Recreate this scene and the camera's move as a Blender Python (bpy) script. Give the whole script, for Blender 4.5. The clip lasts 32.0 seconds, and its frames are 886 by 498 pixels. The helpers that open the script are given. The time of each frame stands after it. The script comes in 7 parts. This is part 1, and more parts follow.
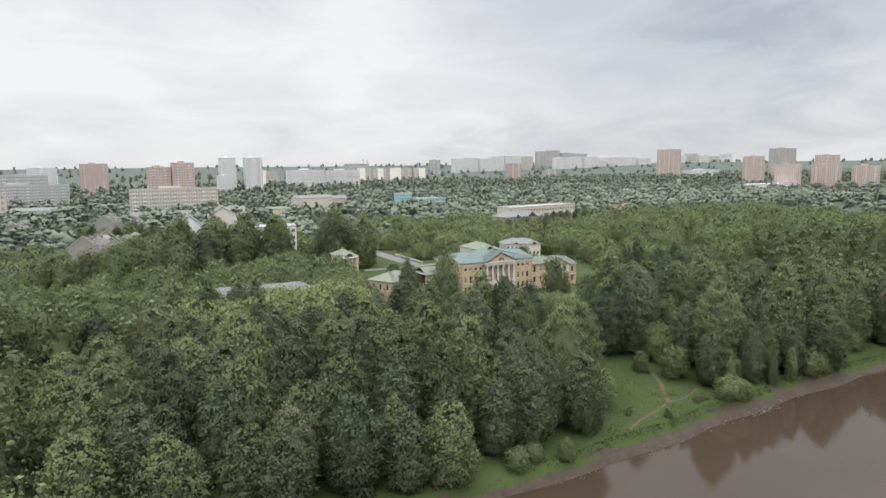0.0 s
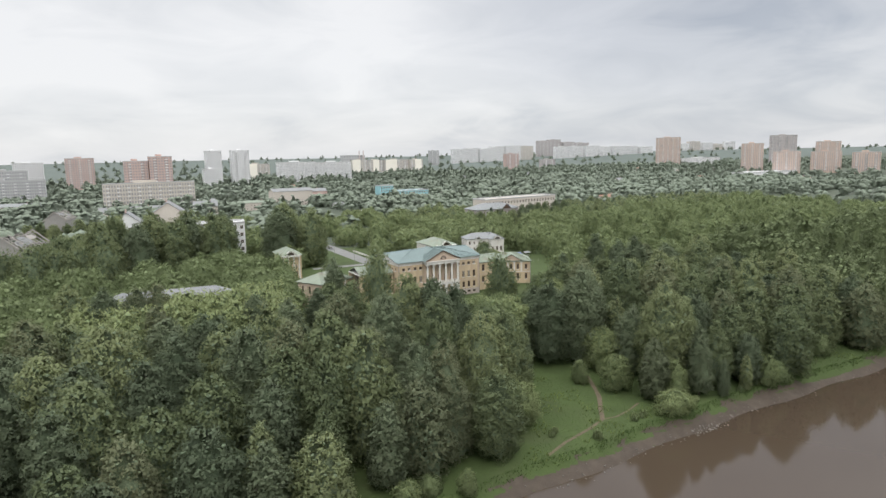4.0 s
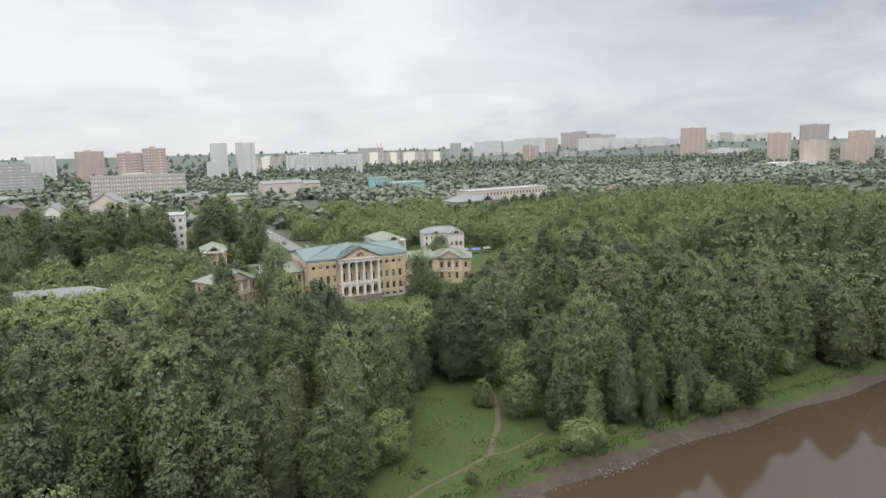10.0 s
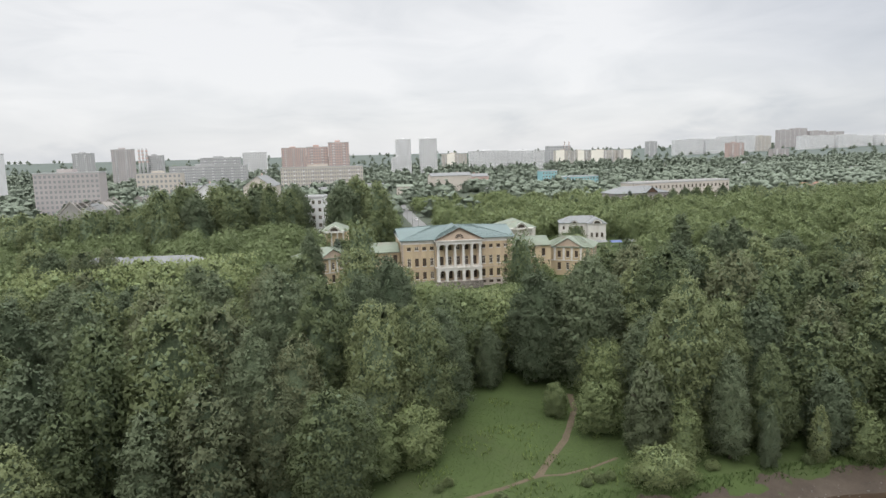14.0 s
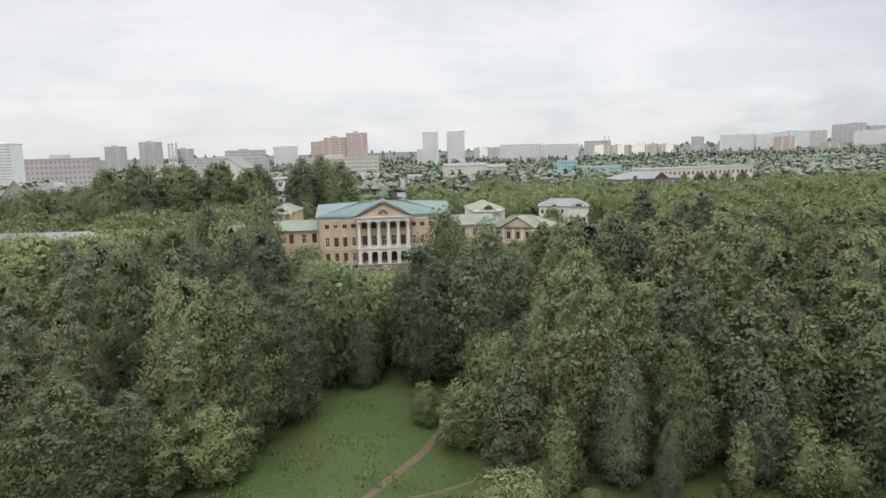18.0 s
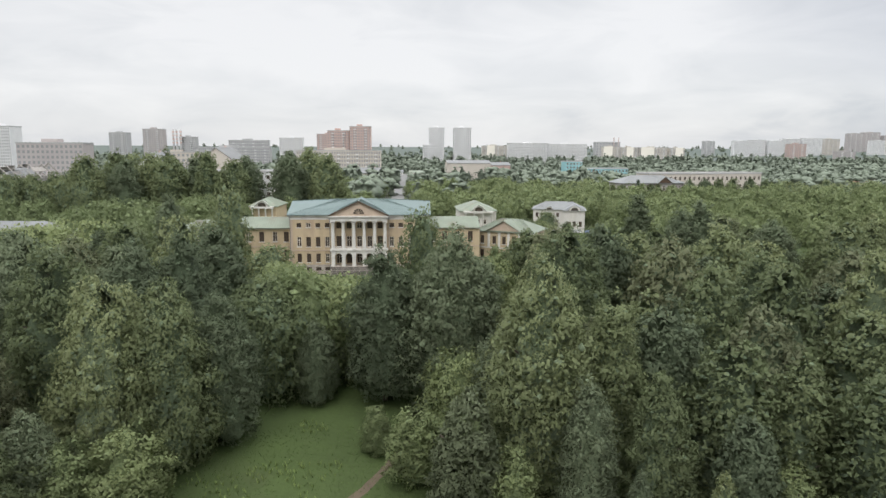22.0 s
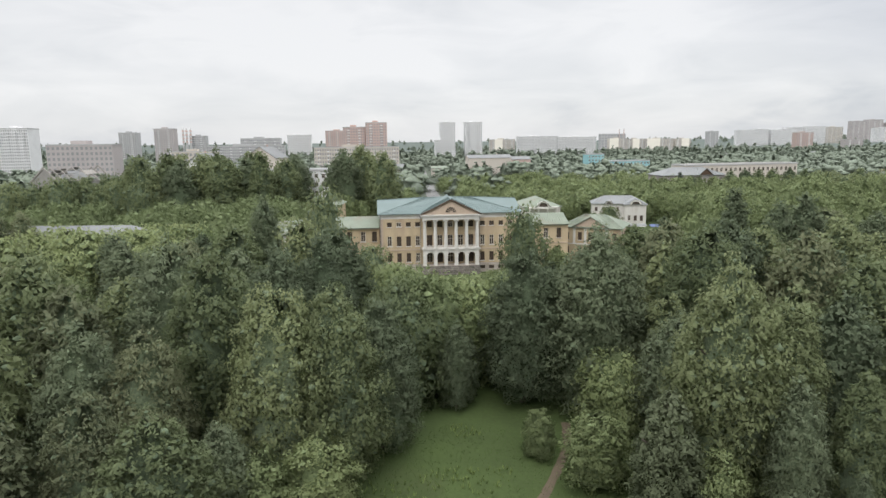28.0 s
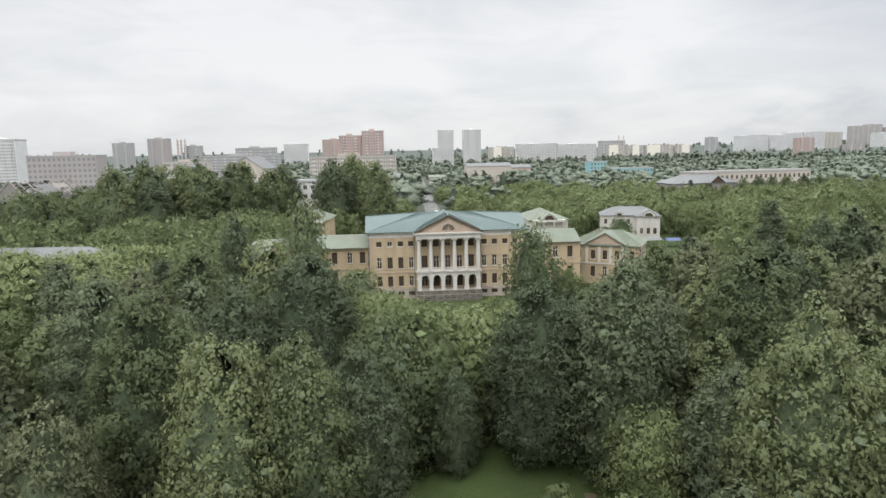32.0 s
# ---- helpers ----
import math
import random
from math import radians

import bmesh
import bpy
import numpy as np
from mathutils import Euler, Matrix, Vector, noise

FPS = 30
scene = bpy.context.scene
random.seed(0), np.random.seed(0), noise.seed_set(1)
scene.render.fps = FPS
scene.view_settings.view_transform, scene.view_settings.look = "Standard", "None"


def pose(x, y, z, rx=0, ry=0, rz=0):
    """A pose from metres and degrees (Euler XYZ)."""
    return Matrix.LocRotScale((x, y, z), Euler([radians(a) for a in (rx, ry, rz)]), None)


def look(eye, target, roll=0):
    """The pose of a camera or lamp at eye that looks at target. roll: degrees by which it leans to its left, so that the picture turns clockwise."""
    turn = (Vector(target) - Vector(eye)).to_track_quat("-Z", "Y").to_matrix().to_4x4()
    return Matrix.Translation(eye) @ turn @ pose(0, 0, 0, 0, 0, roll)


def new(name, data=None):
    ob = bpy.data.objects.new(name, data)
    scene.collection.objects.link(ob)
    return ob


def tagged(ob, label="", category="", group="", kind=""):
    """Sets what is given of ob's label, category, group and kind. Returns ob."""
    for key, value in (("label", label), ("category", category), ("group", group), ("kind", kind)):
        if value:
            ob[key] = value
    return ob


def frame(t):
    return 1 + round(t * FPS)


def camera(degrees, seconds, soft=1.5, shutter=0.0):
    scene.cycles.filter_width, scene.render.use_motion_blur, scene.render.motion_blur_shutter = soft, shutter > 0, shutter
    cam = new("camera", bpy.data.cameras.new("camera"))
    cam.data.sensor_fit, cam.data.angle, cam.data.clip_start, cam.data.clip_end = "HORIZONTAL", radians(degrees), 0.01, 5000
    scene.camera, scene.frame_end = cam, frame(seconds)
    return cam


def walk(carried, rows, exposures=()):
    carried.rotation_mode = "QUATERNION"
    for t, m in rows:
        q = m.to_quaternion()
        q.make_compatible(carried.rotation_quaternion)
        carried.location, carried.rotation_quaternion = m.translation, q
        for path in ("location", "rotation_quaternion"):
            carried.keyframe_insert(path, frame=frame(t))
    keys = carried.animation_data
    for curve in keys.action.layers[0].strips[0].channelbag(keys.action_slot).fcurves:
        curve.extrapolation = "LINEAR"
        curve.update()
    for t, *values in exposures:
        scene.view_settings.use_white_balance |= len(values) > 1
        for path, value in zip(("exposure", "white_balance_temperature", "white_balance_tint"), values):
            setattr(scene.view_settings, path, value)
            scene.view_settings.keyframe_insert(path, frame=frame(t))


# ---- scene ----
cam = camera(68.2, 32.0)
PATH = [
    (0, (-142.810, -219.441, 53.885), (-95.864, -132.112, 40.857), -0.63),
    (0.5, (-139.562, -218.963, 53.915), (-92.644, -131.635, 40.780), -0.64),
    (1, (-136.243, -218.466, 53.908), (-89.359, -131.151, 40.566), -0.75),
    (1.5, (-132.758, -217.893, 53.874), (-85.909, -130.591, 40.326), -0.75),
    (2, (-129.015, -217.258, 53.793), (-82.243, -129.955, 39.988), -0.86),
    (2.5, (-124.911, -216.465, 53.710), (-78.275, -129.129, 39.649), -1.07),
    (3, (-120.450, -215.492, 53.628), (-73.945, -128.113, 39.411), -1.08),
    (3.5, (-115.770, -214.509, 53.562), (-69.428, -127.054, 39.273), -1.10),
    (4, (-111.185, -213.521, 53.546), (-64.990, -126.010, 39.131), -1.24),
    (4.5, (-106.832, -212.664, 53.463), (-60.778, -125.093, 38.955), -1.30),
    (6.5, (-90.873, -209.580, 52.385), (-47.107, -120.890, 37.594), -1.27),
    (7, (-87.050, -208.897, 52.322), (-43.304, -120.211, 37.457), -1.16),
    (7.5, (-83.207, -208.224, 52.222), (-39.636, -119.455, 37.335), -1.16),
    (8, (-79.477, -207.604, 52.076), (-36.008, -118.804, 37.075), -1.25),
    (8.5, (-75.831, -207.105, 51.780), (-32.538, -118.235, 36.684), -1.42),
    (9, (-72.214, -206.544, 51.298), (-29.084, -117.605, 36.146), -1.56),
    (9.5, (-68.697, -205.655, 50.432), (-25.851, -116.607, 35.107), -1.66),
    (10, (-65.134, -204.470, 49.371), (-23.015, -115.073, 34.065), -1.52),
    (10.5, (-61.488, -202.941, 48.300), (-22.153, -112.277, 33.043), -1.56),
    (11, (-57.719, -201.377, 47.230), (-25.428, -107.923, 32.272), -1.40),
    (11.5, (-53.736, -200.034, 46.125), (-25.025, -105.397, 31.311), -1.34),
    (12, (-49.867, -198.562, 44.907), (-21.194, -103.914, 30.093), -1.38),
    (12.5, (-45.912, -196.980, 43.653), (-18.672, -101.910, 28.828), -1.42),
    (13, (-41.811, -195.336, 42.448), (-18.567, -99.191, 27.757), -1.55),
    (13.5, (-37.566, -193.849, 41.273), (-19.905, -96.498, 26.751), -1.49),
    (14, (-33.214, -192.476, 40.187), (-18.626, -94.608, 25.725), -1.52),
    (14.5, (-28.916, -190.777, 39.065), (-14.945, -92.848, 24.412), -1.66),
    (16.5, (-11.092, -181.746, 32.797), (-2.072, -83.222, 18.244), -1.94),
    (17, (-6.511, -178.881, 31.628), (1.362, -80.284, 16.909), -1.83),
    (17.5, (-1.991, -175.647, 30.852), (5.861, -77.061, 16.047), -1.65),
    (18, (2.000, -172.247, 30.583), (9.746, -73.621, 15.991), -1.60),
    (18.5, (5.426, -169.179, 30.511), (13.027, -70.514, 16.108), -1.24),
    (19, (8.204, -166.918, 30.568), (15.531, -68.231, 16.173), -1.16),
    (19.5, (10.219, -165.396, 30.654), (17.457, -66.702, 16.260), -0.75),
    (20, (11.612, -164.265, 30.731), (18.734, -65.575, 16.255), -0.62),
    (20.5, (12.364, -163.489, 30.691), (19.436, -64.814, 16.088), -0.46),
    (21, (12.232, -162.820, 30.679), (19.203, -64.150, 15.998), -0.01),
    (21.5, (11.252, -162.217, 30.745), (18.030, -63.560, 15.884), 0.14),
    (22, (9.642, -161.696, 30.883), (16.395, -63.082, 15.723), 0.27),
    (22.5, (7.514, -161.142, 30.967), (14.199, -62.554, 15.615), 0.29),
    (23, (4.863, -160.715, 31.018), (11.445, -62.144, 15.508), 0.30),
    (23.5, (1.863, -160.396, 31.085), (8.496, -61.845, 15.472), 0.30),
    (24, (-1.163, -160.118, 31.117), (5.472, -61.584, 15.400), 0.30),
    (24.5, (-4.012, -159.812, 31.131), (2.570, -61.282, 15.367), 0.29),
    (25, (-6.652, -159.682, 31.146), (-0.014, -61.158, 15.368), 0.09),
    (25.5, (-8.901, -159.581, 31.179), (-2.267, -61.066, 15.344), -0.21),
    (26, (-10.535, -159.494, 31.178), (-3.815, -61.003, 15.227), -0.41),
    (26.5, (-11.526, -159.453, 31.220), (-4.732, -60.978, 15.208), -0.51),
    (28.5, (-12.700, -157.114, 31.557), (-5.928, -58.615, 15.680), -0.81),
    (29, (-12.598, -155.549, 31.548), (-5.776, -57.021, 15.872), -0.91),
    (29.5, (-12.226, -153.454, 31.596), (-5.459, -54.890, 16.129), -1.00),
    (30, (-11.873, -150.811, 31.570), (-5.112, -52.221, 16.267), -1.19),
    (30.5, (-11.560, -147.823, 31.541), (-4.759, -49.193, 16.513), -1.18),
    (31, (-11.274, -144.868, 31.573), (-4.431, -46.222, 16.665), -1.07),
    (31.5, (-11.041, -142.136, 31.622), (-4.157, -43.475, 16.835), -1.06),
    (32, (-10.742, -139.658, 31.621), (-3.867, -40.993, 16.857), -1.15),
]
walk(cam, [(t, look(eye, target, roll)) for t, eye, target, roll in PATH])

# ---- sky and light: a bright overcast afternoon ----
world = bpy.data.worlds.new("overcast_sky")
scene.world = world
world.use_nodes = True
wt = world.node_tree
wt.nodes.clear()


def node(tree, kind, **values):
    n = tree.nodes.new(kind)
    for key, value in values.items():
        if key in n.inputs:
            n.inputs[key].default_value = value
    return n


w_out = node(wt, "ShaderNodeOutputWorld")
w_mix = node(wt, "ShaderNodeMixShader", Fac=0.92)
w_sky = node(wt, "ShaderNodeTexSky")
w_sky.sky_type, w_sky.sun_disc = "NISHITA", False
w_sky.sun_elevation, w_sky.sun_rotation = radians(48), radians(205)
w_bg1 = node(wt, "ShaderNodeBackground", Strength=0.12)
w_bg2 = node(wt, "ShaderNodeBackground", Strength=1.0)
w_co = node(wt, "ShaderNodeTexCoord")
w_map = node(wt, "ShaderNodeMapping")
w_map.inputs["Scale"].default_value = (1.0, 1.0, 3.4)
w_n1 = node(wt, "ShaderNodeTexNoise", Scale=1.7, Detail=5.0, Roughness=0.5, Distortion=0.35)
w_n2 = node(wt, "ShaderNodeTexNoise", Scale=5.5, Detail=4.0, Roughness=0.55, Distortion=0.6)
w_add = node(wt, "ShaderNodeMix")
w_add.data_type = "FLOAT"
w_add.inputs[0].default_value = 0.36
w_ramp = node(wt, "ShaderNodeValToRGB")
w_ramp.color_ramp.elements[0].position, w_ramp.color_ramp.elements[0].color = 0.36, (0.60, 0.63, 0.68, 1)
w_ramp.color_ramp.elements[1].position, w_ramp.color_ramp.elements[1].color = 0.60, (0.92, 0.92, 0.93, 1)
mid = w_ramp.color_ramp.elements.new(0.47)
mid.color = (0.80, 0.81, 0.83, 1)
w_sep = node(wt, "ShaderNodeSeparateXYZ")
w_up = node(wt, "ShaderNodeMapRange")
w_up.inputs["From Min"].default_value, w_up.inputs["From Max"].default_value = 0.25, 1.0
w_up.inputs["To Min"].default_value, w_up.inputs["To Max"].default_value = 1.0, 4.0
w_scale = node(wt, "ShaderNodeVectorMath")
w_scale.operation = "SCALE"
# a heavier blue-grey cloud bank stands high in the north-east
w_dot = node(wt, "ShaderNodeVectorMath")
w_dot.operation = "DOT_PRODUCT"
w_dot.inputs[1].default_value = (0.72, 0.60, 0.35)
w_wob = node(wt, "ShaderNodeMath")
w_wob.operation = "MULTIPLY_ADD"
w_wob.inputs[1].default_value = 0.12
w_edge = node(wt, "ShaderNodeMapRange")
w_edge.interpolation_type = "SMOOTHSTEP"
w_edge.inputs["From Min"].default_value, w_edge.inputs["From Max"].default_value = 0.958, 1.05
w_bank = node(wt, "ShaderNodeMix")
w_bank.data_type, w_bank.blend_type = "RGBA", "MULTIPLY"
w_bank.inputs[7].default_value = (0.74, 0.76, 0.80, 1)
for a, b in ((w_co.outputs["Generated"], w_dot.inputs[0]), (w_n1.outputs["Fac"], w_wob.inputs[0]), (w_dot.outputs["Value"], w_wob.inputs[2]),
             (w_wob.outputs[0], w_edge.inputs["Value"]), (w_edge.outputs["Result"], w_bank.inputs[0]), (w_ramp.outputs["Color"], w_bank.inputs[6])):
    wt.links.new(a, b)
for a, b in ((w_co.outputs["Generated"], w_map.inputs["Vector"]), (w_map.outputs["Vector"], w_n1.inputs["Vector"]),
             (w_map.outputs["Vector"], w_n2.inputs["Vector"]), (w_n1.outputs["Fac"], w_add.inputs[2]),
             (w_n2.outputs["Fac"], w_add.inputs[3]), (w_add.outputs[0], w_ramp.inputs["Fac"]),
             (w_bank.outputs[2], w_scale.inputs[0]), (w_co.outputs["Generated"], w_sep.inputs[0]),
             (w_sep.outputs["Z"], w_up.inputs["Value"]), (w_up.outputs["Result"], w_scale.inputs["Scale"]),
             (w_scale.outputs[0], w_bg2.inputs["Color"]), (w_sky.outputs["Color"], w_bg1.inputs["Color"]),
             (w_bg1.outputs["Background"], w_mix.inputs[1]), (w_bg2.outputs["Background"], w_mix.inputs[2]),
             (w_mix.outputs["Shader"], w_out.inputs["Surface"])):
    wt.links.new(a, b)

sun = new("sun", bpy.data.lights.new("sun", "SUN"))
sun.data.energy, sun.data.angle, sun.data.color = 0.8, radians(25), (1.0, 0.96, 0.9)
sun.matrix_world = look((-60, -140, 170), (0, 0, 0))

# ---- materials ----
def material(name, colour, rough=0.8, vary=0.25, scale=2.0, fine=30.0, bump=0.0, metal=0.0, stain=None, stain_amount=0.0,
             island=0.0, shift=0.0, see_through=0.0, streak=False):
    """A worn surface: base colour broken up at two scales, optional stains, random shifts per object or island."""
    m = bpy.data.materials.new(name)
    m.use_nodes = True
    t = m.node_tree
    b = t.nodes["Principled BSDF"]
    b.inputs["Roughness"].default_value, b.inputs["Metallic"].default_value = rough, metal
    b.inputs["Specular IOR Level"].default_value = 0.3
    co = node(t, "ShaderNodeTexCoord")
    n1 = node(t, "ShaderNodeTexNoise", Scale=scale, Detail=5.0, Roughness=0.6)
    n2 = node(t, "ShaderNodeTexNoise", Scale=fine, Detail=3.0, Roughness=0.6)
    vec = co.outputs["Object"]
    if streak:
        mp = node(t, "ShaderNodeMapping")
        mp.inputs["Scale"].default_value = (1.0, 1.0, 0.18)
        t.links.new(vec, mp.inputs["Vector"])
        vec = mp.outputs["Vector"]
    t.links.new(vec, n1.inputs["Vector"])
    t.links.new(vec, n2.inputs["Vector"])
    mixf = node(t, "ShaderNodeMath")
    mixf.operation = "MULTIPLY_ADD"
    mixf.inputs[1].default_value = 0.4
    t.links.new(n2.outputs["Fac"], mixf.inputs[0])
    half = node(t, "ShaderNodeMath")
    half.operation = "MULTIPLY"
    half.inputs[1].default_value = 0.6
    t.links.new(n1.outputs["Fac"], half.inputs[0])
    t.links.new(half.outputs[0], mixf.inputs[2])
    rng = node(t, "ShaderNodeMapRange")
    rng.inputs["From Min"].default_value, rng.inputs["From Max"].default_value = 0.3, 0.7
    rng.inputs["To Min"].default_value, rng.inputs["To Max"].default_value = 1 - vary, 1 + vary
    t.links.new(mixf.outputs[0], rng.inputs["Value"])
    value = rng.outputs["Result"]
    hsv = node(t, "ShaderNodeHueSaturation", Color=(*colour, 1))
    t.links.new(value, hsv.inputs["Value"])
    colour_out = hsv.outputs["Color"]
    for amount, source in ((shift, "object"), (island, "island")):
        if not amount:
            continue
        if source == "island":
            src = node(t, "ShaderNodeNewGeometry").outputs["Random Per Island"]
        else:
            src = node(t, "ShaderNodeObjectInfo").outputs["Random"]
        r2 = node(t, "ShaderNodeMapRange")
        r2.inputs["To Min"].default_value, r2.inputs["To Max"].default_value = 1 - amount, 1 + amount
        t.links.new(src, r2.inputs["Value"])
        h2 = node(t, "ShaderNodeHueSaturation")
        t.links.new(colour_out, h2.inputs["Color"])
        t.links.new(r2.outputs["Result"], h2.inputs["Value"])
        r3 = node(t, "ShaderNodeMapRange")
        swing = 0.06 if source == "object" else 0.035
        r3.inputs["To Min"].default_value, r3.inputs["To Max"].default_value = 0.5 + swing * amount * 0.5, 0.5 - swing * amount
        t.links.new(src, r3.inputs["Value"])
        t.links.new(r3.outputs["Result"], h2.inputs["Hue"])
        colour_out = h2.outputs["Color"]
    if stain:
        n3 = node(t, "ShaderNodeTexNoise", Scale=scale * 0.45, Detail=7.0, Roughness=0.7)
        t.links.new(vec, n3.inputs["Vector"])
        r4 = node(t, "ShaderNodeMapRange")
        r4.inputs["From Min"].default_value, r4.inputs["From Max"].default_value = 0.52, 0.66
        r4.inputs["To Max"].default_value = stain_amount
        t.links.new(n3.outputs["Fac"], r4.inputs["Value"])
        mx = node(t, "ShaderNodeMix")
        mx.data_type = "RGBA"
        mx.inputs[7].default_value = (*stain, 1)
        t.links.new(r4.outputs["Result"], mx.inputs[0])
        t.links.new(colour_out, mx.inputs[6])
        colour_out = mx.outputs[2]
    t.links.new(colour_out, b.inputs["Base Color"])
    if bump:
        bp = node(t, "ShaderNodeBump", Strength=bump, Distance=0.05)
        t.links.new(n2.outputs["Fac"], bp.inputs["Height"])
        t.links.new(bp.outputs["Normal"], b.inputs["Normal"])
    if see_through:
        tr = node(t, "ShaderNodeBsdfTranslucent")
        t.links.new(colour_out, tr.inputs["Color"])
        ms = node(t, "ShaderNodeMixShader", Fac=see_through)
        t.links.new(b.outputs[0], ms.inputs[1])
        t.links.new(tr.outputs[0], ms.inputs[2])
        t.links.new(ms.outputs[0], t.nodes["Material Output"].inputs["Surface"])
    return m


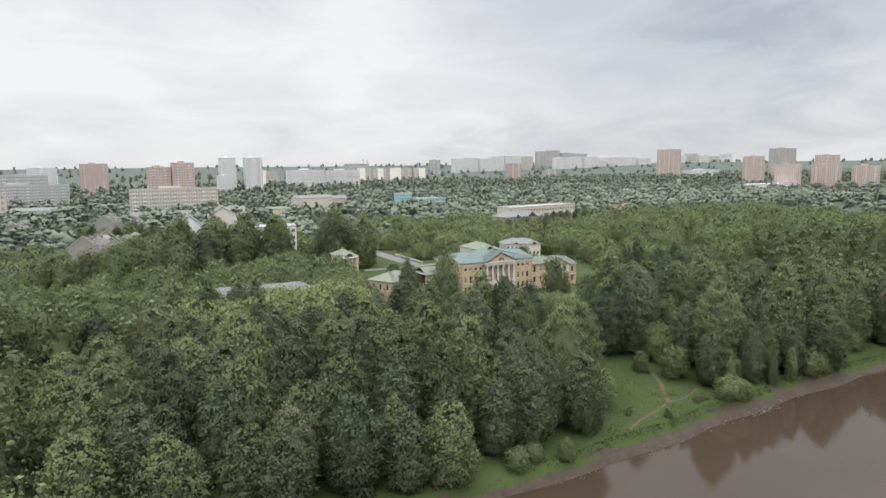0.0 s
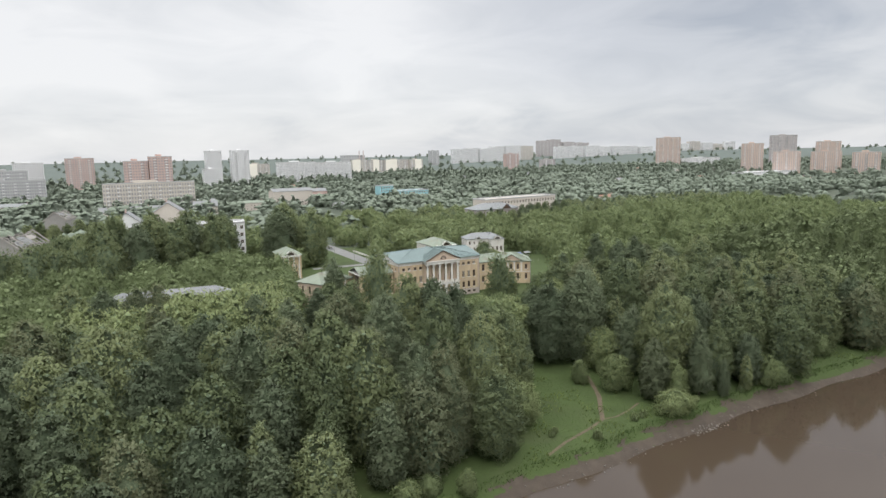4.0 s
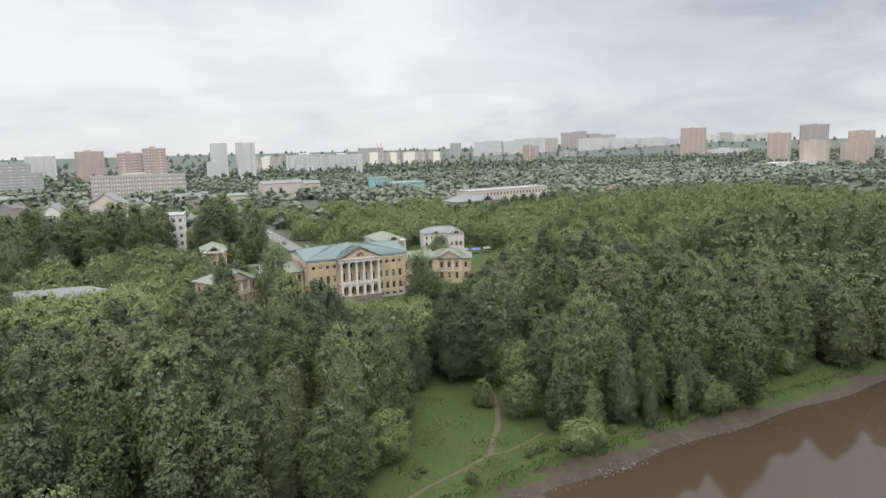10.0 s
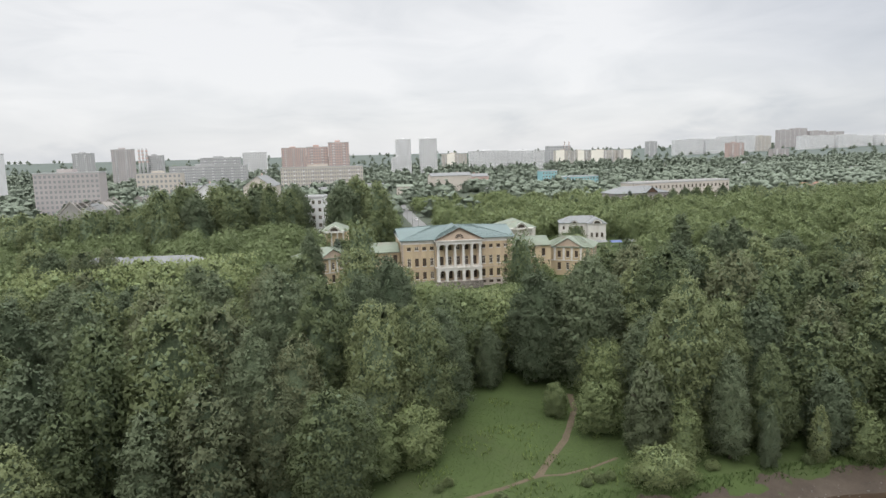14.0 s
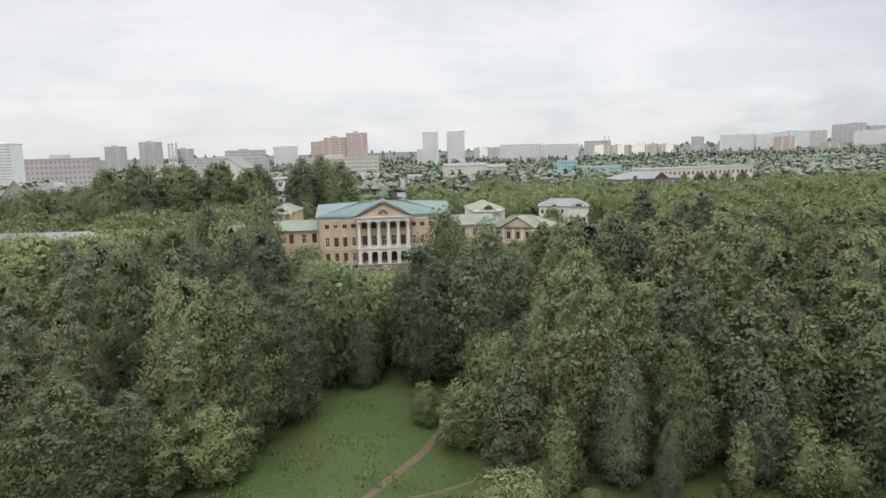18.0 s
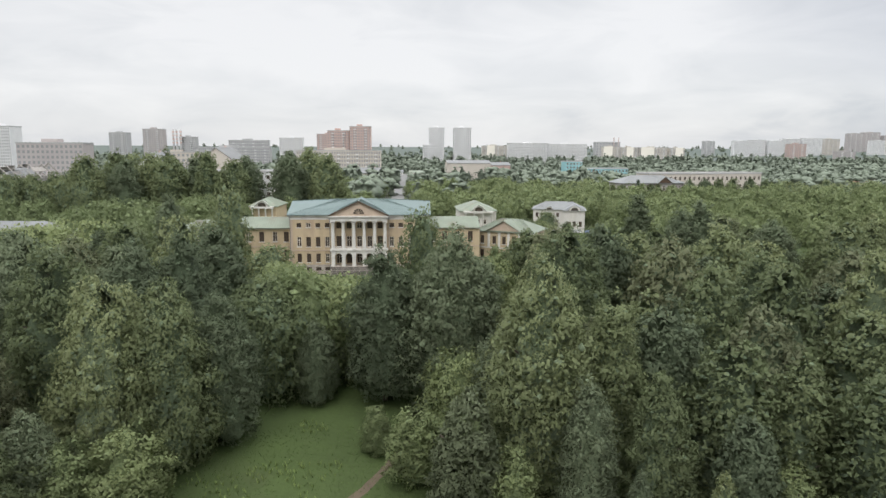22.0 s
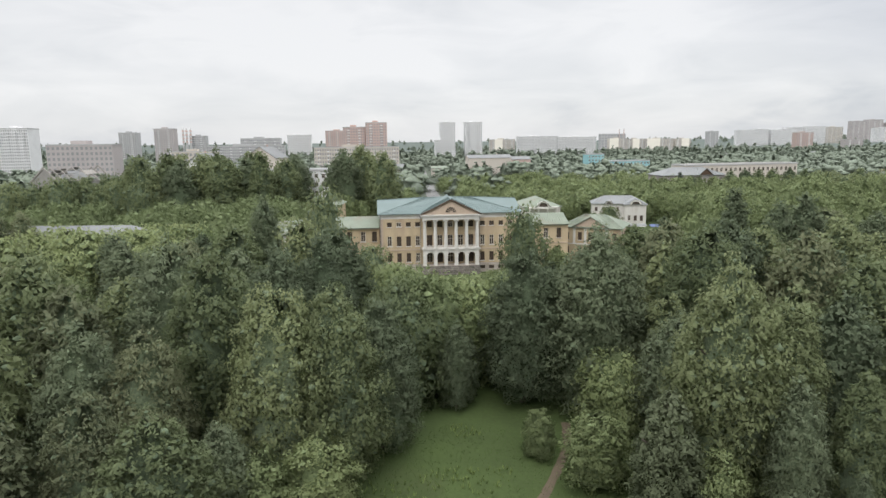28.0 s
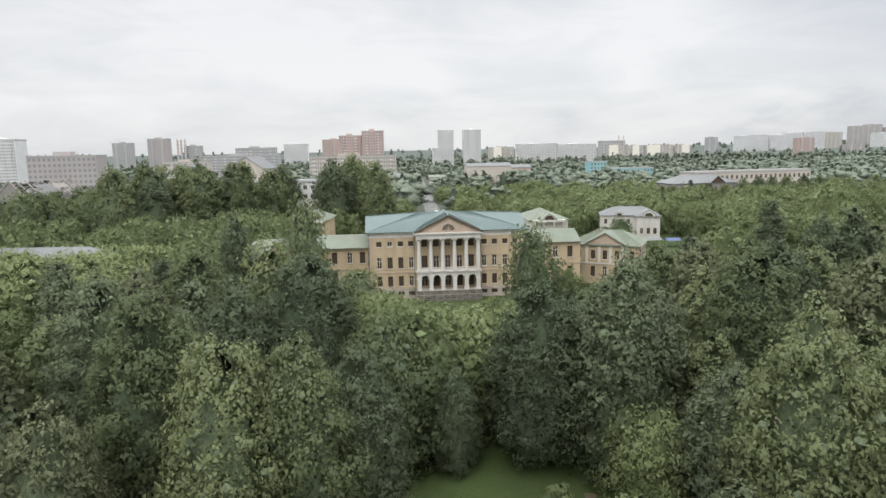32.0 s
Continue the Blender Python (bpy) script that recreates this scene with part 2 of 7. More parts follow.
M = {
    "leaf_dark": material("leaf_dark", (0.132, 0.164, 0.097), 0.75, 0.11, 0.22, 3.0, shift=0.22, island=0.04, see_through=0.45),
    "leaf_brown": material("leaf_brown", (0.157, 0.177, 0.099), 0.75, 0.11, 0.22, 3.0, shift=0.16, island=0.04, see_through=0.45),
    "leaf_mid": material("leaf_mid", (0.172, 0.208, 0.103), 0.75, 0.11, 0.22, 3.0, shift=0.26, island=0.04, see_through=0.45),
    "leaf_light": material("leaf_light", (0.193, 0.236, 0.109), 0.75, 0.11, 0.12, 3.0, shift=0.2, island=0.04, see_through=0.45),
    "leaf_birch": material("leaf_birch", (0.166, 0.194, 0.111), 0.75, 0.11, 0.12, 3.0, shift=0.12, island=0.04, see_through=0.45),
    # trees beyond the park: haze put into a paler, bluer green
    "leaf_park_haze": material("leaf_park_haze", (0.156, 0.198, 0.133), 0.8, 0.14, 0.05, 1.0, island=0.05, see_through=0.4),
    "needle": material("needle", (0.080, 0.102, 0.074), 0.8, 0.2, 0.3, 3.0, shift=0.2, island=0.2),
    # heart greens, mostly darker than the leaves: shade in the gaps put into colour
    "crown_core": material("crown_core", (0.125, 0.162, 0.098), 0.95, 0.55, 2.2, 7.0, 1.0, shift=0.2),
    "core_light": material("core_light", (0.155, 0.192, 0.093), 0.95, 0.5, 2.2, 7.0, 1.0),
    # far leaves and hearts: distance haze put into the colour, greyer and bluer
    "leaf_far_haze": material("leaf_far_haze", (0.175, 0.204, 0.157), 0.8, 0.14, 0.03, 0.5, island=0.05, see_through=0.4),
    "core_far_haze": material("core_far_haze", (0.161, 0.190, 0.145), 0.95, 0.45, 0.6, 2.5, 0.5),
    "bark": material("bark", (0.085, 0.070, 0.055), 0.9, 0.3, 1.5, 12.0, 0.5),
    # far wooded ground: the blue of haze is mixed into its green
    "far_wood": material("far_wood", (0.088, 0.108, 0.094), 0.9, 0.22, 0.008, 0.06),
    "grass": material("grass", (0.046, 0.068, 0.020), 0.95, 0.32, 0.09, 1.6, 0.6, stain=(0.060, 0.070, 0.030), stain_amount=0.6),
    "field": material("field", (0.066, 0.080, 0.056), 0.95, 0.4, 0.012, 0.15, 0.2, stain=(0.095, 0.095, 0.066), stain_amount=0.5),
    "mud": material("mud", (0.055, 0.042, 0.031), 0.75, 0.35, 0.35, 3.0, 0.6, stain=(0.085, 0.068, 0.052), stain_amount=0.6),
    "dirt": material("dirt", (0.105, 0.082, 0.056), 0.9, 0.25, 0.6, 6.0, 0.4),
    "asphalt": material("asphalt", (0.17, 0.17, 0.165), 0.9, 0.2, 0.2, 4.0, 0.2),
    "plaster_yellow": material("plaster_yellow", (0.50, 0.400, 0.268), 0.9, 0.16, 0.5, 6.0, 0.15, stain=(0.42, 0.32, 0.235), stain_amount=0.8, streak=True),
    "plaster_pink": material("plaster_pink", (0.47, 0.375, 0.295), 0.9, 0.14, 0.5, 6.0, 0.15, stain=(0.48, 0.38, 0.30), stain_amount=0.6, streak=True),
    "plaster_white": material("plaster_white", (0.62, 0.60, 0.565), 0.85, 0.10, 0.6, 6.0, 0.15, stain=(0.52, 0.49, 0.44), stain_amount=0.6, streak=True),
    "plinth_stone": material("plinth_stone", (0.42, 0.37, 0.33), 0.9, 0.3, 0.8, 7.0, 0.5, stain=(0.28, 0.24, 0.2), stain_amount=0.7),
    "roof_green": material("roof_green", (0.135, 0.182, 0.176), 0.5, 0.12, 0.35, 4.0, 0.1, 0.2, stain=(0.155, 0.205, 0.205), stain_amount=0.5),
    "roof_pale": material("roof_pale", (0.185, 0.215, 0.165), 0.55, 0.18, 0.4, 4.0, 0.1, 0.1, stain=(0.19, 0.155, 0.115), stain_amount=0.6),
    "roof_white": material("roof_white", (0.200, 0.208, 0.208), 0.55, 0.08, 0.4, 4.0, 0.05, 0.1, stain=(0.15, 0.16, 0.165), stain_amount=0.5),
    "roof_grey": material("roof_grey", (0.20, 0.205, 0.205), 0.7, 0.15, 0.2, 3.0, stain=(0.15, 0.145, 0.14), stain_amount=0.5),
    "roof_rust": material("roof_rust", (0.26, 0.15, 0.11), 0.8, 0.2, 0.3, 3.0),
    # brick reds and browns paled for the skyline: haze put into the colour
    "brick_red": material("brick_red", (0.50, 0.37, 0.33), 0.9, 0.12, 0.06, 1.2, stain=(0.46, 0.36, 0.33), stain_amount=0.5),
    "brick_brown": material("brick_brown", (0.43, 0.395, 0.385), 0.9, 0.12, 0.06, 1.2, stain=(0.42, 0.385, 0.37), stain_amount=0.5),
    "panel_white": material("panel_white", (0.70, 0.70, 0.70), 0.85, 0.08, 0.06, 1.0, stain=(0.50, 0.50, 0.50), stain_amount=0.5),
    "panel_grey": material("panel_grey", (0.42, 0.42, 0.42), 0.85, 0.1, 0.06, 1.0, stain=(0.36, 0.35, 0.34), stain_amount=0.5),
    "panel_cream": material("panel_cream", (0.52, 0.475, 0.42), 0.85, 0.1, 0.06, 1.0, stain=(0.48, 0.44, 0.38), stain_amount=0.5),
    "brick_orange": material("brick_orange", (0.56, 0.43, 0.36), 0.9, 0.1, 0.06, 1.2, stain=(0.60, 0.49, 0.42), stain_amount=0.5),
    "panel_bright": material("panel_bright", (0.78, 0.74, 0.66), 0.85, 0.06, 0.05, 0.6, stain=(0.70, 0.65, 0.56), stain_amount=0.4),
    "teal_paint": material("teal_paint", (0.26, 0.47, 0.50), 0.7, 0.08, 0.1, 1.0),
    "dark_wood": material("dark_wood", (0.10, 0.065, 0.045), 0.8, 0.2, 2.0, 15.0),
    "white_frame": material("white_frame", (0.62, 0.58, 0.52), 0.7, 0.12, 2.0, 15.0),
    "iron": material("iron", (0.06, 0.06, 0.06), 0.6, 0.2, 3.0, 20.0, metal=0.6),
    "old_timber": material("old_timber", (0.300, 0.282, 0.258), 0.9, 0.2, 1.0, 8.0),
    "tarp_blue": material("tarp_blue", (0.10, 0.13, 0.26), 0.6, 0.15, 0.8, 5.0),
    "concrete": material("concrete", (0.27, 0.26, 0.245), 0.9, 0.18, 0.6, 6.0, 0.2),
    "interior": material("interior", (0.12, 0.095, 0.08), 0.95, 0.2, 1.0, 5.0),
    "stone": material("stone", (0.17, 0.155, 0.138), 0.9, 0.25, 0.9, 8.0, 0.4, shift=0.25),
    "car_dark": material("car_dark", (0.07, 0.075, 0.085), 0.3, 0.05, 1.0, 5.0),
    "tyre": material("tyre", (0.03, 0.03, 0.03), 0.9, 0.1, 1.0, 5.0),
    "blade": material("blade", (0.092, 0.138, 0.048), 0.9, 0.3, 0.15, 2.0, island=0.3, see_through=0.45),
    "weed": material("weed", (0.150, 0.200, 0.070), 0.9, 0.3, 0.15, 2.0, island=0.35, see_through=0.3),
    "tent_white": material("tent_white", (0.45, 0.45, 0.45), 0.8, 0.06, 0.8, 5.0),
    "car_white": material("car_white", (0.75, 0.75, 0.74), 0.25, 0.03, 1.0, 5.0),
}


def glass(name, colour, rough=0.12):
    m = bpy.data.materials.new(name)
    m.use_nodes = True
    t = m.node_tree
    b = t.nodes["Principled BSDF"]
    b.inputs["Base Color"].default_value, b.inputs["Roughness"].default_value = (*colour, 1), rough
    b.inputs["IOR"].default_value = 1.5
    n = node(t, "ShaderNodeTexNoise", Scale=0.7, Detail=2.0)
    co = node(t, "ShaderNodeTexCoord")
    t.links.new(co.outputs["Object"], n.inputs["Vector"])
    bp = node(t, "ShaderNodeBump", Strength=0.05, Distance=0.05)
    t.links.new(n.outputs["Fac"], bp.inputs["Height"])
    t.links.new(bp.outputs["Normal"], b.inputs["Normal"])
    return m


M["pane"] = glass("pane", (0.085, 0.070, 0.060))
# far panes lifted to a light grey: haze put into the glass colour
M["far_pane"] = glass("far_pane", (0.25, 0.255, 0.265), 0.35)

# silty river water: opaque brown body under a glossy, faintly rippled surface
water = bpy.data.materials.new("river_water")
water.use_nodes = True
wn = water.node_tree
wb = wn.nodes["Principled BSDF"]
wb.inputs["Base Color"].default_value = (0.055, 0.040, 0.028, 1)
wb.inputs["Roughness"].default_value, wb.inputs["IOR"].default_value = 0.06, 1.33
w_tc = node(wn, "ShaderNodeTexCoord")
w_rn = node(wn, "ShaderNodeTexNoise", Scale=0.9, Detail=3.0, Roughness=0.5)
w_bp = node(wn, "ShaderNodeBump", Strength=0.05, Distance=0.1)
wn.links.new(w_tc.outputs["Object"], w_rn.inputs["Vector"])
wn.links.new(w_rn.outputs["Fac"], w_bp.inputs["Height"])
wn.links.new(w_bp.outputs["Normal"], wb.inputs["Normal"])
M["water"] = water

# ---- mesh helpers ----
def mesh_of(name, verts, faces, mats, index=None, smooth=False):
    me = bpy.data.meshes.new(name)
    me.from_pydata([tuple(v) for v in verts], [], faces)
    for m in mats if isinstance(mats, (list, tuple)) else [mats]:
        me.materials.append(m)
    if index:
        me.polygons.foreach_set("material_index", index)
    if smooth:
        me.polygons.foreach_set("use_smooth", [True] * len(me.polygons))
    me.update()
    return me


class Build:
    """Gathers boxes, prisms and quads into one mesh."""

    def __init__(self):
        self.v, self.f = [], []

    def face(self, *pts):
        n = len(self.v)
        self.v += [tuple(p) for p in pts]
        self.f.append(tuple(range(n, n + len(pts))))
        return self

    def box(self, x0, y0, z0, x1, y1, z1):
        n = len(self.v)
        self.v += [(x0, y0, z0), (x1, y0, z0), (x1, y1, z0), (x0, y1, z0), (x0, y0, z1), (x1, y0, z1), (x1, y1, z1), (x0, y1, z1)]
        self.f += [tuple(n + i for i in q) for q in ((0, 3, 2, 1), (4, 5, 6, 7), (0, 1, 5, 4), (1, 2, 6, 5), (2, 3, 7, 6), (3, 0, 4, 7))]
        return self

    def solid(self, bottom, top):
        """A closed body between two loops of equally many points, given anticlockwise from above."""
        n, k = len(self.v), len(bottom)
        self.v += [tuple(p) for p in bottom] + [tuple(p) for p in top]
        self.f.append(tuple(n + i for i in reversed(range(k))))
        self.f.append(tuple(n + k + i for i in range(k)))
        for i in range(k):
            j = (i + 1) % k
            self.f.append((n + i, n + j, n + k + j, n + k + i))
        return self

    def tube(self, x, y, rings, sides=12):
        """A turned body: rings of (z, radius)."""
        n = len(self.v)
        for z, r in rings:
            self.v += [(x + r * math.cos(2 * math.pi * i / sides), y + r * math.sin(2 * math.pi * i / sides), z) for i in range(sides)]
        for a in range(len(rings) - 1):
            for i in range(sides):
                j = (i + 1) % sides
                self.f.append((n + a * sides + i, n + a * sides + j, n + (a + 1) * sides + j, n + (a + 1) * sides + i))
        self.f.append(tuple(n + i for i in reversed(range(sides))))
        self.f.append(tuple(n + (len(rings) - 1) * sides + i for i in range(sides)))
        return self

    def beam(self, a, b, w, h=None):
        """A straight bar of width w and height h from a to b."""
        a, b = Vector(a), Vector(b)
        d = (b - a).normalized()
        s = d.cross(Vector((0, 0, 1)))
        s = s.normalized() if s.length > 0.01 else Vector((1, 0, 0))
        u = s.cross(d).normalized() * (h or w) / 2
        s = s * w / 2
        n = len(self.v)
        self.v += [tuple(p) for p in (a - s - u, a + s - u, a + s + u, a - s + u, b - s - u, b + s - u, b + s + u, b - s + u)]
        self.f += [tuple(n + i for i in q) for q in ((0, 1, 2, 3), (7, 6, 5, 4), (0, 4, 5, 1), (1, 5, 6, 2), (2, 6, 7, 3), (3, 7, 4, 0))]
        return self

    def mesh(self, name, mat, smooth=False):
        return mesh_of(name, self.v, self.f, mat, smooth=smooth)


def part(name, data, parent, label="", at=None):
    """Links a mesh as one object under a thing or a part."""
    ob = new(name, data)
    ob.parent = parent
    if at is not None:
        ob.matrix_basis = at
    if label:
        ob["label"] = label
    return ob


def thing(name, label, category, at=None, group="", kind=""):
    ob = tagged(new(name), label, category, group, kind)
    ob.empty_display_size = 0.5
    if at is not None:
        ob.matrix_basis = at
    return ob


# ---- the land ----
def river_edge(x):
    return -107.0 + 0.055 * x + 0.9 * math.sin(x * 0.045) + 0.6 * math.sin(x * 0.17 + 1)


def smooth(a, b, x):
    t = min(1.0, max(0.0, (x - a) / (b - a)))
    return t * t * (3 - 2 * t)


def land(x, y):
    """Height of the ground: a plateau, a slope down to the meadow, the bank and the river bed."""
    edge = river_edge(x)
    z = -11.0 * smooth(-12, -62, y) - 2.8 * smooth(-58, edge + 6, y)
    z += 0.5 * noise.noise(Vector((x * 0.03, y * 0.03, 0.0))) * (1 - smooth(150, 400, y)) * smooth(-6, -30, y)
    z -= 1.9 * smooth(edge + 5.5, edge + 3.2, y) + 3.6 * smooth(edge + 3.6, edge - 4, y)
    z += 7.5 * smooth(edge - 58, edge - 70, y)
    z += 42 * smooth(3300, 4700, math.hypot(x, y))
    return z


def ground_mesh():
    xs = sorted(set([-4800, -3400, -2400, -1700, -1200, -850, -600, -420, -320] + list(range(-260, 301, 4)) + [340, 420, 600, 850, 1200, 1700, 2400, 3400, 4800]))
    ys = sorted(set([-1200, -700, -420, -300, -250, -220] + [-200 + 2 * i for i in range(96)] + list(range(-8, 140, 6)) + [150, 180, 220, 300, 420, 600, 850, 1200, 1700, 2300, 3000, 3600, 4200, 4850]))
    verts = [(x, y, land(x, y)) for y in ys for x in xs]
    w = len(xs)
    faces, idx = [], []
    for j in range(len(ys) - 1):
        for i in range(w - 1):
            faces.append((j * w + i, j * w + i + 1, (j + 1) * w + i + 1, (j + 1) * w + i))
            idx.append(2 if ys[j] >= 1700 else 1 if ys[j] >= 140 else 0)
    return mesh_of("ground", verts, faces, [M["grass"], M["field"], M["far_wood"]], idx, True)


ground = tagged(new("ground", ground_mesh()), "grassy ground sloping down to a muddy river bank", "ground", kind="structure")

# the muddy bank, with an uneven edge against the grass
bank_verts, bank_faces, steps = [], [], 9
bank_xs = [-170 + 1.0 * i for i in range(371)]
for x in bank_xs:
    top = river_edge(x) + 4.4 + 1.1 * noise.noise(Vector((x * 0.13, 0, 5))) + 0.6 * noise.noise(Vector((x * 0.5, 1, 5)))
    for k in range(steps):
        y = top + (river_edge(x) - 3.0 - top) * k / (steps - 1)
        rough = 0.22 * noise.noise(Vector((x * 0.7, y * 0.9, 2))) if 0 < k else 0.0
        bank_verts.append((x, y, land(x, y) + (0.10 if k else -0.02) + rough))
for i in range(len(bank_xs) - 1):
    for k in range(steps - 1):
        bank_faces.append((i * steps + k, i * steps + k + 1, (i + 1) * steps + k + 1, (i + 1) * steps + k))
tagged(new("bank", mesh_of("bank", bank_verts, bank_faces, M["mud"], smooth=True)), "bare muddy river bank strewn with rubble", "bank", kind="structure")
water_verts = [(x, river_edge(x) + d, -17.0) for x in range(-700, 701, 20) for d in (3, -66)]
water_faces = [(2 * i, 2 * i + 1, 2 * i + 3, 2 * i + 2) for i in range(len(water_verts) // 2 - 1)]
tagged(new("water", mesh_of("water", water_verts, water_faces, M["water"])), "still brown river water reflecting sky and trees", "water", kind="structure")

# ---- trees ----
def crown_arrays(rng, height, low, radius, boughs, leaves, size, rings, sides, shape="dome", droop=0.0, rough=0.12, ball=1, fill=0.52):
    """Vertices, triangles, material indices and normals of a crown on z = 0: boughs of leaf sprays round a dark heart."""
    crown = height - low

    def girth(u):
        if shape == "cone":
            return np.maximum(0.03, 1 - u) ** 0.85
        if shape == "tall":
            return np.minimum(1.0, 0.64 + 1.5 * u) * np.maximum(0.004, 1 - u ** 2.2) ** 0.66
        if shape == "dome":
            return np.minimum(1.0, 0.70 + 1.3 * u) * np.maximum(0.004, 1 - u ** 2.6) ** 0.62
        return np.maximum(0.004, np.sin(np.pi * (0.16 + 0.84 * u))) ** 0.5

    lean = rng.uniform(-0.7, 0.7, 2)
    skew = rng.uniform(0, 6.28, 3)

    def skin(u, a):
        r = radius * girth(u) * (1 + 0.13 * np.sin(2 * a + skew[0]) + 0.10 * np.sin(3 * a + skew[1] + 3 * u))
        z = low + crown * u * (1 + 0.07 * np.sin(2 * a + skew[2]) * u)
        return np.stack([r * np.cos(a) + lean[0] * u, r * np.sin(a) + lean[1] * u, z], axis=-1)

    # the boughs: flattened cushions set round the crown, each tipped outwards and down
    u = rng.uniform(0, 1, boughs * 8)
    u = np.sort(u[rng.uniform(0, 1, boughs * 8) < girth(u) + 0.12][:boughs])
    k = len(u)
    a = np.arange(k) * 2.39996 + rng.uniform(-0.5, 0.5, k)
    edge = skin(u, a)
    axis = np.stack([lean[0] * u, lean[1] * u, edge[:, 2]], axis=-1)
    centre = axis + (edge - axis) * rng.uniform(0.60, 0.96, k)[:, None]
    centre[:, 2] -= np.where(u > 0.9, 0.06 * radius, 0.0)
    wide = radius * rng.uniform(0.20, 0.46, k) * (0.66 + 0.34 * girth(u)) * (88.0 / max(k, 24)) ** 0.42
    semi = np.stack([wide * 1.15, wide, wide * rng.uniform(0.45, 0.85, k)], axis=-1)
    dip = rng.uniform(0.1, 0.55, k) * (1.1 - u) + 0.25 * droop
    e1 = np.stack([np.cos(a) * np.cos(dip), np.sin(a) * np.cos(dip), -np.sin(dip)], axis=-1)
    e2 = np.stack([-np.sin(a), np.cos(a), np.zeros(k)], axis=-1)
    e3 = np.cross(e1, e2)

    per = 3
    many = int(leaves * 2.2) // per
    share = semi[:, 0] * semi[:, 1]
    own = rng.choice(k, many, p=share / share.sum())
    v = rng.normal(size=(many, 3))
    v /= np.linalg.norm(v, axis=1)[:, None]
    keep = v[:, 0] * 0.55 + v[:, 2] * 0.75 > rng.uniform(-0.95, -0.15, many)
    own, v = own[keep], v[keep]
    ring = 0.90 + 0.26 * rng.uniform(-1, 1, len(v)) + 0.12 * np.sin(7 * v[:, 0] + own) * np.sin(6 * v[:, 1] + 2 * own)
    w = v * ring[:, None] * semi[own]
    p = centre[own] + w[:, :1] * e1[own] + w[:, 1:2] * e2[own] + w[:, 2:] * e3[own]
    g = v / semi[own]
    nrm = g[:, :1] * e1[own] + g[:, 1:2] * e2[own] + g[:, 2:] * e3[own]
    nrm /= np.linalg.norm(nrm, axis=1)[:, None] + 1e-9
    up = np.clip((p[:, 2] - low) / crown, 0, 1)
    out = np.hypot(p[:, 0] - lean[0] * up, p[:, 1] - lean[1] * up)
    seen = (out > 0.62 * radius * girth(up)) | (up > 0.86)
    p, nrm = p[seen][:leaves // per], nrm[seen][:leaves // per]
    p, nrm = np.repeat(p, per, axis=0), np.repeat(nrm, per, axis=0)
    n = len(p)
    p = p + rng.normal(size=(n, 3)) * size * 0.9
    p[:, 2] -= droop * size * rng.uniform(0, 1.6, n) ** 2
    # each spray lies along its bough, its tip outwards and down
    lie = nrm + rng.normal(size=(n, 3)) * 0.55
    d = np.stack([nrm[:, 0], nrm[:, 1], np.full(n, -0.45 - 0.5 * droop)], axis=-1) + rng.normal(size=(n, 3)) * 0.6
    d -= lie * ((d * lie).sum(axis=1) / ((lie * lie).sum(axis=1) + 1e-9))[:, None] * 0.8
    d /= np.linalg.norm(d, axis=1)[:, None] + 1e-6
    side = np.cross(d, lie)
    side /= np.linalg.norm(side, axis=1)[:, None] + 1e-6
    la = (size * rng.uniform(0.55, 1.25, n))[:, None]
    lb = la * rng.uniform(0.45, 0.80, n)[:, None]
    tri = np.stack([p + d * la, p - d * la * 0.55 + side * lb, p - d * la * 0.55 - side * lb], axis=1).reshape(-1, 3)
    flip = (np.cross(tri[1::3] - tri[0::3], tri[2::3] - tri[0::3]) * nrm).sum(axis=1) < 0
    faces = np.arange(3 * n).reshape(-1, 3)
    faces[flip] = faces[flip][:, ::-1]
    # the light falls on the crown as a whole: sprays lean towards the crown's own outline
    rise = np.clip((p[:, 2] - low) / crown, 0, 1)
    whole = np.stack([p[:, 0] - lean[0] * rise, p[:, 1] - lean[1] * rise, (rise - 0.35) * radius * 1.5], axis=-1)
    whole /= np.linalg.norm(whole, axis=1)[:, None] + 1e-6
    soft = nrm * 0.50 + whole * 0.62 + np.array([0, 0, 0.12]) + rng.normal(size=(n, 3)) * 0.10
    soft /= np.linalg.norm(soft, axis=1)[:, None] + 1e-6
    # the heart, inner shade put into its darker green: the crown's body and the inside of every bough
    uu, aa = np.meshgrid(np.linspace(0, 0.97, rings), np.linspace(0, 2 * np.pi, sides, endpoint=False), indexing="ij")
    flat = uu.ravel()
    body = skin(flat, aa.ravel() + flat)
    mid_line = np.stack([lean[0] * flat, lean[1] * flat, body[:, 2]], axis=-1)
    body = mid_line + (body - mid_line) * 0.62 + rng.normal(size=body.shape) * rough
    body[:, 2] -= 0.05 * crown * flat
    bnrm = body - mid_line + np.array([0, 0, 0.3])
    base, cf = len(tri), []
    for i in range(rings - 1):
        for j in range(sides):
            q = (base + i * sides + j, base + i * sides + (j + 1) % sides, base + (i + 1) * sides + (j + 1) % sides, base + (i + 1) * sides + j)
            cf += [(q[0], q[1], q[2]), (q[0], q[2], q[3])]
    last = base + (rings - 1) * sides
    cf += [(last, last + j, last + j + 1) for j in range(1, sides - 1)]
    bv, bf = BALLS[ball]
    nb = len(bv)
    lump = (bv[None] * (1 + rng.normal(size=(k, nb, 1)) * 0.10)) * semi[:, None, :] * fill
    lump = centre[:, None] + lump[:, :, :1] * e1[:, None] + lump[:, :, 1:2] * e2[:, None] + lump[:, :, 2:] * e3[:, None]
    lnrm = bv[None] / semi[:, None]
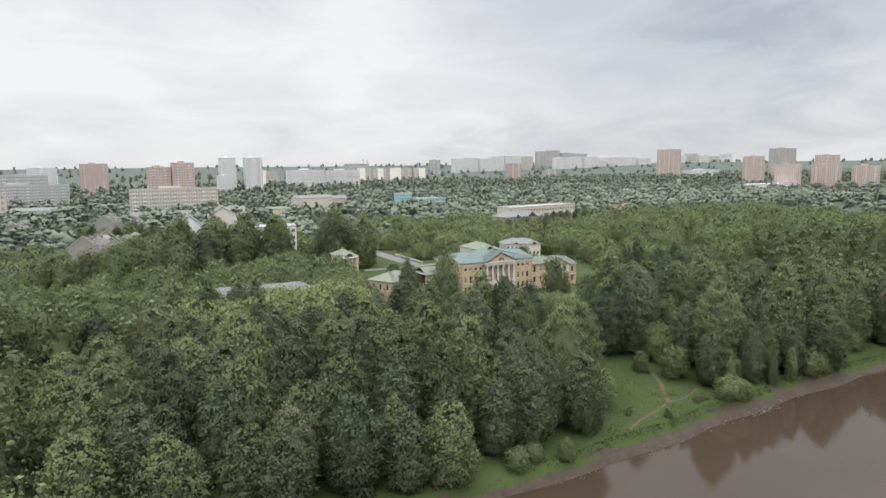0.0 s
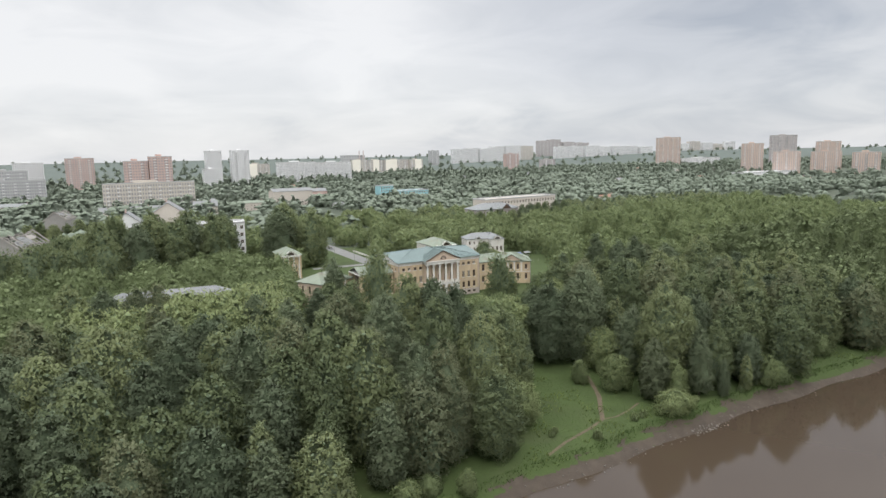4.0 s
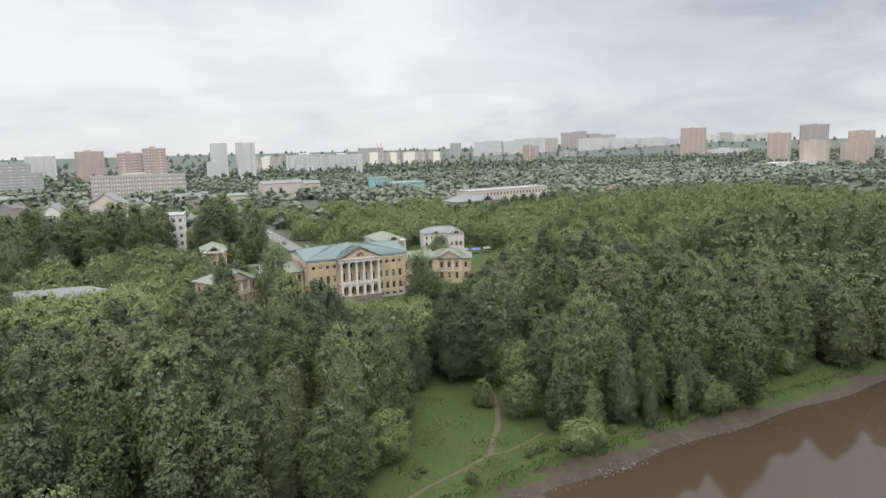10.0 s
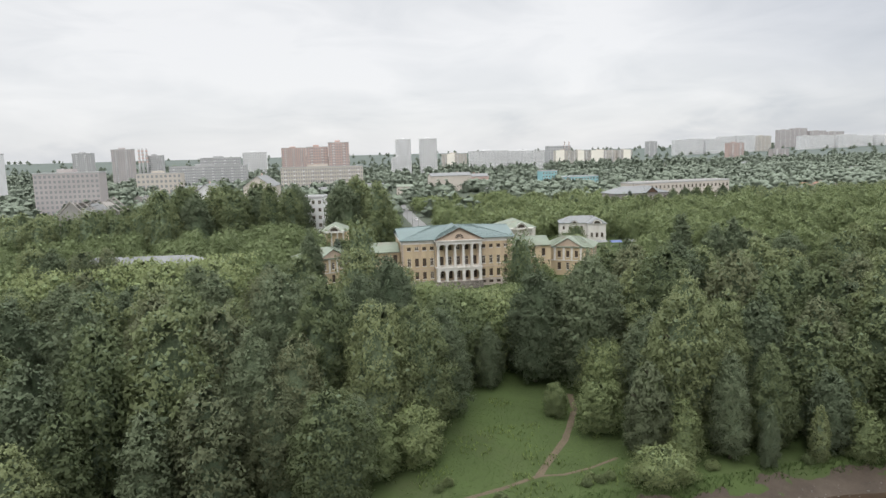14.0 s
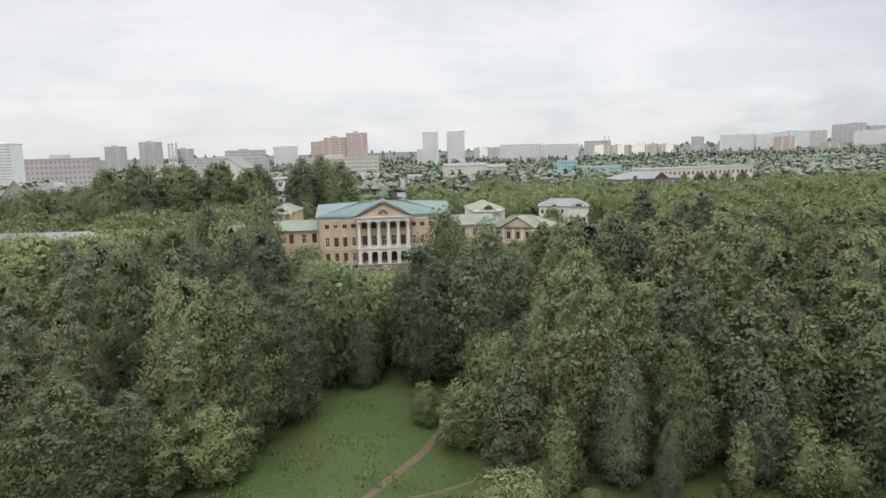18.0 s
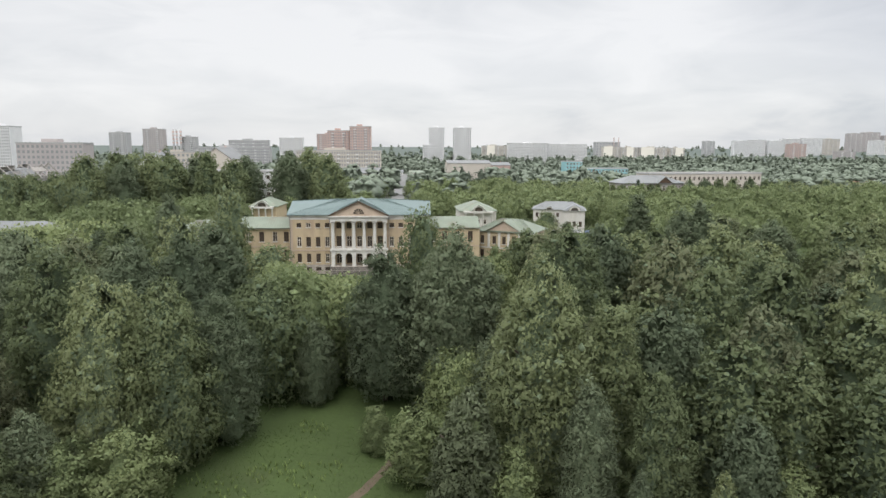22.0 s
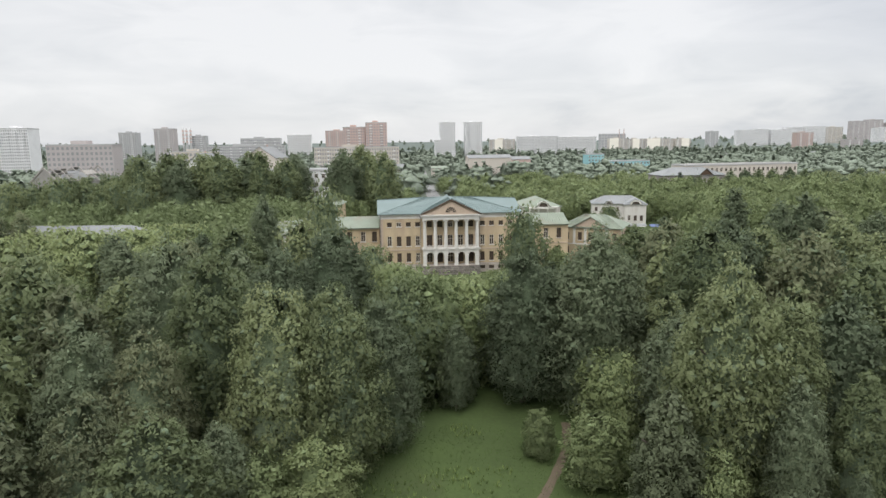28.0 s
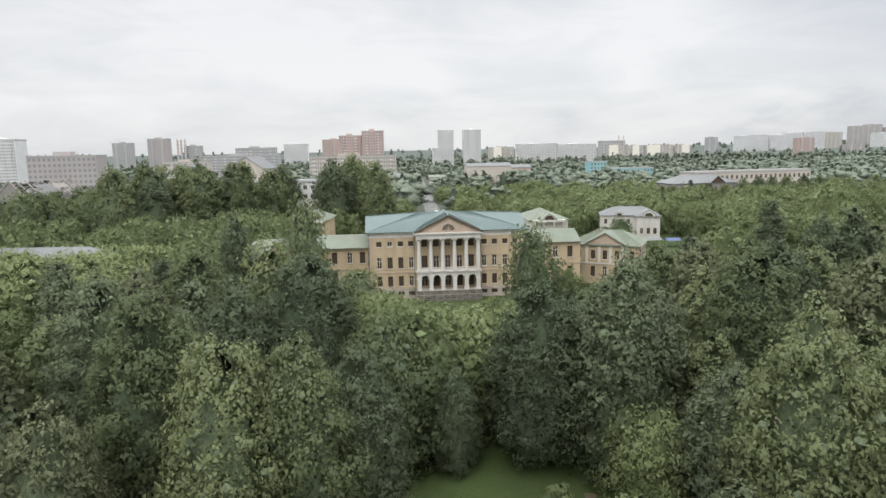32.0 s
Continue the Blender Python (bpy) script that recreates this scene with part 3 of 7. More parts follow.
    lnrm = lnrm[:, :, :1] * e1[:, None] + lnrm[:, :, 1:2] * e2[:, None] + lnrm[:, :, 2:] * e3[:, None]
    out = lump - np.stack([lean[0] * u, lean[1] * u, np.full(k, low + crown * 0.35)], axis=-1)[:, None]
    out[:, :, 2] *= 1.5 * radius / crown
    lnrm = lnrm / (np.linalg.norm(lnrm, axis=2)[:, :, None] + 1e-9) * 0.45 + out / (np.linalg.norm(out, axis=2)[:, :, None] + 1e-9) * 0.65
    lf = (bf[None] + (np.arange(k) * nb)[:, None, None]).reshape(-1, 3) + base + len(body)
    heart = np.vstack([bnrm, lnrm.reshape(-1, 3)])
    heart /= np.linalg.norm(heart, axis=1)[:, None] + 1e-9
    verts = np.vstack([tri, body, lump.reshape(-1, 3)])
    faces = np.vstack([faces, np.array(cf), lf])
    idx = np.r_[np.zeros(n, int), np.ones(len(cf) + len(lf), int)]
    return verts, faces, idx, np.vstack([np.repeat(soft, 3, axis=0), heart])


def ball_arrays(level):
    """A unit sphere of eight triangles, or finer."""
    v = [(1, 0, 0), (-1, 0, 0), (0, 1, 0), (0, -1, 0), (0, 0, 1), (0, 0, -1)]
    f = [(0, 2, 4), (2, 1, 4), (1, 3, 4), (3, 0, 4), (2, 0, 5), (1, 2, 5), (3, 1, 5), (0, 3, 5)]
    for _ in range(level):
        f2, cache = [], {}

        def half(i, j):
            key = (min(i, j), max(i, j))
            if key not in cache:
                m = Vector(v[i]) + Vector(v[j])
                v.append(tuple(m.normalized()))
                cache[key] = len(v) - 1
            return cache[key]

        for x, y, z in f:
            p, q, r = half(x, y), half(y, z), half(z, x)
            f2 += [(x, p, r), (p, y, q), (r, q, z), (p, q, r)]
        f = f2
    return np.array(v, dtype=float), np.array(f)


BALLS = [ball_arrays(0), ball_arrays(1)]


def mesh_from_arrays(name, verts, faces, idx, mats, normals=None):
    me = bpy.data.meshes.new(name)
    me.vertices.add(len(verts))
    me.vertices.foreach_set("co", np.ascontiguousarray(verts, dtype=np.float32).ravel())
    me.loops.add(faces.size)
    me.loops.foreach_set("vertex_index", faces.astype(np.int32).ravel())
    me.polygons.add(len(faces))
    me.polygons.foreach_set("loop_start", np.arange(0, faces.size, 3, dtype=np.int32))
    me.polygons.foreach_set("loop_total", np.full(len(faces), 3, dtype=np.int32))
    for m in mats:
        me.materials.append(m)
    me.polygons.foreach_set("material_index", idx.astype(np.int32))
    me.update(calc_edges=True)
    if normals is not None:
        me.polygons.foreach_set("use_smooth", np.ones(len(faces), dtype=bool))
        me.normals_split_custom_set_from_vertices(normals)
    return me


def trunk_mesh(rng, height, low, girth):
    b = Build()
    rings = [(0.0 - 0.6, girth * 1.35), (0.5, girth), (low, girth * 0.8), (low + (height - low) * 0.55, girth * 0.35), (height * 0.92, 0.03)]
    b.tube(0, 0, rings, 8)
    for k in range(6):
        a = k * 2.4 + rng.uniform(-0.4, 0.4)
        z0 = low + (height - low) * (0.05 + 0.09 * k)
        reach = girth * rng.uniform(6, 9)
        b.beam((0, 0, z0), (reach * math.cos(a), reach * math.sin(a), z0 + reach * rng.uniform(0.5, 0.9)), girth * 0.45)
    return b.mesh("trunk", M["bark"], True)


SPECIES = {}
# kind: height, share of bare stem, crown radius, shape, leaf, droop, label
KINDS = {
    "linden": (24.0, 0.06, 6.6, "dome", "leaf_dark", 0.30, "tall dark green linden with a dense domed crown"),
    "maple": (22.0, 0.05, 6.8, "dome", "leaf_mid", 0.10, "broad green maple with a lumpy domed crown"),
    "oak": (22.0, 0.06, 6.5, "dome", "leaf_brown", 0.10, "broad oak with dull brownish green leaves"),
    "tall_linden": (25.0, 0.05, 4.9, "tall", "leaf_dark", 0.30, "tall slender dark green linden in full leaf"),
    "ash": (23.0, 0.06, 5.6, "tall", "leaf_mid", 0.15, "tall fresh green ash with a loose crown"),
    "young_maple": (12.0, 0.03, 3.5, "dome", "leaf_light", 0.05, "young bright green maple in fresh leaf"),
    "willow": (9.0, 0.02, 4.8, "round", "leaf_light", 0.35, "low bright green willow with a loose crown"),
    "birch": (19.0, 0.08, 3.4, "tall", "leaf_birch", 1.1, "pale grey-green birch with drooping twigs"),
    "spruce": (20.0, 0.03, 3.6, "cone", "needle", 0.5, "dark green pointed spruce"),
    "fruit_tree": (10.0, 0.03, 5.0, "round", "leaf_mid", 0.1, "low spreading green tree in an overgrown grove"),
}
for k, (kind, (height, stem, radius, shape, leaf, droop, label)) in enumerate(KINDS.items()):
    SPECIES[kind] = []
    for v in range(4):
        rng = np.random.default_rng(100 + 10 * k + v)
        h = height * (1 + 0.05 * (v - 1.5))
        big = h > 15
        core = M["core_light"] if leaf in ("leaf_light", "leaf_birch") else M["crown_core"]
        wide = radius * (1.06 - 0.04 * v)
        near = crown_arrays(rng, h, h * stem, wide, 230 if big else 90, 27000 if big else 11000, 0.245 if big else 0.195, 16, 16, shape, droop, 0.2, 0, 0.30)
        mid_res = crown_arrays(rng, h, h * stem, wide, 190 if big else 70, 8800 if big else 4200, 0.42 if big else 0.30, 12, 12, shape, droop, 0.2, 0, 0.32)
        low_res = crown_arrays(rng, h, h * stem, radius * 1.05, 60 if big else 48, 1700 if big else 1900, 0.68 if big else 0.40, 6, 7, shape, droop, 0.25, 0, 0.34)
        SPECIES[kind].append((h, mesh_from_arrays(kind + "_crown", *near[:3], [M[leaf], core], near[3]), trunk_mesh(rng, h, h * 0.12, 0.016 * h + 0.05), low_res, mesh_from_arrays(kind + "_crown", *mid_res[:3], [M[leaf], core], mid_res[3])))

place_rng = np.random.default_rng(7)
TREES = []     # x, y, crown radius


def plant(kind, x, y, top=None, height=None, variant=None, wide=1.0, z=None, group="park trees"):
    """One tree; its top lies at the given height above the datum, or it takes a height of its own."""
    v = int(place_rng.integers(4)) if variant is None else variant
    h, crown, trunk, _, plain = SPECIES[kind][v]
    if y > -54 or not -50 < x < 44:
        crown = plain
    z0 = land(x, y) if z is None else z
    want = (top - z0) if top is not None else (height or h * place_rng.uniform(0.88, 1.1))
    s = want / h
    side = (s ** 0.6) * wide
    turn = float(place_rng.uniform(0, 360))
    ob = thing(kind, KINDS[kind][6], "tree", pose(x, y, z0, 0, 0, turn) @ Matrix.Diagonal((side, side, s, 1)), group)
    part("trunk", trunk, ob)
    part("crown", crown, ob)
    TREES.append((x, y, KINDS[kind][2] * side))
    return ob


def woodland(name, label, spots, leaf, core="core_light"):
    """Trees too many to count, joined: spots of (kind, x, y, z, scale across, scale up)."""
    vs, fs, ids, ns, base = [], [], [], [], 0
    for kind, x, y, z, side, up in spots:
        _, _, _, (verts, faces, idx, nrm), _ = SPECIES[kind][int(place_rng.integers(4))]
        a = place_rng.uniform(0, 2 * math.pi)
        ca, sa = math.cos(a), math.sin(a)
        p = np.empty_like(verts)
        p[:, 0] = (verts[:, 0] * ca - verts[:, 1] * sa) * side + x
        p[:, 1] = (verts[:, 0] * sa + verts[:, 1] * ca) * side + y
        p[:, 2] = verts[:, 2] * up + z
        vs.append(p)
        ns.append(np.stack([nrm[:, 0] * ca - nrm[:, 1] * sa, nrm[:, 0] * sa + nrm[:, 1] * ca, nrm[:, 2]], axis=1))
        fs.append(faces + base)
        ids.append(idx)
        base += len(verts)
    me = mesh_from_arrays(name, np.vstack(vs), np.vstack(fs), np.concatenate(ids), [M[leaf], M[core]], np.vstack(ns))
    return tagged(new(name, me), label, "trees", kind="stuff")


def inside(x, y, loop):
    hit = False
    for i in range(len(loop)):
        (ax, ay), (bx, by) = loop[i - 1], loop[i]
        if (ay > y) != (by > y) and x < (bx - ax) * (y - ay) / (by - ay) + ax:
            hit = not hit
    return hit


MEADOW = [(-66, -114), (-44, -107), (-28, -97), (-19, -80), (-13, -70), (-5, -63), (3, -66), (12, -68), (16, -84), (24, -97), (36, -101), (66, -100), (80, -90), (104, -88), (112, -95), (124, -101), (60, -116)]
AVENUE = [(2, 222), (17, 222), (26, 640), (8, 640)]
CLEAR = [MEADOW,
         [(-20, -8), (20, -8), (24, 0), (48, -2), (50, 24), (-50, 24), (-48, 0), (-24, 0)],            # the manor and its terrace
         [(-24, 24), (24, 24), (24, 86), (-24, 86)],                                                   # forecourt
         [(-44, 62), (-31, 62), (-31, 88), (-44, 88)], [(28, 60), (47, 60), (47, 90), (28, 90)], [(60, 76), (83, 76), (83, 102), (60, 102)],
         [(52, 8), (76, 10), (86, 40), (88, 68), (60, 76), (50, 60), (48, 30)],                          # grass beside the pavilion
         [(-114, 2), (-72, 2), (-72, 20), (-114, 20)],                                                 # the long shed
         [(-12, 86), (17, 86), (21, 222), (-2, 222)], AVENUE,                                                    # the avenue
         [(132, 190), (180, 194), (246, 222), (240, 244), (160, 238), (130, 216)]]


def is_free(x, y, gap):
    if y < river_edge(x) + 7 or any(inside(x, y, loop) for loop in CLEAR):
        return False
    return all((x - a) ** 2 + (y - b) ** 2 > (gap * 0.5 + r * 0.86) ** 2 for a, b, r in TREES)


def roof_of_wood(x, y):
    """The height that the tree tops reach: the wood's roof, lowered along the view axis and before the wings."""
    top = (16.4 - 8.0 * smooth(-68, -92, y) - 4.0 * smooth(-90, -102, y)) if y < 60 else 30.0
    if -12 < x < 13 and y > -58:
        top = min(top, 0.4 + 0.175 * (-y - 3))
    elif -36 < x < 36 and y > -46:
        top = min(top, 6.5 + 0.15 * (-y))
    if x < -50 and y > -40:
        top = min(top, 14.0)
    return top


def scatter(count, x0, x1, y0, y1, kinds, low, high, gap, group="park trees", keep=None):
    """Trees whose tops lie between low and high, under the wood's roof."""
    made = 0
    for _ in range(count * 14):
        if made >= count:
            break
        x, y = float(place_rng.uniform(x0, x1)), float(place_rng.uniform(y0, y1))
        if (keep is None or keep(x, y)) and is_free(x, y, gap):
            top = min(float(place_rng.uniform(low, high)), roof_of_wood(x, y) + float(place_rng.uniform(-1.5, 0.4)))
            h = top - land(x, y)
            kind = kinds[int(place_rng.integers(len(kinds)))]
            if h < 3.5:
                continue
            if h < 12.5 and KINDS[kind][0] > 15:
                kind = ("fruit_tree", "young_maple", "willow")[int(place_rng.integers(3))]
            plant(kind, x, y, top, group=group)
            made += 1


def grove(name, label, leaf, count, x0, x1, y0, y1, kinds, low, high, gap, keep=None, core="core_light", full=1.0):
    spots, cell = [], {}
    for _ in range(count * 6):
        if len(spots) >= count:
            break
        x, y = float(place_rng.uniform(x0, x1)), float(place_rng.uniform(y0, y1))
        key = (int(x // gap), int(y // gap))
        near = [q for i in (-1, 0, 1) for j in (-1, 0, 1) for q in cell.get((key[0] + i, key[1] + j), ())]
        if any((x - a) ** 2 + (y - b) ** 2 < gap * gap for a, b in near) or (keep and not keep(x, y)):
            continue
        if any(inside(x, y, loop) for loop in CLEAR) or y < river_edge(x) + 6:
            continue
        if any((x - a) ** 2 + (y - b) ** 2 < (r * 0.8 + gap * 0.3) ** 2 for a, b, r in TREES if abs(x - a) < 12):
            continue
        kind = kinds[int(place_rng.integers(len(kinds)))]
        h = float(place_rng.uniform(low, high))
        up = h / KINDS[kind][0]
        cell.setdefault(key, []).append((x, y))
        spots.append((kind, x, y, land(x, y), up ** 0.6 * full, up))
    return woodland(name, label, spots, leaf, core)


# single trees whose place is plain: the slope west of the meadow, east of it, the axis, the terrace
for kind, x, y, top, wide in (
        ("ash", -88, -94, 4.0, 0.85), ("ash", -75.6, -95, 4.6, 0.9), ("linden", -122, -85, 10.0, 0.95), ("maple", -105, -85, 7.0, 0.95), ("ash", -58, -88, 6.0, 0.8),
        ("maple", -93.5, -76, 9.0, 1.0), ("linden", -33, -88, 0.5, 0.8), ("willow", -62.5, -104.5, -9.2, 0.8), ("young_maple", -50, -106, -9.4, 0.9), ("willow", -57, -103, -10.0, 0.7), ("ash", -73, -87.5, 13.0, 0.9), ("maple", -63, -84, 15.0, 0.95), ("linden", -49.5, -82.5, 11.2, 0.9),
        ("oak", -43, -83, 10.4, 0.8), ("oak", -45, -93, 6.0, 0.85), ("maple", -28.6, -77, 13.4, 0.88), ("maple", -21.6, -76.5, 13.6, 0.82), ("linden", -15.6, -70, 9.5, 0.8), ("maple", -38.4, -70, 16.4, 0.95),
        ("linden", -83, -64, 14.8, 1.0), ("maple", -64, -65, 16.4, 1.0), ("linden", -47.5, -59, 17.0, 1.0), ("oak", -57, -70, 12.5, 0.9), ("linden", -31, -60, 15.5, 0.9),
        ("linden", -24.5, -56, 17.0, 0.9), ("linden", -24, -41, 16.4, 0.95), ("maple", -31, -37.5, 17.2, 0.85), ("young_maple", -22.6, -86, -1.8, 1.25), ("young_maple", -29.5, -88.5, -2.6, 1.25),
        ("linden", 7.2, -56.5, 14.6, 0.98), ("linden", 18.2, -59.5, 17.2, 1.06), ("maple", 27.0, -83.5, 16.6, 0.92), ("maple", 38.0, -56, 17.2, 1.05), ("ash", 36.5, -81, 12.4, 0.95), ("linden", 46, -78, 10.6, 0.95),
        ("ash", 59, -89, 6.0, 0.9), ("oak", 61, -77, 9.0, 0.9), ("maple", 53, -43, 15.2, 0.95), ("linden", 67, -45, 11.0, 0.95), ("linden", 46.5, -46, 17.0, 0.9),
        ("birch", 17.2, -90.0, 3.4, 1.15), ("young_maple", 6.5, -73, -5.2, 0.95), ("willow", 18.5, -68.5, 1.2, 0.95), ("young_maple", 12.6, -80.5, -2.2, 1.15), ("willow", 16.0, -98.4, -8.0, 1.15), ("young_maple", 23, -92, -3.4, 1.0),
        ("linden", 31, -93.5, 5.0, 0.7), ("ash", 40, -91.5, 4.6, 0.8), ("linden", 49, -94.5, 1.0, 0.75), ("linden", 35.5, -97.5, -3.5, 0.5), ("ash", 45, -97.5, -4.0, 0.6), ("young_maple", 53, -98, -5.5, 1.1), ("willow", 59, -97.5, -8.0, 0.9), ("fruit_tree", 63.5, 72, 8.2, 0.85), ("fruit_tree", 15.2, -17.5, 16.4, 0.76), ("fruit_tree", -29.2, -10.5, 21.0, 0.66),
        ("tall_linden", 77, -21, 19.6, 1.0), ("tall_linden", 66.5, -10, 20.4, 0.95), ("linden", 75.5, -13, 17.0, 0.8), ("tall_linden", 49, -11, 13.8, 0.9), ("maple", -45, -28, 15.2, 1.0), ("maple", -34, 28, 12.5, 0.8),
        # the linden at x -4: its dark leaf stands in for shade under the neighbours
        ("willow", -7, -50, 8.6, 1.15), ("willow", 0.5, -47, 7.0, 1.1), ("fruit_tree", -13, -54, 8.6, 1.0), ("linden", -4.0, -58, 3.0, 0.62), ("willow", -11, -44, 8.4, 1.1), ("willow", -4, -41, 6.6, 1.1), ("willow", 5, -40, 6.6, 1.0),
        ("willow", -12, -15, 3.4, 1.0), ("willow", -5, -16, 2.6, 1.0), ("willow", 2, -17, 2.4, 1.0), ("willow", 8, -16, 3.4, 1.0), ("willow", -9, -21, 3.6, 1.0), ("willow", -1, -22, 3.2, 1.0), ("willow", 5, -22, 3.6, 1.0), ("willow", -7, -31, 5.0, 1.0),
        ("willow", 2, -29, 4.6, 1.0), ("willow", 6, -34, 5.4, 1.0), ("willow", -14, -26, 6.6, 1.1), ("willow", -14, -35, 8.0, 1.1), ("willow", 10, -25, 5.0, 0.9), ("oak", -97, -5, 17.0, 0.8),
        ("linden", -112, -4, 17.0, 0.9), ("oak", -103, -7, 16.5, 0.8), ("maple", -121, 6, 17.0, 0.9), ("maple", 130, 186, 12.0, 0.9), ("spruce", 139, 184, 15.0, 0.9), ("linden", 147, 185, 11.5, 0.8), ("maple", 158, 186, 12.0, 0.9), ("linden", 170, 190, 14.5, 0.9), ("linden", 181, 196, 15.0, 0.9), ("maple", 192, 202, 14.5, 0.9), ("maple", 203, 206, 14.0, 0.9), ("linden", 214, 208, 15.0, 0.9), ("maple", 226, 212, 13.5, 0.9),
        ("fruit_tree", 14, 56, 8.0, 0.9), ("fruit_tree", 52, 52, 8.5, 0.9), ("willow", 58, 54, 6.5, 0.8), ("spruce", -36, 20, 14.0, 1.0), ("linden", -43, -7, 19.6, 0.7)):
    plant(kind, x, y, top, wide=wide)
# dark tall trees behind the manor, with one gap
# mostly maple and ash: their lighter leaf stands in for haze
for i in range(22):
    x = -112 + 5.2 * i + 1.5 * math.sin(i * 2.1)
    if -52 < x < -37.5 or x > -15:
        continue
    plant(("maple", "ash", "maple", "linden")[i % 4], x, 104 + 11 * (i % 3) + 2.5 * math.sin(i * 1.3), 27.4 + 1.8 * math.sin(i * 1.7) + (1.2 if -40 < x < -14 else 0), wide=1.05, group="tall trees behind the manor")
# trees round the derelict houses
for i in range(13):
    x = -160 + 4.6 * i
    plant(("maple", "fruit_tree", "ash", "fruit_tree")[i % 4], x, 97 - 3.0 * (i % 3) + 0.10 * (x + 136), 17.0 + 1.4 * math.sin(i * 2.3), wide=0.8, group="trees round the ruins")
for i in range(9):
    along = -20 + 4.6 * i
    plant(("fruit_tree", "maple")[i % 2], -128.5 + 0.37 * along, 108.6 + 0.93 * along, 19.4 + 0.9 * math.sin(i * 2.7), wide=0.8, group="trees round the ruins")
for i in range(7):
    x = -150 + 7.0 * i
    plant(("maple", "ash")[i % 2], x, 258 + 3.0 * (i % 2), 15.5 + 1.2 * math.sin(i * 1.9), wide=0.95, group="trees round the ruins")
# the park wood on the slope
scatter(135, -152, -14, -110, -14, ["linden", "maple", "oak", "ash", "linden", "maple", "tall_linden"], 5.0, 17.0, 8.4)
scatter(90, 13, 128, -98, -10, ["maple", "ash", "linden", "oak", "maple", "ash"], 6.0, 17.0, 7.4)
# the low trees that close the view axis below the terrace, and shrubs at the meadow's edge
scatter(26, -18, 15, -57, -12, ["willow", "fruit_tree", "young_maple"], -6, 9, 3.6)
scatter(9, 24, 118, -102, -88, ["willow", "young_maple"], -9.5, -4, 2.0, group="bank shrubs")

# ---- the manor ----
def wall_panel(x0, x1, z0, z1, thick, holes, mat, name="wall"):
    """A wall in the plane y = 0 (outer face) with real openings; holes are (x0, x1, z0, z1). It goes back by thick."""
    xs = sorted({x0, x1, *[h[0] for h in holes], *[h[1] for h in holes]})
    zs = sorted({z0, z1, *[h[2] for h in holes], *[h[3] for h in holes]})

    def solid(i, j):
        if not (0 <= i < len(xs) - 1 and 0 <= j < len(zs) - 1):
            return False
        cx, cz = (xs[i] + xs[i + 1]) / 2, (zs[j] + zs[j + 1]) / 2
        return not any(h[0] < cx < h[1] and h[2] < cz < h[3] for h in holes)

    b = Build()
    for i in range(len(xs) - 1):
        for j in range(len(zs) - 1):
            if not solid(i, j):
                continue
            a, c, d, e = xs[i], xs[i + 1], zs[j], zs[j + 1]
            b.face((a, 0, d), (c, 0, d), (c, 0, e), (a, 0, e))
            b.face((c, thick, d), (a, thick, d), (a, thick, e), (c, thick, e))
            if not solid(i - 1, j):
                b.face((a, thick, d), (a, 0, d), (a, 0, e), (a, thick, e))
            if not solid(i + 1, j):
                b.face((c, 0, d), (c, thick, d), (c, thick, e), (c, 0, e))
            if not solid(i, j - 1):
                b.face((a, thick, d), (c, thick, d), (c, 0, d), (a, 0, d))
            if not solid(i, j + 1):
                b.face((a, 0, e), (c, 0, e), (c, thick, e), (a, thick, e))
    return b.mesh(name, mat)


WINDOW_MESH = {}


def window_meshes(w, h, panes_x, panes_z, mat):
    key = (round(w, 2), round(h, 2), panes_x, panes_z, mat)
    if key not in WINDOW_MESH:
        t = 0.11
        f = Build()
        f.box(-w / 2, -0.06, -h / 2, -w / 2 + t, 0.06, h / 2).box(w / 2 - t, -0.06, -h / 2, w / 2, 0.06, h / 2)
        f.box(-w / 2 + t, -0.06, -h / 2, w / 2 - t, 0.06, -h / 2 + t).box(-w / 2 + t, -0.06, h / 2 - t, w / 2 - t, 0.06, h / 2)
        for i in range(1, panes_x):
            x = -w / 2 + w * i / panes_x
            f.box(x - t * 0.4, -0.055, -h / 2 + t, x + t * 0.4, 0.05, h / 2 - t)
        for j in range(1, panes_z):
            z = -h / 2 + h * (j if panes_z > 2 else 0.66 * panes_z / 2 * 1.0) / panes_z if panes_z > 2 else -h / 2 + h * 0.66
            f.box(-w / 2 + t, -0.05, z - t * 0.4, w / 2 - t, 0.045, z + t * 0.4)
        p = Build().box(-w / 2 + t * 0.5, 0.0, -h / 2 + t * 0.5, w / 2 - t * 0.5, 0.03, h / 2 - t * 0.5)
        s = Build().box(-w / 2 - 0.12, -0.42, -h / 2 - 0.14, w / 2 + 0.12, -0.07, -h / 2)
        WINDOW_MESH[key] = (f.mesh("window_frame", M[mat]), p.mesh("pane", M["pane"]), s.mesh("window_sill", M["plaster_white"]))
    return WINDOW_MESH[key]


def window(parent, x, z, w, h, at=None, px=2, pz=2, mat="dark_wood", sill=True, y=0.3):
    """A casement set into its opening; at: the pose of the wall's plane."""
    frame_me, pane_me, sill_me = window_meshes(w, h, px, pz, mat)
    ob = part("window", frame_me, parent, at=(at or Matrix()) @ pose(x, y, z))
    part("pane", pane_me, ob)
    if sill:
        part("window_sill", sill_me, ob)
    return ob


def holes_of(rows):
    return [(x - w / 2, x + w / 2, z0, z1) for xs, z0, z1, w in rows for x in xs]


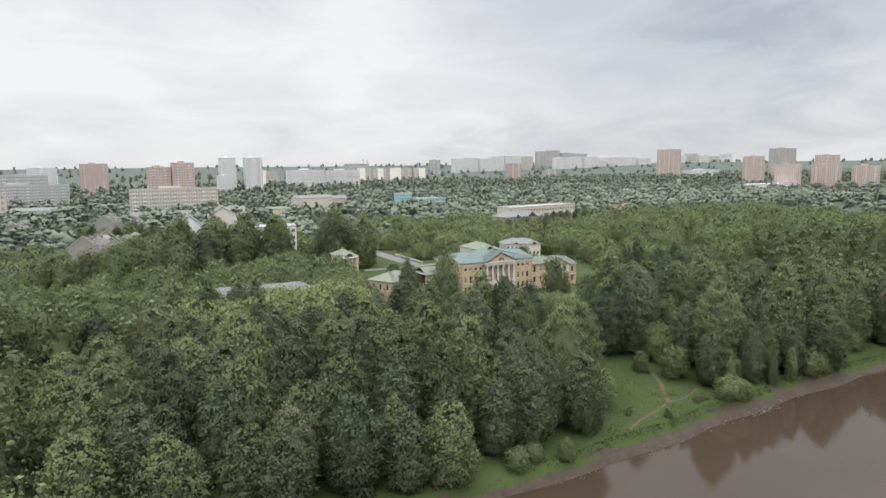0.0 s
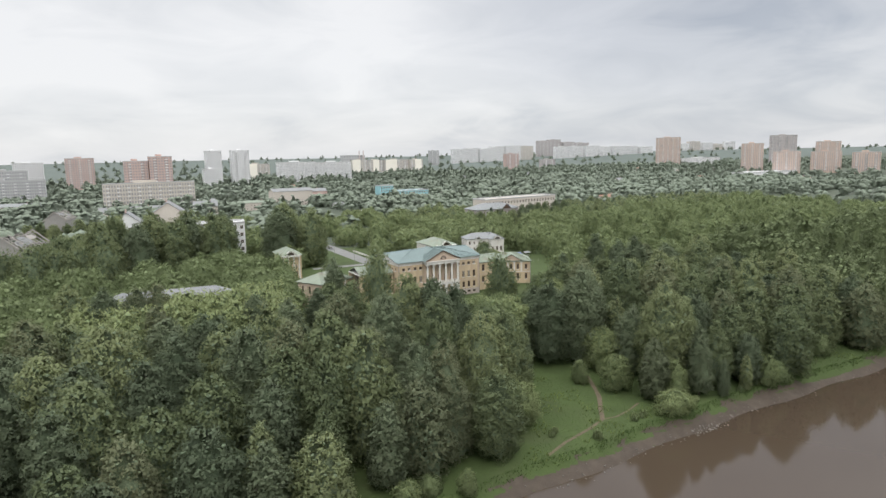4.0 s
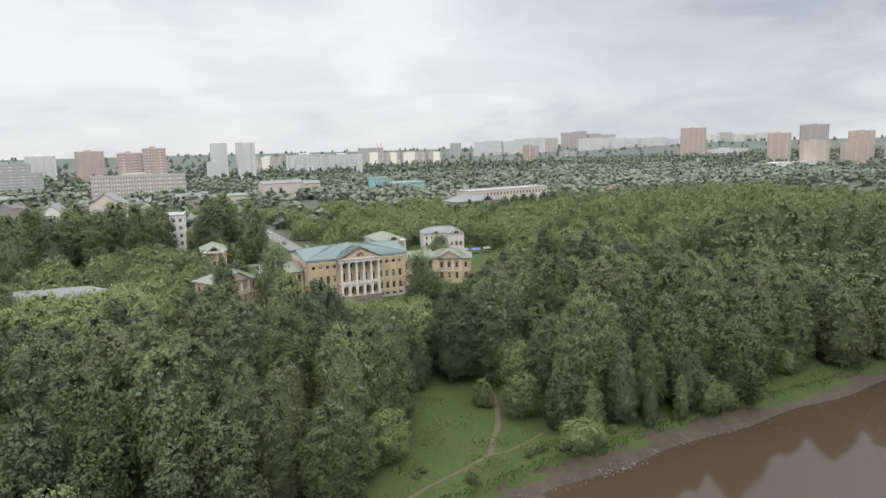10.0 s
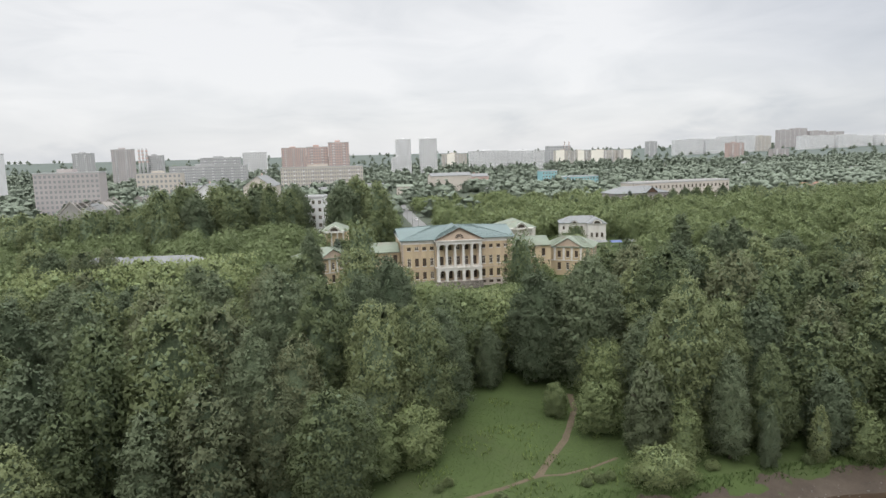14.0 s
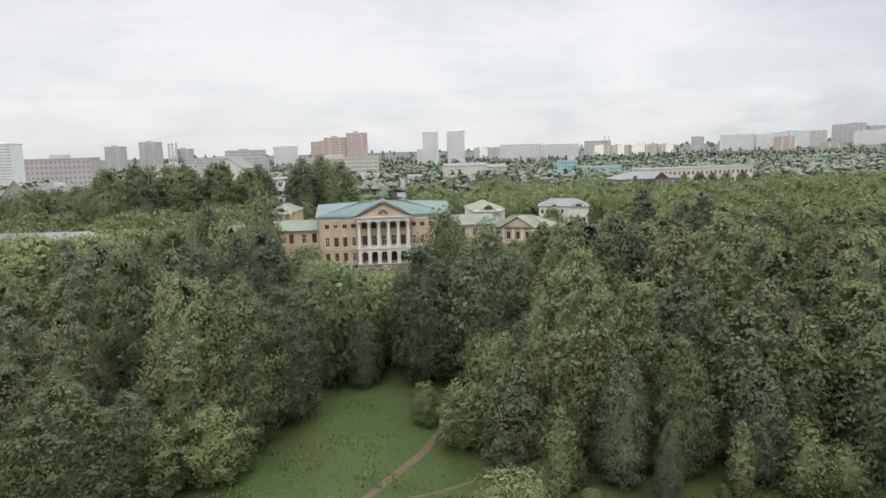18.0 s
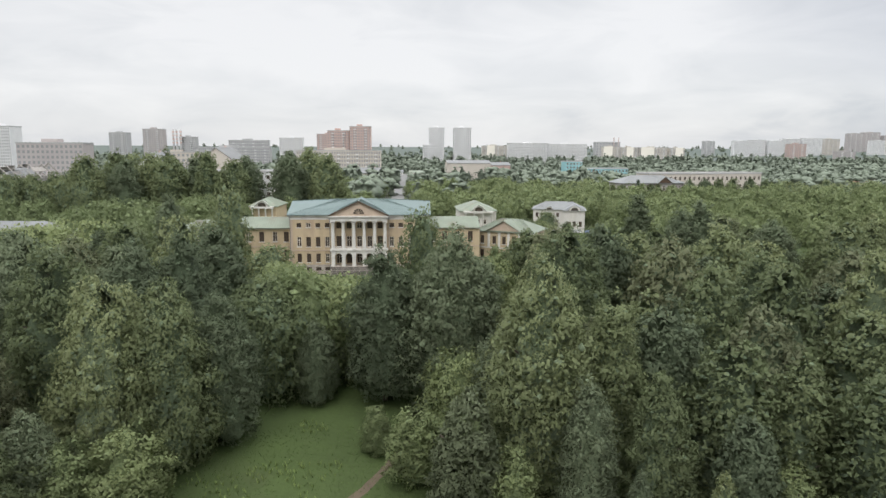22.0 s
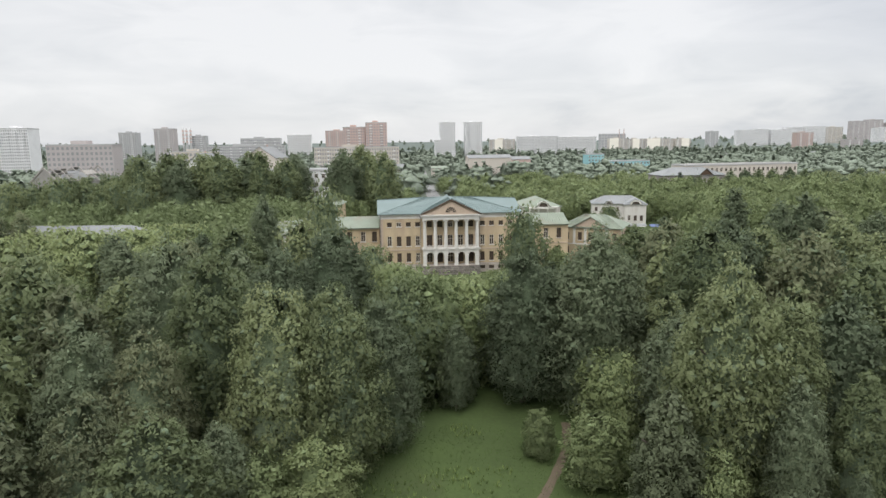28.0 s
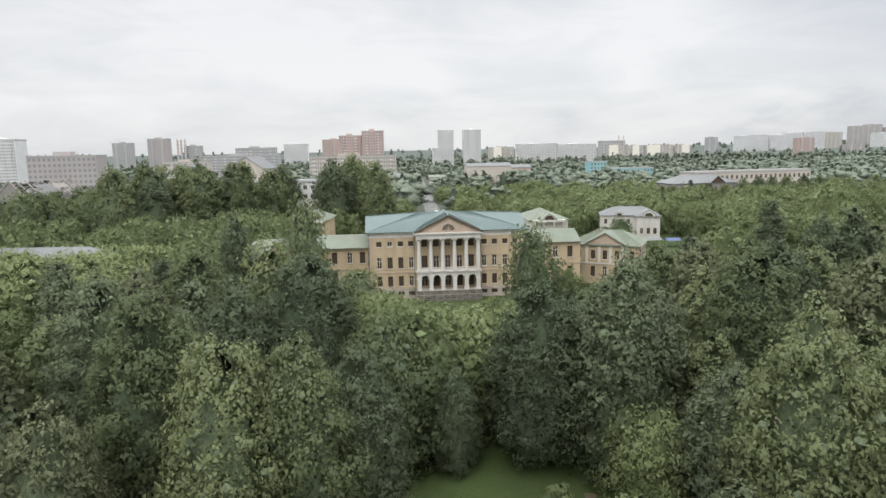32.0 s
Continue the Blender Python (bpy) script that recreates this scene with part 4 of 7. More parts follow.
def fill_windows(parent, rows, at=None, px=2, pz=2, pale=0.0, sill=True):
    for xs, z0, z1, w in rows:
        for x in xs:
            mat = "white_frame" if place_rng.random() < pale else "dark_wood"
            window(parent, x, (z0 + z1) / 2, w, z1 - z0, at, px, pz if z1 - z0 > 1.3 else 1, mat, sill)


def seams(points, mat, step=0.62):
    """Standing seams on a roof plane: points are eave start, eave end, ridge start, ridge end."""
    a, b, c, d = [Vector(p) for p in points]
    n = (b - a).cross(c - a).normalized()
    if n.z < 0:
        n = -n
    s = Build()
    count = max(2, int((b - a).length / step))
    for i in range(count + 1):
        t = i / count
        p, q = a.lerp(b, t), c.lerp(d, t)
        if (q - p).length > 0.4:
            s.beam(p + n * 0.03, q + n * 0.03, 0.05, 0.07)
    return s.mesh("roof_seams", mat)


def slab(points, thick=0.14):
    """A roof plane with thickness."""
    pts = [Vector(p) for p in points]
    n = (pts[1] - pts[0]).cross(pts[2] - pts[0]).normalized()
    if n.z < 0:
        pts.reverse()
        n = -n
    return Build().solid([p - n * thick for p in pts], pts)


def add_slab(b, points, thick=0.14):
    s = slab(points, thick)
    n = len(b.v)
    b.v += s.v
    b.f += [tuple(n + i for i in f) for f in s.f]
    return b


manor = thing("manor_house", "three-storey yellow manor with a white six-column portico and green metal roof", "house")
LEFT = [-14.8, -12.5, -10.2, -7.95]
RIGHT = [-x for x in reversed(LEFT)]
BAYS = [-5.06, -2.53, 0.0, 2.53, 5.06]
side_rows = [(LEFT + RIGHT, 11.55, 12.65, 1.15), (LEFT + RIGHT, 6.75, 9.2, 1.1), (LEFT + RIGHT, 2.85, 5.05, 1.05)]
bay_rows = [(BAYS, 11.3, 12.8, 1.25), (BAYS, 6.5, 9.4, 1.3), (BAYS, 2.6, 5.0, 1.4)]
part("wall", wall_panel(-17, 17, 2.3, 13.5, 0.6, holes_of(side_rows + bay_rows), M["plaster_yellow"]), manor)
fill_windows(manor, side_rows, pale=0.25)
fill_windows(manor, bay_rows, pale=0.4, sill=False)
base_rows = [(LEFT + RIGHT, 0.75, 1.65, 1.3)]
part("plinth", wall_panel(-17.12, 17.12, -0.6, 2.3, 0.7, holes_of(base_rows), M["plinth_stone"], "plinth"), manor, at=pose(0, -0.12, 0))
fill_windows(manor, base_rows, pose(0, -0.05, 0), 2, 1, sill=False)
end_rows = [([-8.5, -5.5, 5.5, 8.5], 11.55, 12.65, 1.1), ([-8.5, -5.5, 5.5, 8.5], 6.75, 9.2, 1.1), ([-8.5, -5.5, 5.5, 8.5], 2.85, 5.05, 1.05)]
for sx, turn in ((-17, -90), (17, 90)):
    at = pose(sx, 11, 0, 0, 0, turn)
    part("wall", wall_panel(-10.4, 10.4, -0.6, 13.5, 0.6, holes_of(end_rows), M["plaster_yellow"]), manor, at=at)
    fill_windows(manor, end_rows, at)
    g = Build()
    x = sx * 1.0
    o = 0.35 if sx < 0 else -0.35
    g.solid([(x, -0.2, 14.7), (x + o, -0.2, 14.7), (x + o, 22.2, 14.7), (x, 22.2, 14.7)] if sx < 0 else [(x + o, -0.2, 14.7), (x, -0.2, 14.7), (x, 22.2, 14.7), (x + o, 22.2, 14.7)],
            [(x, 11.0, 17.1), (x + o, 11.0, 17.1), (x + o, 11.4, 17.1), (x, 11.4, 17.1)] if sx < 0 else [(x + o, 11.0, 17.1), (x, 11.0, 17.1), (x, 11.4, 17.1), (x + o, 11.4, 17.1)])
    part("gable", g.mesh("gable", M["plaster_white"]), manor, "whitewashed end gable")
part("wall", Build().box(-16.4, 21.4, -0.6, 16.4, 22.0, 13.5).mesh("wall", M["plaster_yellow"]), manor)
part("inner_floors", Build().box(-16.3, 0.9, 5.6, 16.3, 21.2, 5.9).box(-16.3, 0.9, 10.4, 16.3, 21.2, 10.7).box(-16.3, 6.0, 0, 16.3, 6.3, 13.4).mesh("inner_floors", M["interior"]), manor)
part("frieze", Build().box(-17.06, -0.06, 13.5, 17.06, 22.06, 14.2).mesh("frieze", M["plaster_white"]), manor)
part("belt_course", Build().box(-17.1, -0.12, 5.72, -7.0, 0, 6.0).box(7.0, -0.12, 5.72, 17.1, 0, 6.0).mesh("belt_course", M["plaster_pink"]), manor)
part("cornice", Build().box(-17.3, -0.3, 14.2, 17.3, 22.3, 14.45).box(-17.5, -0.52, 14.45, 17.5, 22.5, 14.7).mesh("cornice", M["plaster_white"]), manor)
for x in (-16.7, 16.7):
    part("corner_pilaster", Build().box(x - 0.35, -0.1, 2.32, x + 0.35, -0.003, 13.5).mesh("corner_pilaster", M["plaster_pink"]), manor)

# the main roof: shallow slopes folded along the hips, and the cross gable of the portico
roof_ob = part("roof", Build().box(-17.4, -0.4, 14.55, 17.4, 22.9, 14.72).mesh("roof", M["roof_green"]), manor, "green painted sheet-metal roof")
for s in (-1, 1):
    for plane in ([(s * 17.6, -0.7, 14.73), (s * 6.0, -0.7, 14.73), (0, 11.2, 17.95)], [(s * 17.6, -0.7, 14.73), (0, 11.2, 17.95), (s * 6.0, 11.2, 17.75)],
                  [(s * 17.6, -0.7, 14.73), (s * 6.0, 11.2, 17.75), (s * 17.95, 11.2, 17.2)], [(s * 17.6, 23.0, 14.73), (s * 17.95, 11.2, 17.2), (s * 6.0, 11.2, 17.75)],
                  [(s * 17.6, 23.0, 14.73), (s * 6.0, 11.2, 17.75), (0, 11.2, 17.95)], [(s * 17.6, 23.0, 14.73), (0, 11.2, 17.95), (0, 23.0, 14.73)]):
        part("roof_plane", slab(plane).mesh("roof_plane", M["roof_green"]), roof_ob)
for s in (-1, 1):
    part("portico_roof", slab([(s * 7.35, -3.25, 14.72), (0, -3.25, 18.3), (0, 11.2, 18.3), (s * 7.35, 11.2, 14.72)]).mesh("portico_roof", M["roof_green"]), roof_ob)
for s in (-1, 1):
    part("roof_seams", seams([(s * 17.5, -0.6, 14.75), (s * 6.6, -0.6, 14.75), (s * 6.0, 11.1, 17.74), (s * 0.8, 11.1, 17.9)], M["roof_green"]), roof_ob)
    part("roof_seams", seams([(s * 7.3, -3.1, 14.76), (s * 7.3, 4, 14.76), (s * 0.1, -3.1, 18.28), (s * 0.1, 4, 18.28)], M["roof_green"]), roof_ob)
part("ridge_cap", Build().beam((0, -3.3, 18.33), (0, 11.4, 18.33), 0.3, 0.1).beam((-17.9, 11.2, 17.26), (-6, 11.2, 17.8), 0.3, 0.1).beam((17.9, 11.2, 17.26), (6, 11.2, 17.8), 0.3, 0.1).mesh("ridge_cap", M["roof_green"]), roof_ob)
for x in (-7.25, 7.25, -16.9, 16.9):
    part("downpipe", Build().tube(x, -0.35, [(0.3, 0.07), (14.1, 0.07), (14.4, 0.12)], 8).mesh("downpipe", M["roof_grey"]), manor)

# portico: stone podium, arcade, balcony, columns, pediment
pod = Build().box(-7.05, -3.1, -0.7, 7.05, -0.13, 1.35).box(-6.95, -3.0, 1.35, 6.95, -0.13, 2.3)
podium = part("podium", pod.mesh("podium", M["plinth_stone"]), manor, "weathered grey stone podium")
block = Build().solid([(-0.66, 0, 0), (0.66, 0, 0), (0.66, 0.2, 0), (-0.66, 0.2, 0)], [(-0.64, 0.02, 0.40), (0.64, 0.02, 0.40), (0.64, 0.2, 0.40), (-0.64, 0.2, 0.40)]).mesh("stone_block", M["stone"])
for row in range(5):
    for i in range(10):
        x = -6.3 + 1.4 * i + (0.5 if row % 2 else 0.0) * 0.6
        part("stone_block", block, podium, at=pose(x, -3.1 - 0.1 + 0.02 * ((i * 7 + row * 3) % 4) + (0.1 if row > 2 else 0), -0.02 + 0.45 * row))
COLS = [-6.32, -3.79, -1.265, 1.265, 3.79, 6.32]
for i, x in enumerate(COLS):
    part("arcade_pier", Build().box(x - 0.42, -2.75, 2.3, x + 0.42, -2.0, 4.7).box(x - 0.5, -2.8, 4.55, x + 0.5, -1.95, 4.75).box(x - 0.5, -2.8, 2.3, x + 0.5, -1.95, 2.6).mesh("arcade_pier", M["plaster_white"]), manor)
for i in range(5):
    a, c = COLS[i] + 0.42, COLS[i + 1] - 0.42
    r, cx = (c - a) / 2, (a + c) / 2
    arch = Build()
    for k in range(12):
        t0, t1 = math.pi * k / 12, math.pi * (k + 1) / 12
        xa, xb = cx - r * math.cos(t0), cx - r * math.cos(t1)
        za, zb = 4.7 + r * math.sin(t0) * 0.98, 4.7 + r * math.sin(t1) * 0.98
        arch.solid([(xa, -2.7, za), (xb, -2.7, zb), (xb, -2.05, zb), (xa, -2.05, za)], [(xa, -2.7, 6.0), (xb, -2.7, 6.0), (xb, -2.05, 6.0), (xa, -2.05, 6.0)])
    part("arch", arch.mesh("arch", M["plaster_white"]), manor)
    bal = Build().box(a + 0.02, -2.5, 6.4, c - 0.02, -2.35, 6.5).box(a + 0.02, -2.53, 7.05, c - 0.02, -2.32, 7.17)
    for k in range(7):
        bx = a + (c - a) * (k + 0.5) / 7
        bal.tube(bx, -2.425, [(6.5, 0.06), (6.65, 0.09), (6.9, 0.04), (7.05, 0.06)], 6)
    part("balustrade", bal.mesh("balustrade", M["plaster_white"]), manor)
for x in COLS:
    part("arcade_spandrel", Build().box(x - 0.42, -2.7, 4.75, x + 0.42, -2.05, 6.0).mesh("arcade_spandrel", M["plaster_white"]), manor)
for s in (-1, 1):
    x0, x1 = sorted((s * 6.74, s * 6.3))
    part("arcade_side", Build().box(x0, -2.0, 5.4, x1, -0.02, 6.0).box(x0, -0.5, 2.3, x1, -0.02, 5.4).mesh("arcade_side", M["plaster_white"]), manor)
part("balcony_floor", Build().box(-6.95, -2.85, 6.0, 6.95, -0.02, 6.2).box(-7.05, -2.95, 6.2, 7.05, -0.02, 6.38).mesh("balcony_floor", M["plaster_white"]), manor)
shaft = Build().tube(0, 0, [(6.85, 0.44), (7.0, 0.42), (9.0, 0.42), (11.0, 0.395), (12.75, 0.35), (12.85, 0.38)], 16).mesh("column_shaft", M["plaster_white"], True)
foot = Build().box(-0.55, -0.55, 6.38, 0.55, 0.55, 6.6).tube(0, 0, [(6.6, 0.52), (6.7, 0.54), (6.78, 0.48), (6.85, 0.47)], 16).mesh("column_base", M["plaster_white"])
cap = Build().tube(0, 0, [(12.85, 0.36), (13.05, 0.48)], 12).box(-0.58, -0.5, 13.25, 0.58, 0.5, 13.42)
for sx in (-0.42, 0.42):
    cap.beam((sx, -0.48, 13.13), (sx, 0.48, 13.13), 0.3, 0.28)
cap = cap.mesh("capital", M["plaster_white"])
for x in COLS:
    col = part("column", shaft, manor, "tall white plastered column", pose(x, -2.42, 0))
    part("column_base", foot, col)
    part("capital", cap, col)
    part("wall_pilaster", Build().box(x - 0.38, -0.16, 6.38, x + 0.38, -0.003, 13.45).mesh("wall_pilaster", M["plaster_pink"]), manor)
part("entablature", Build().box(-6.85, -2.95, 13.42, 6.85, -0.62, 14.15).box(-7.1, -3.15, 14.15, 7.1, -0.62, 14.4).box(-7.35, -3.35, 14.4, 7.35, -0.62, 14.68).mesh("entablature", M["plaster_white"]), manor)
tym = Build().solid([(-6.9, -2.9, 14.68), (6.9, -2.9, 14.68), (6.9, -2.5, 14.68), (-6.9, -2.5, 14.68)], [(-0.05, -2.9, 17.95), (0.05, -2.9, 17.95), (0.05, -2.5, 17.95), (-0.05, -2.5, 17.95)])
pediment = part("pediment", tym.mesh("pediment", M["plaster_pink"]), manor, "faded pink plaster pediment with a lunette")
lun = Build()
for k in range(10):
    t0, t1 = math.pi * k / 10, math.pi * (k + 1) / 10
    for r0, r1 in ((1.28, 1.5),):
        lun.solid([(r0 * math.cos(t0), -3.02, 15.2 + r0 * math.sin(t0)), (r1 * math.cos(t0), -3.02, 15.2 + r1 * math.sin(t0)), (r1 * math.cos(t0), -2.88, 15.2 + r1 * math.sin(t0)), (r0 * math.cos(t0), -2.88, 15.2 + r0 * math.sin(t0))],
                  [(r0 * math.cos(t1), -3.02, 15.2 + r0 * math.sin(t1)), (r1 * math.cos(t1), -3.02, 15.2 + r1 * math.sin(t1)), (r1 * math.cos(t1), -2.88, 15.2 + r1 * math.sin(t1)), (r0 * math.cos(t1), -2.88, 15.2 + r0 * math.sin(t1))])
for k in range(1, 6):
    t = math.pi * k / 6
    lun.beam((0, -2.97, 15.2), (1.3 * math.cos(t), -2.97, 15.2 + 1.3 * math.sin(t)), 0.09)
lun.box(-1.5, -3.02, 15.08, 1.5, -2.88, 15.2)
part("lunette_frame", lun.mesh("lunette_frame", M["plaster_pink"]), pediment)
glass_fan = Build()
glass_fan.face(*[(1.3 * math.cos(math.pi * k / 12), -2.93, 15.2 + 1.3 * math.sin(math.pi * k / 12)) for k in range(13)])
part("pane", glass_fan.mesh("pane", M["pane"]), pediment)
rake = Build()
for s in (-1, 1):
    rake.beam((s * 7.3, -3.1, 14.7), (0, -3.1, 18.22), 0.5, 0.26)
part("raking_cornice", rake.mesh("raking_cornice", M["dark_wood"]), pediment, "dark weathered raking cornice")


def wing(s):
    """A two-storey wing between the main block and a pavilion; s is -1 or 1."""
    ob = thing("manor_wing", "two-storey yellow side wing with peeling plaster and a pale metal roof", "house", group="manor wings")
    xs = sorted(s * x for x in (18.6, 21.4, 24.7, 28.0))
    rows = [(xs, 7.5, 10.0, 1.2), (xs, 3.1, 5.4, 1.15)]
    x0, x1 = (17.35, 30.4) if s > 0 else (-30.4, -17.35)
    at = pose(0, 4.0, 0)
    part("wall", wall_panel(x0, x1, -0.5, 10.7, 0.55, holes_of(rows), M["plaster_yellow"]), ob, at=at)
    fill_windows(ob, rows, at, pale=0.3)
    part("wall", Build().box(x0, 14.5, -0.5, x1, 15.0, 10.7).mesh("wall", M["plaster_yellow"]), ob)
    part("belt_course", Build().box(x0, 3.85, 6.1, x1, 3.998, 6.35).mesh("belt_course", M["plaster_pink"]), ob)
    part("cornice", Build().box(x0, 3.6, 10.7, x1, 15.4, 11.0).mesh("cornice", M["plaster_white"]), ob)
    part("inner_floor", Build().box(x0, 4.6, 5.9, x1, 14.4, 6.1).box(x0, 8, 0, x1, 8.3, 10.6).mesh("inner_floor", M["interior"]), ob)
    r = Build()
    add_slab(r, [(x0, 3.3, 11.02), (x1, 3.3, 11.02), (x1, 9.5, 13.3), (x0, 9.5, 13.3)])
    add_slab(r, [(x0, 15.7, 11.02), (x0, 9.5, 13.3), (x1, 9.5, 13.3), (x1, 15.7, 11.02)])
    rob = part("roof", r.mesh("roof", M["roof_pale"]), ob, "pale green sheet roof streaked with rust")
    part("roof_seams", seams([(x0, 3.35, 11.04), (x1, 3.35, 11.04), (x0, 9.45, 13.3), (x1, 9.45, 13.3)], M["roof_pale"]), rob)
    return ob


def pavilion(s):
    """The end pavilion, turned towards the garden axis, with a pediment in the middle of its front."""
    ob = thing("manor_pavilion", "two-storey yellow corner pavilion with a pediment and pale green roof", "house",
               pose(s * 37.4, 8.2, 0, 0, 0, -28 * s), group="manor pavilions")
    w, d, eave = 7.8, 12.0, 9.0
    xs = [-6.1, -2.75, 0, 2.75, 6.1]
    rows = [(xs, 5.9, 8.0, 1.05), (xs, 1.8, 4.2, 1.05)]
    part("wall", wall_panel(-w, w, -1.5, eave, 0.55, holes_of(rows), M["plaster_yellow"]), ob)
    fill_windows(ob, rows, pale=0.3)
    for sx, turn in ((-w, -90), (w, 90)):
        at = pose(sx, d / 2, 0, 0, 0, turn)
        srow = [([-3.4, 0, 3.4], 5.9, 8.0, 1.05)]
        part("wall", wall_panel(-d / 2 + 0.56, d / 2, -1.5, eave, 0.55, holes_of(srow), M["plaster_pink"]), ob, "patched pinkish side wall", at=at)
        fill_windows(ob, srow, at)
        part("downpipe", Build().tube(-d / 2 + 0.5, -0.2, [(0, 0.07), (eave - 0.1, 0.07)], 8).mesh("downpipe", M["roof_grey"]), ob, at=at)
    part("wall", Build().box(-w + 0.6, d - 0.6, -1.5, w - 0.6, d, eave).mesh("wall", M["plaster_yellow"]), ob)
    part("inner_floor", Build().box(-w + 0.6, 0.6, 5.0, w - 0.6, d - 0.7, 5.2).box(-w + 0.6, 5, 0, w - 0.6, 5.3, eave - 0.1).mesh("inner_floor", M["interior"]), ob)
    part("cornice", Build().box(-w - 0.3, -0.35, eave, w + 0.3, d + 0.3, eave + 0.3).mesh("cornice", M["plaster_white"]), ob)
    part("belt_course", Build().box(-w - 0.1, -0.14, 4.75, w + 0.1, -0.002, 5.0).mesh("belt_course", M["plaster_white"]), ob)
    for x in (-4.2, -1.3, 1.3, 4.2):
        part("pilaster", Build().box(x - 0.3, -0.2, 5.01, x + 0.3, -0.003, eave).box(x - 0.38, -0.26, eave - 0.4, x + 0.38, -0.003, eave - 0.01).mesh("pilaster", M["plaster_white"]), ob)
    z = eave + 0.3
    t = Build().solid([(-4.5, -0.2, z), (4.5, -0.2, z), (4.5, 0.25, z), (-4.5, 0.25, z)], [(-0.05, -0.2, z + 2.6), (0.05, -0.2, z + 2.6), (0.05, 0.25, z + 2.6), (-0.05, 0.25, z + 2.6)])
    ped = part("pediment", t.mesh("pediment", M["plaster_pink"]), ob)
    disc = Build()
    for k in range(12):
        t0, t1 = math.pi * k / 12, math.pi * (k + 1) / 12
        r0, r1 = 0.95, 1.25
        disc.solid([(r0 * math.cos(t0), -0.27, z + 0.4 + r0 * math.sin(t0)), (r1 * math.cos(t0), -0.27, z + 0.4 + r1 * math.sin(t0)), (r1 * math.cos(t0), -0.19, z + 0.4 + r1 * math.sin(t0)), (r0 * math.cos(t0), -0.19, z + 0.4 + r0 * math.sin(t0))],
                   [(r0 * math.cos(t1), -0.27, z + 0.4 + r0 * math.sin(t1)), (r1 * math.cos(t1), -0.27, z + 0.4 + r1 * math.sin(t1)), (r1 * math.cos(t1), -0.19, z + 0.4 + r1 * math.sin(t1)), (r0 * math.cos(t1), -0.19, z + 0.4 + r0 * math.sin(t1))])
    part("arched_moulding", disc.mesh("arched_moulding", M["plaster_pink"]), ped)
    top, e = z + 2.9, w + 0.6
    r = Build()
    add_slab(r, [(-e, -0.6, z), (e, -0.6, z), (w - 5, d / 2, top), (-w + 5, d / 2, top)])
    add_slab(r, [(-e, d + 0.6, z), (-w + 5, d / 2, top), (w - 5, d / 2, top), (e, d + 0.6, z)])
    add_slab(r, [(e, -0.6, z), (e, d + 0.6, z), (w - 5, d / 2, top)])
    add_slab(r, [(-e, -0.6, z), (-w + 5, d / 2, top), (-e, d + 0.6, z)])
    rob = part("roof", r.mesh("roof", M["roof_pale"]), ob, "pale green sheet roof streaked with rust")
    for sx in (-1, 1):
        part("pediment_roof", slab([(sx * 5.0, -0.62, z + 0.02), (0, -0.62, z + 2.92), (0, d / 2 - 0.1, z + 2.92), (sx * 5.0, 0.4, z + 0.3)]).mesh("pediment_roof", M["roof_pale"]), rob)
        part("roof_seams", seams([(sx * e, -0.55, z + 0.04), (sx * 5.1, -0.55, z + 0.04), (sx * 2.8, d / 2 - 0.1, top + 0.02), (sx * 1.2, d / 2 - 0.1, top + 0.02)], M["roof_pale"]), rob)
    return ob


for s in (-1, 1):
    wing(s)
    pavilion(s)


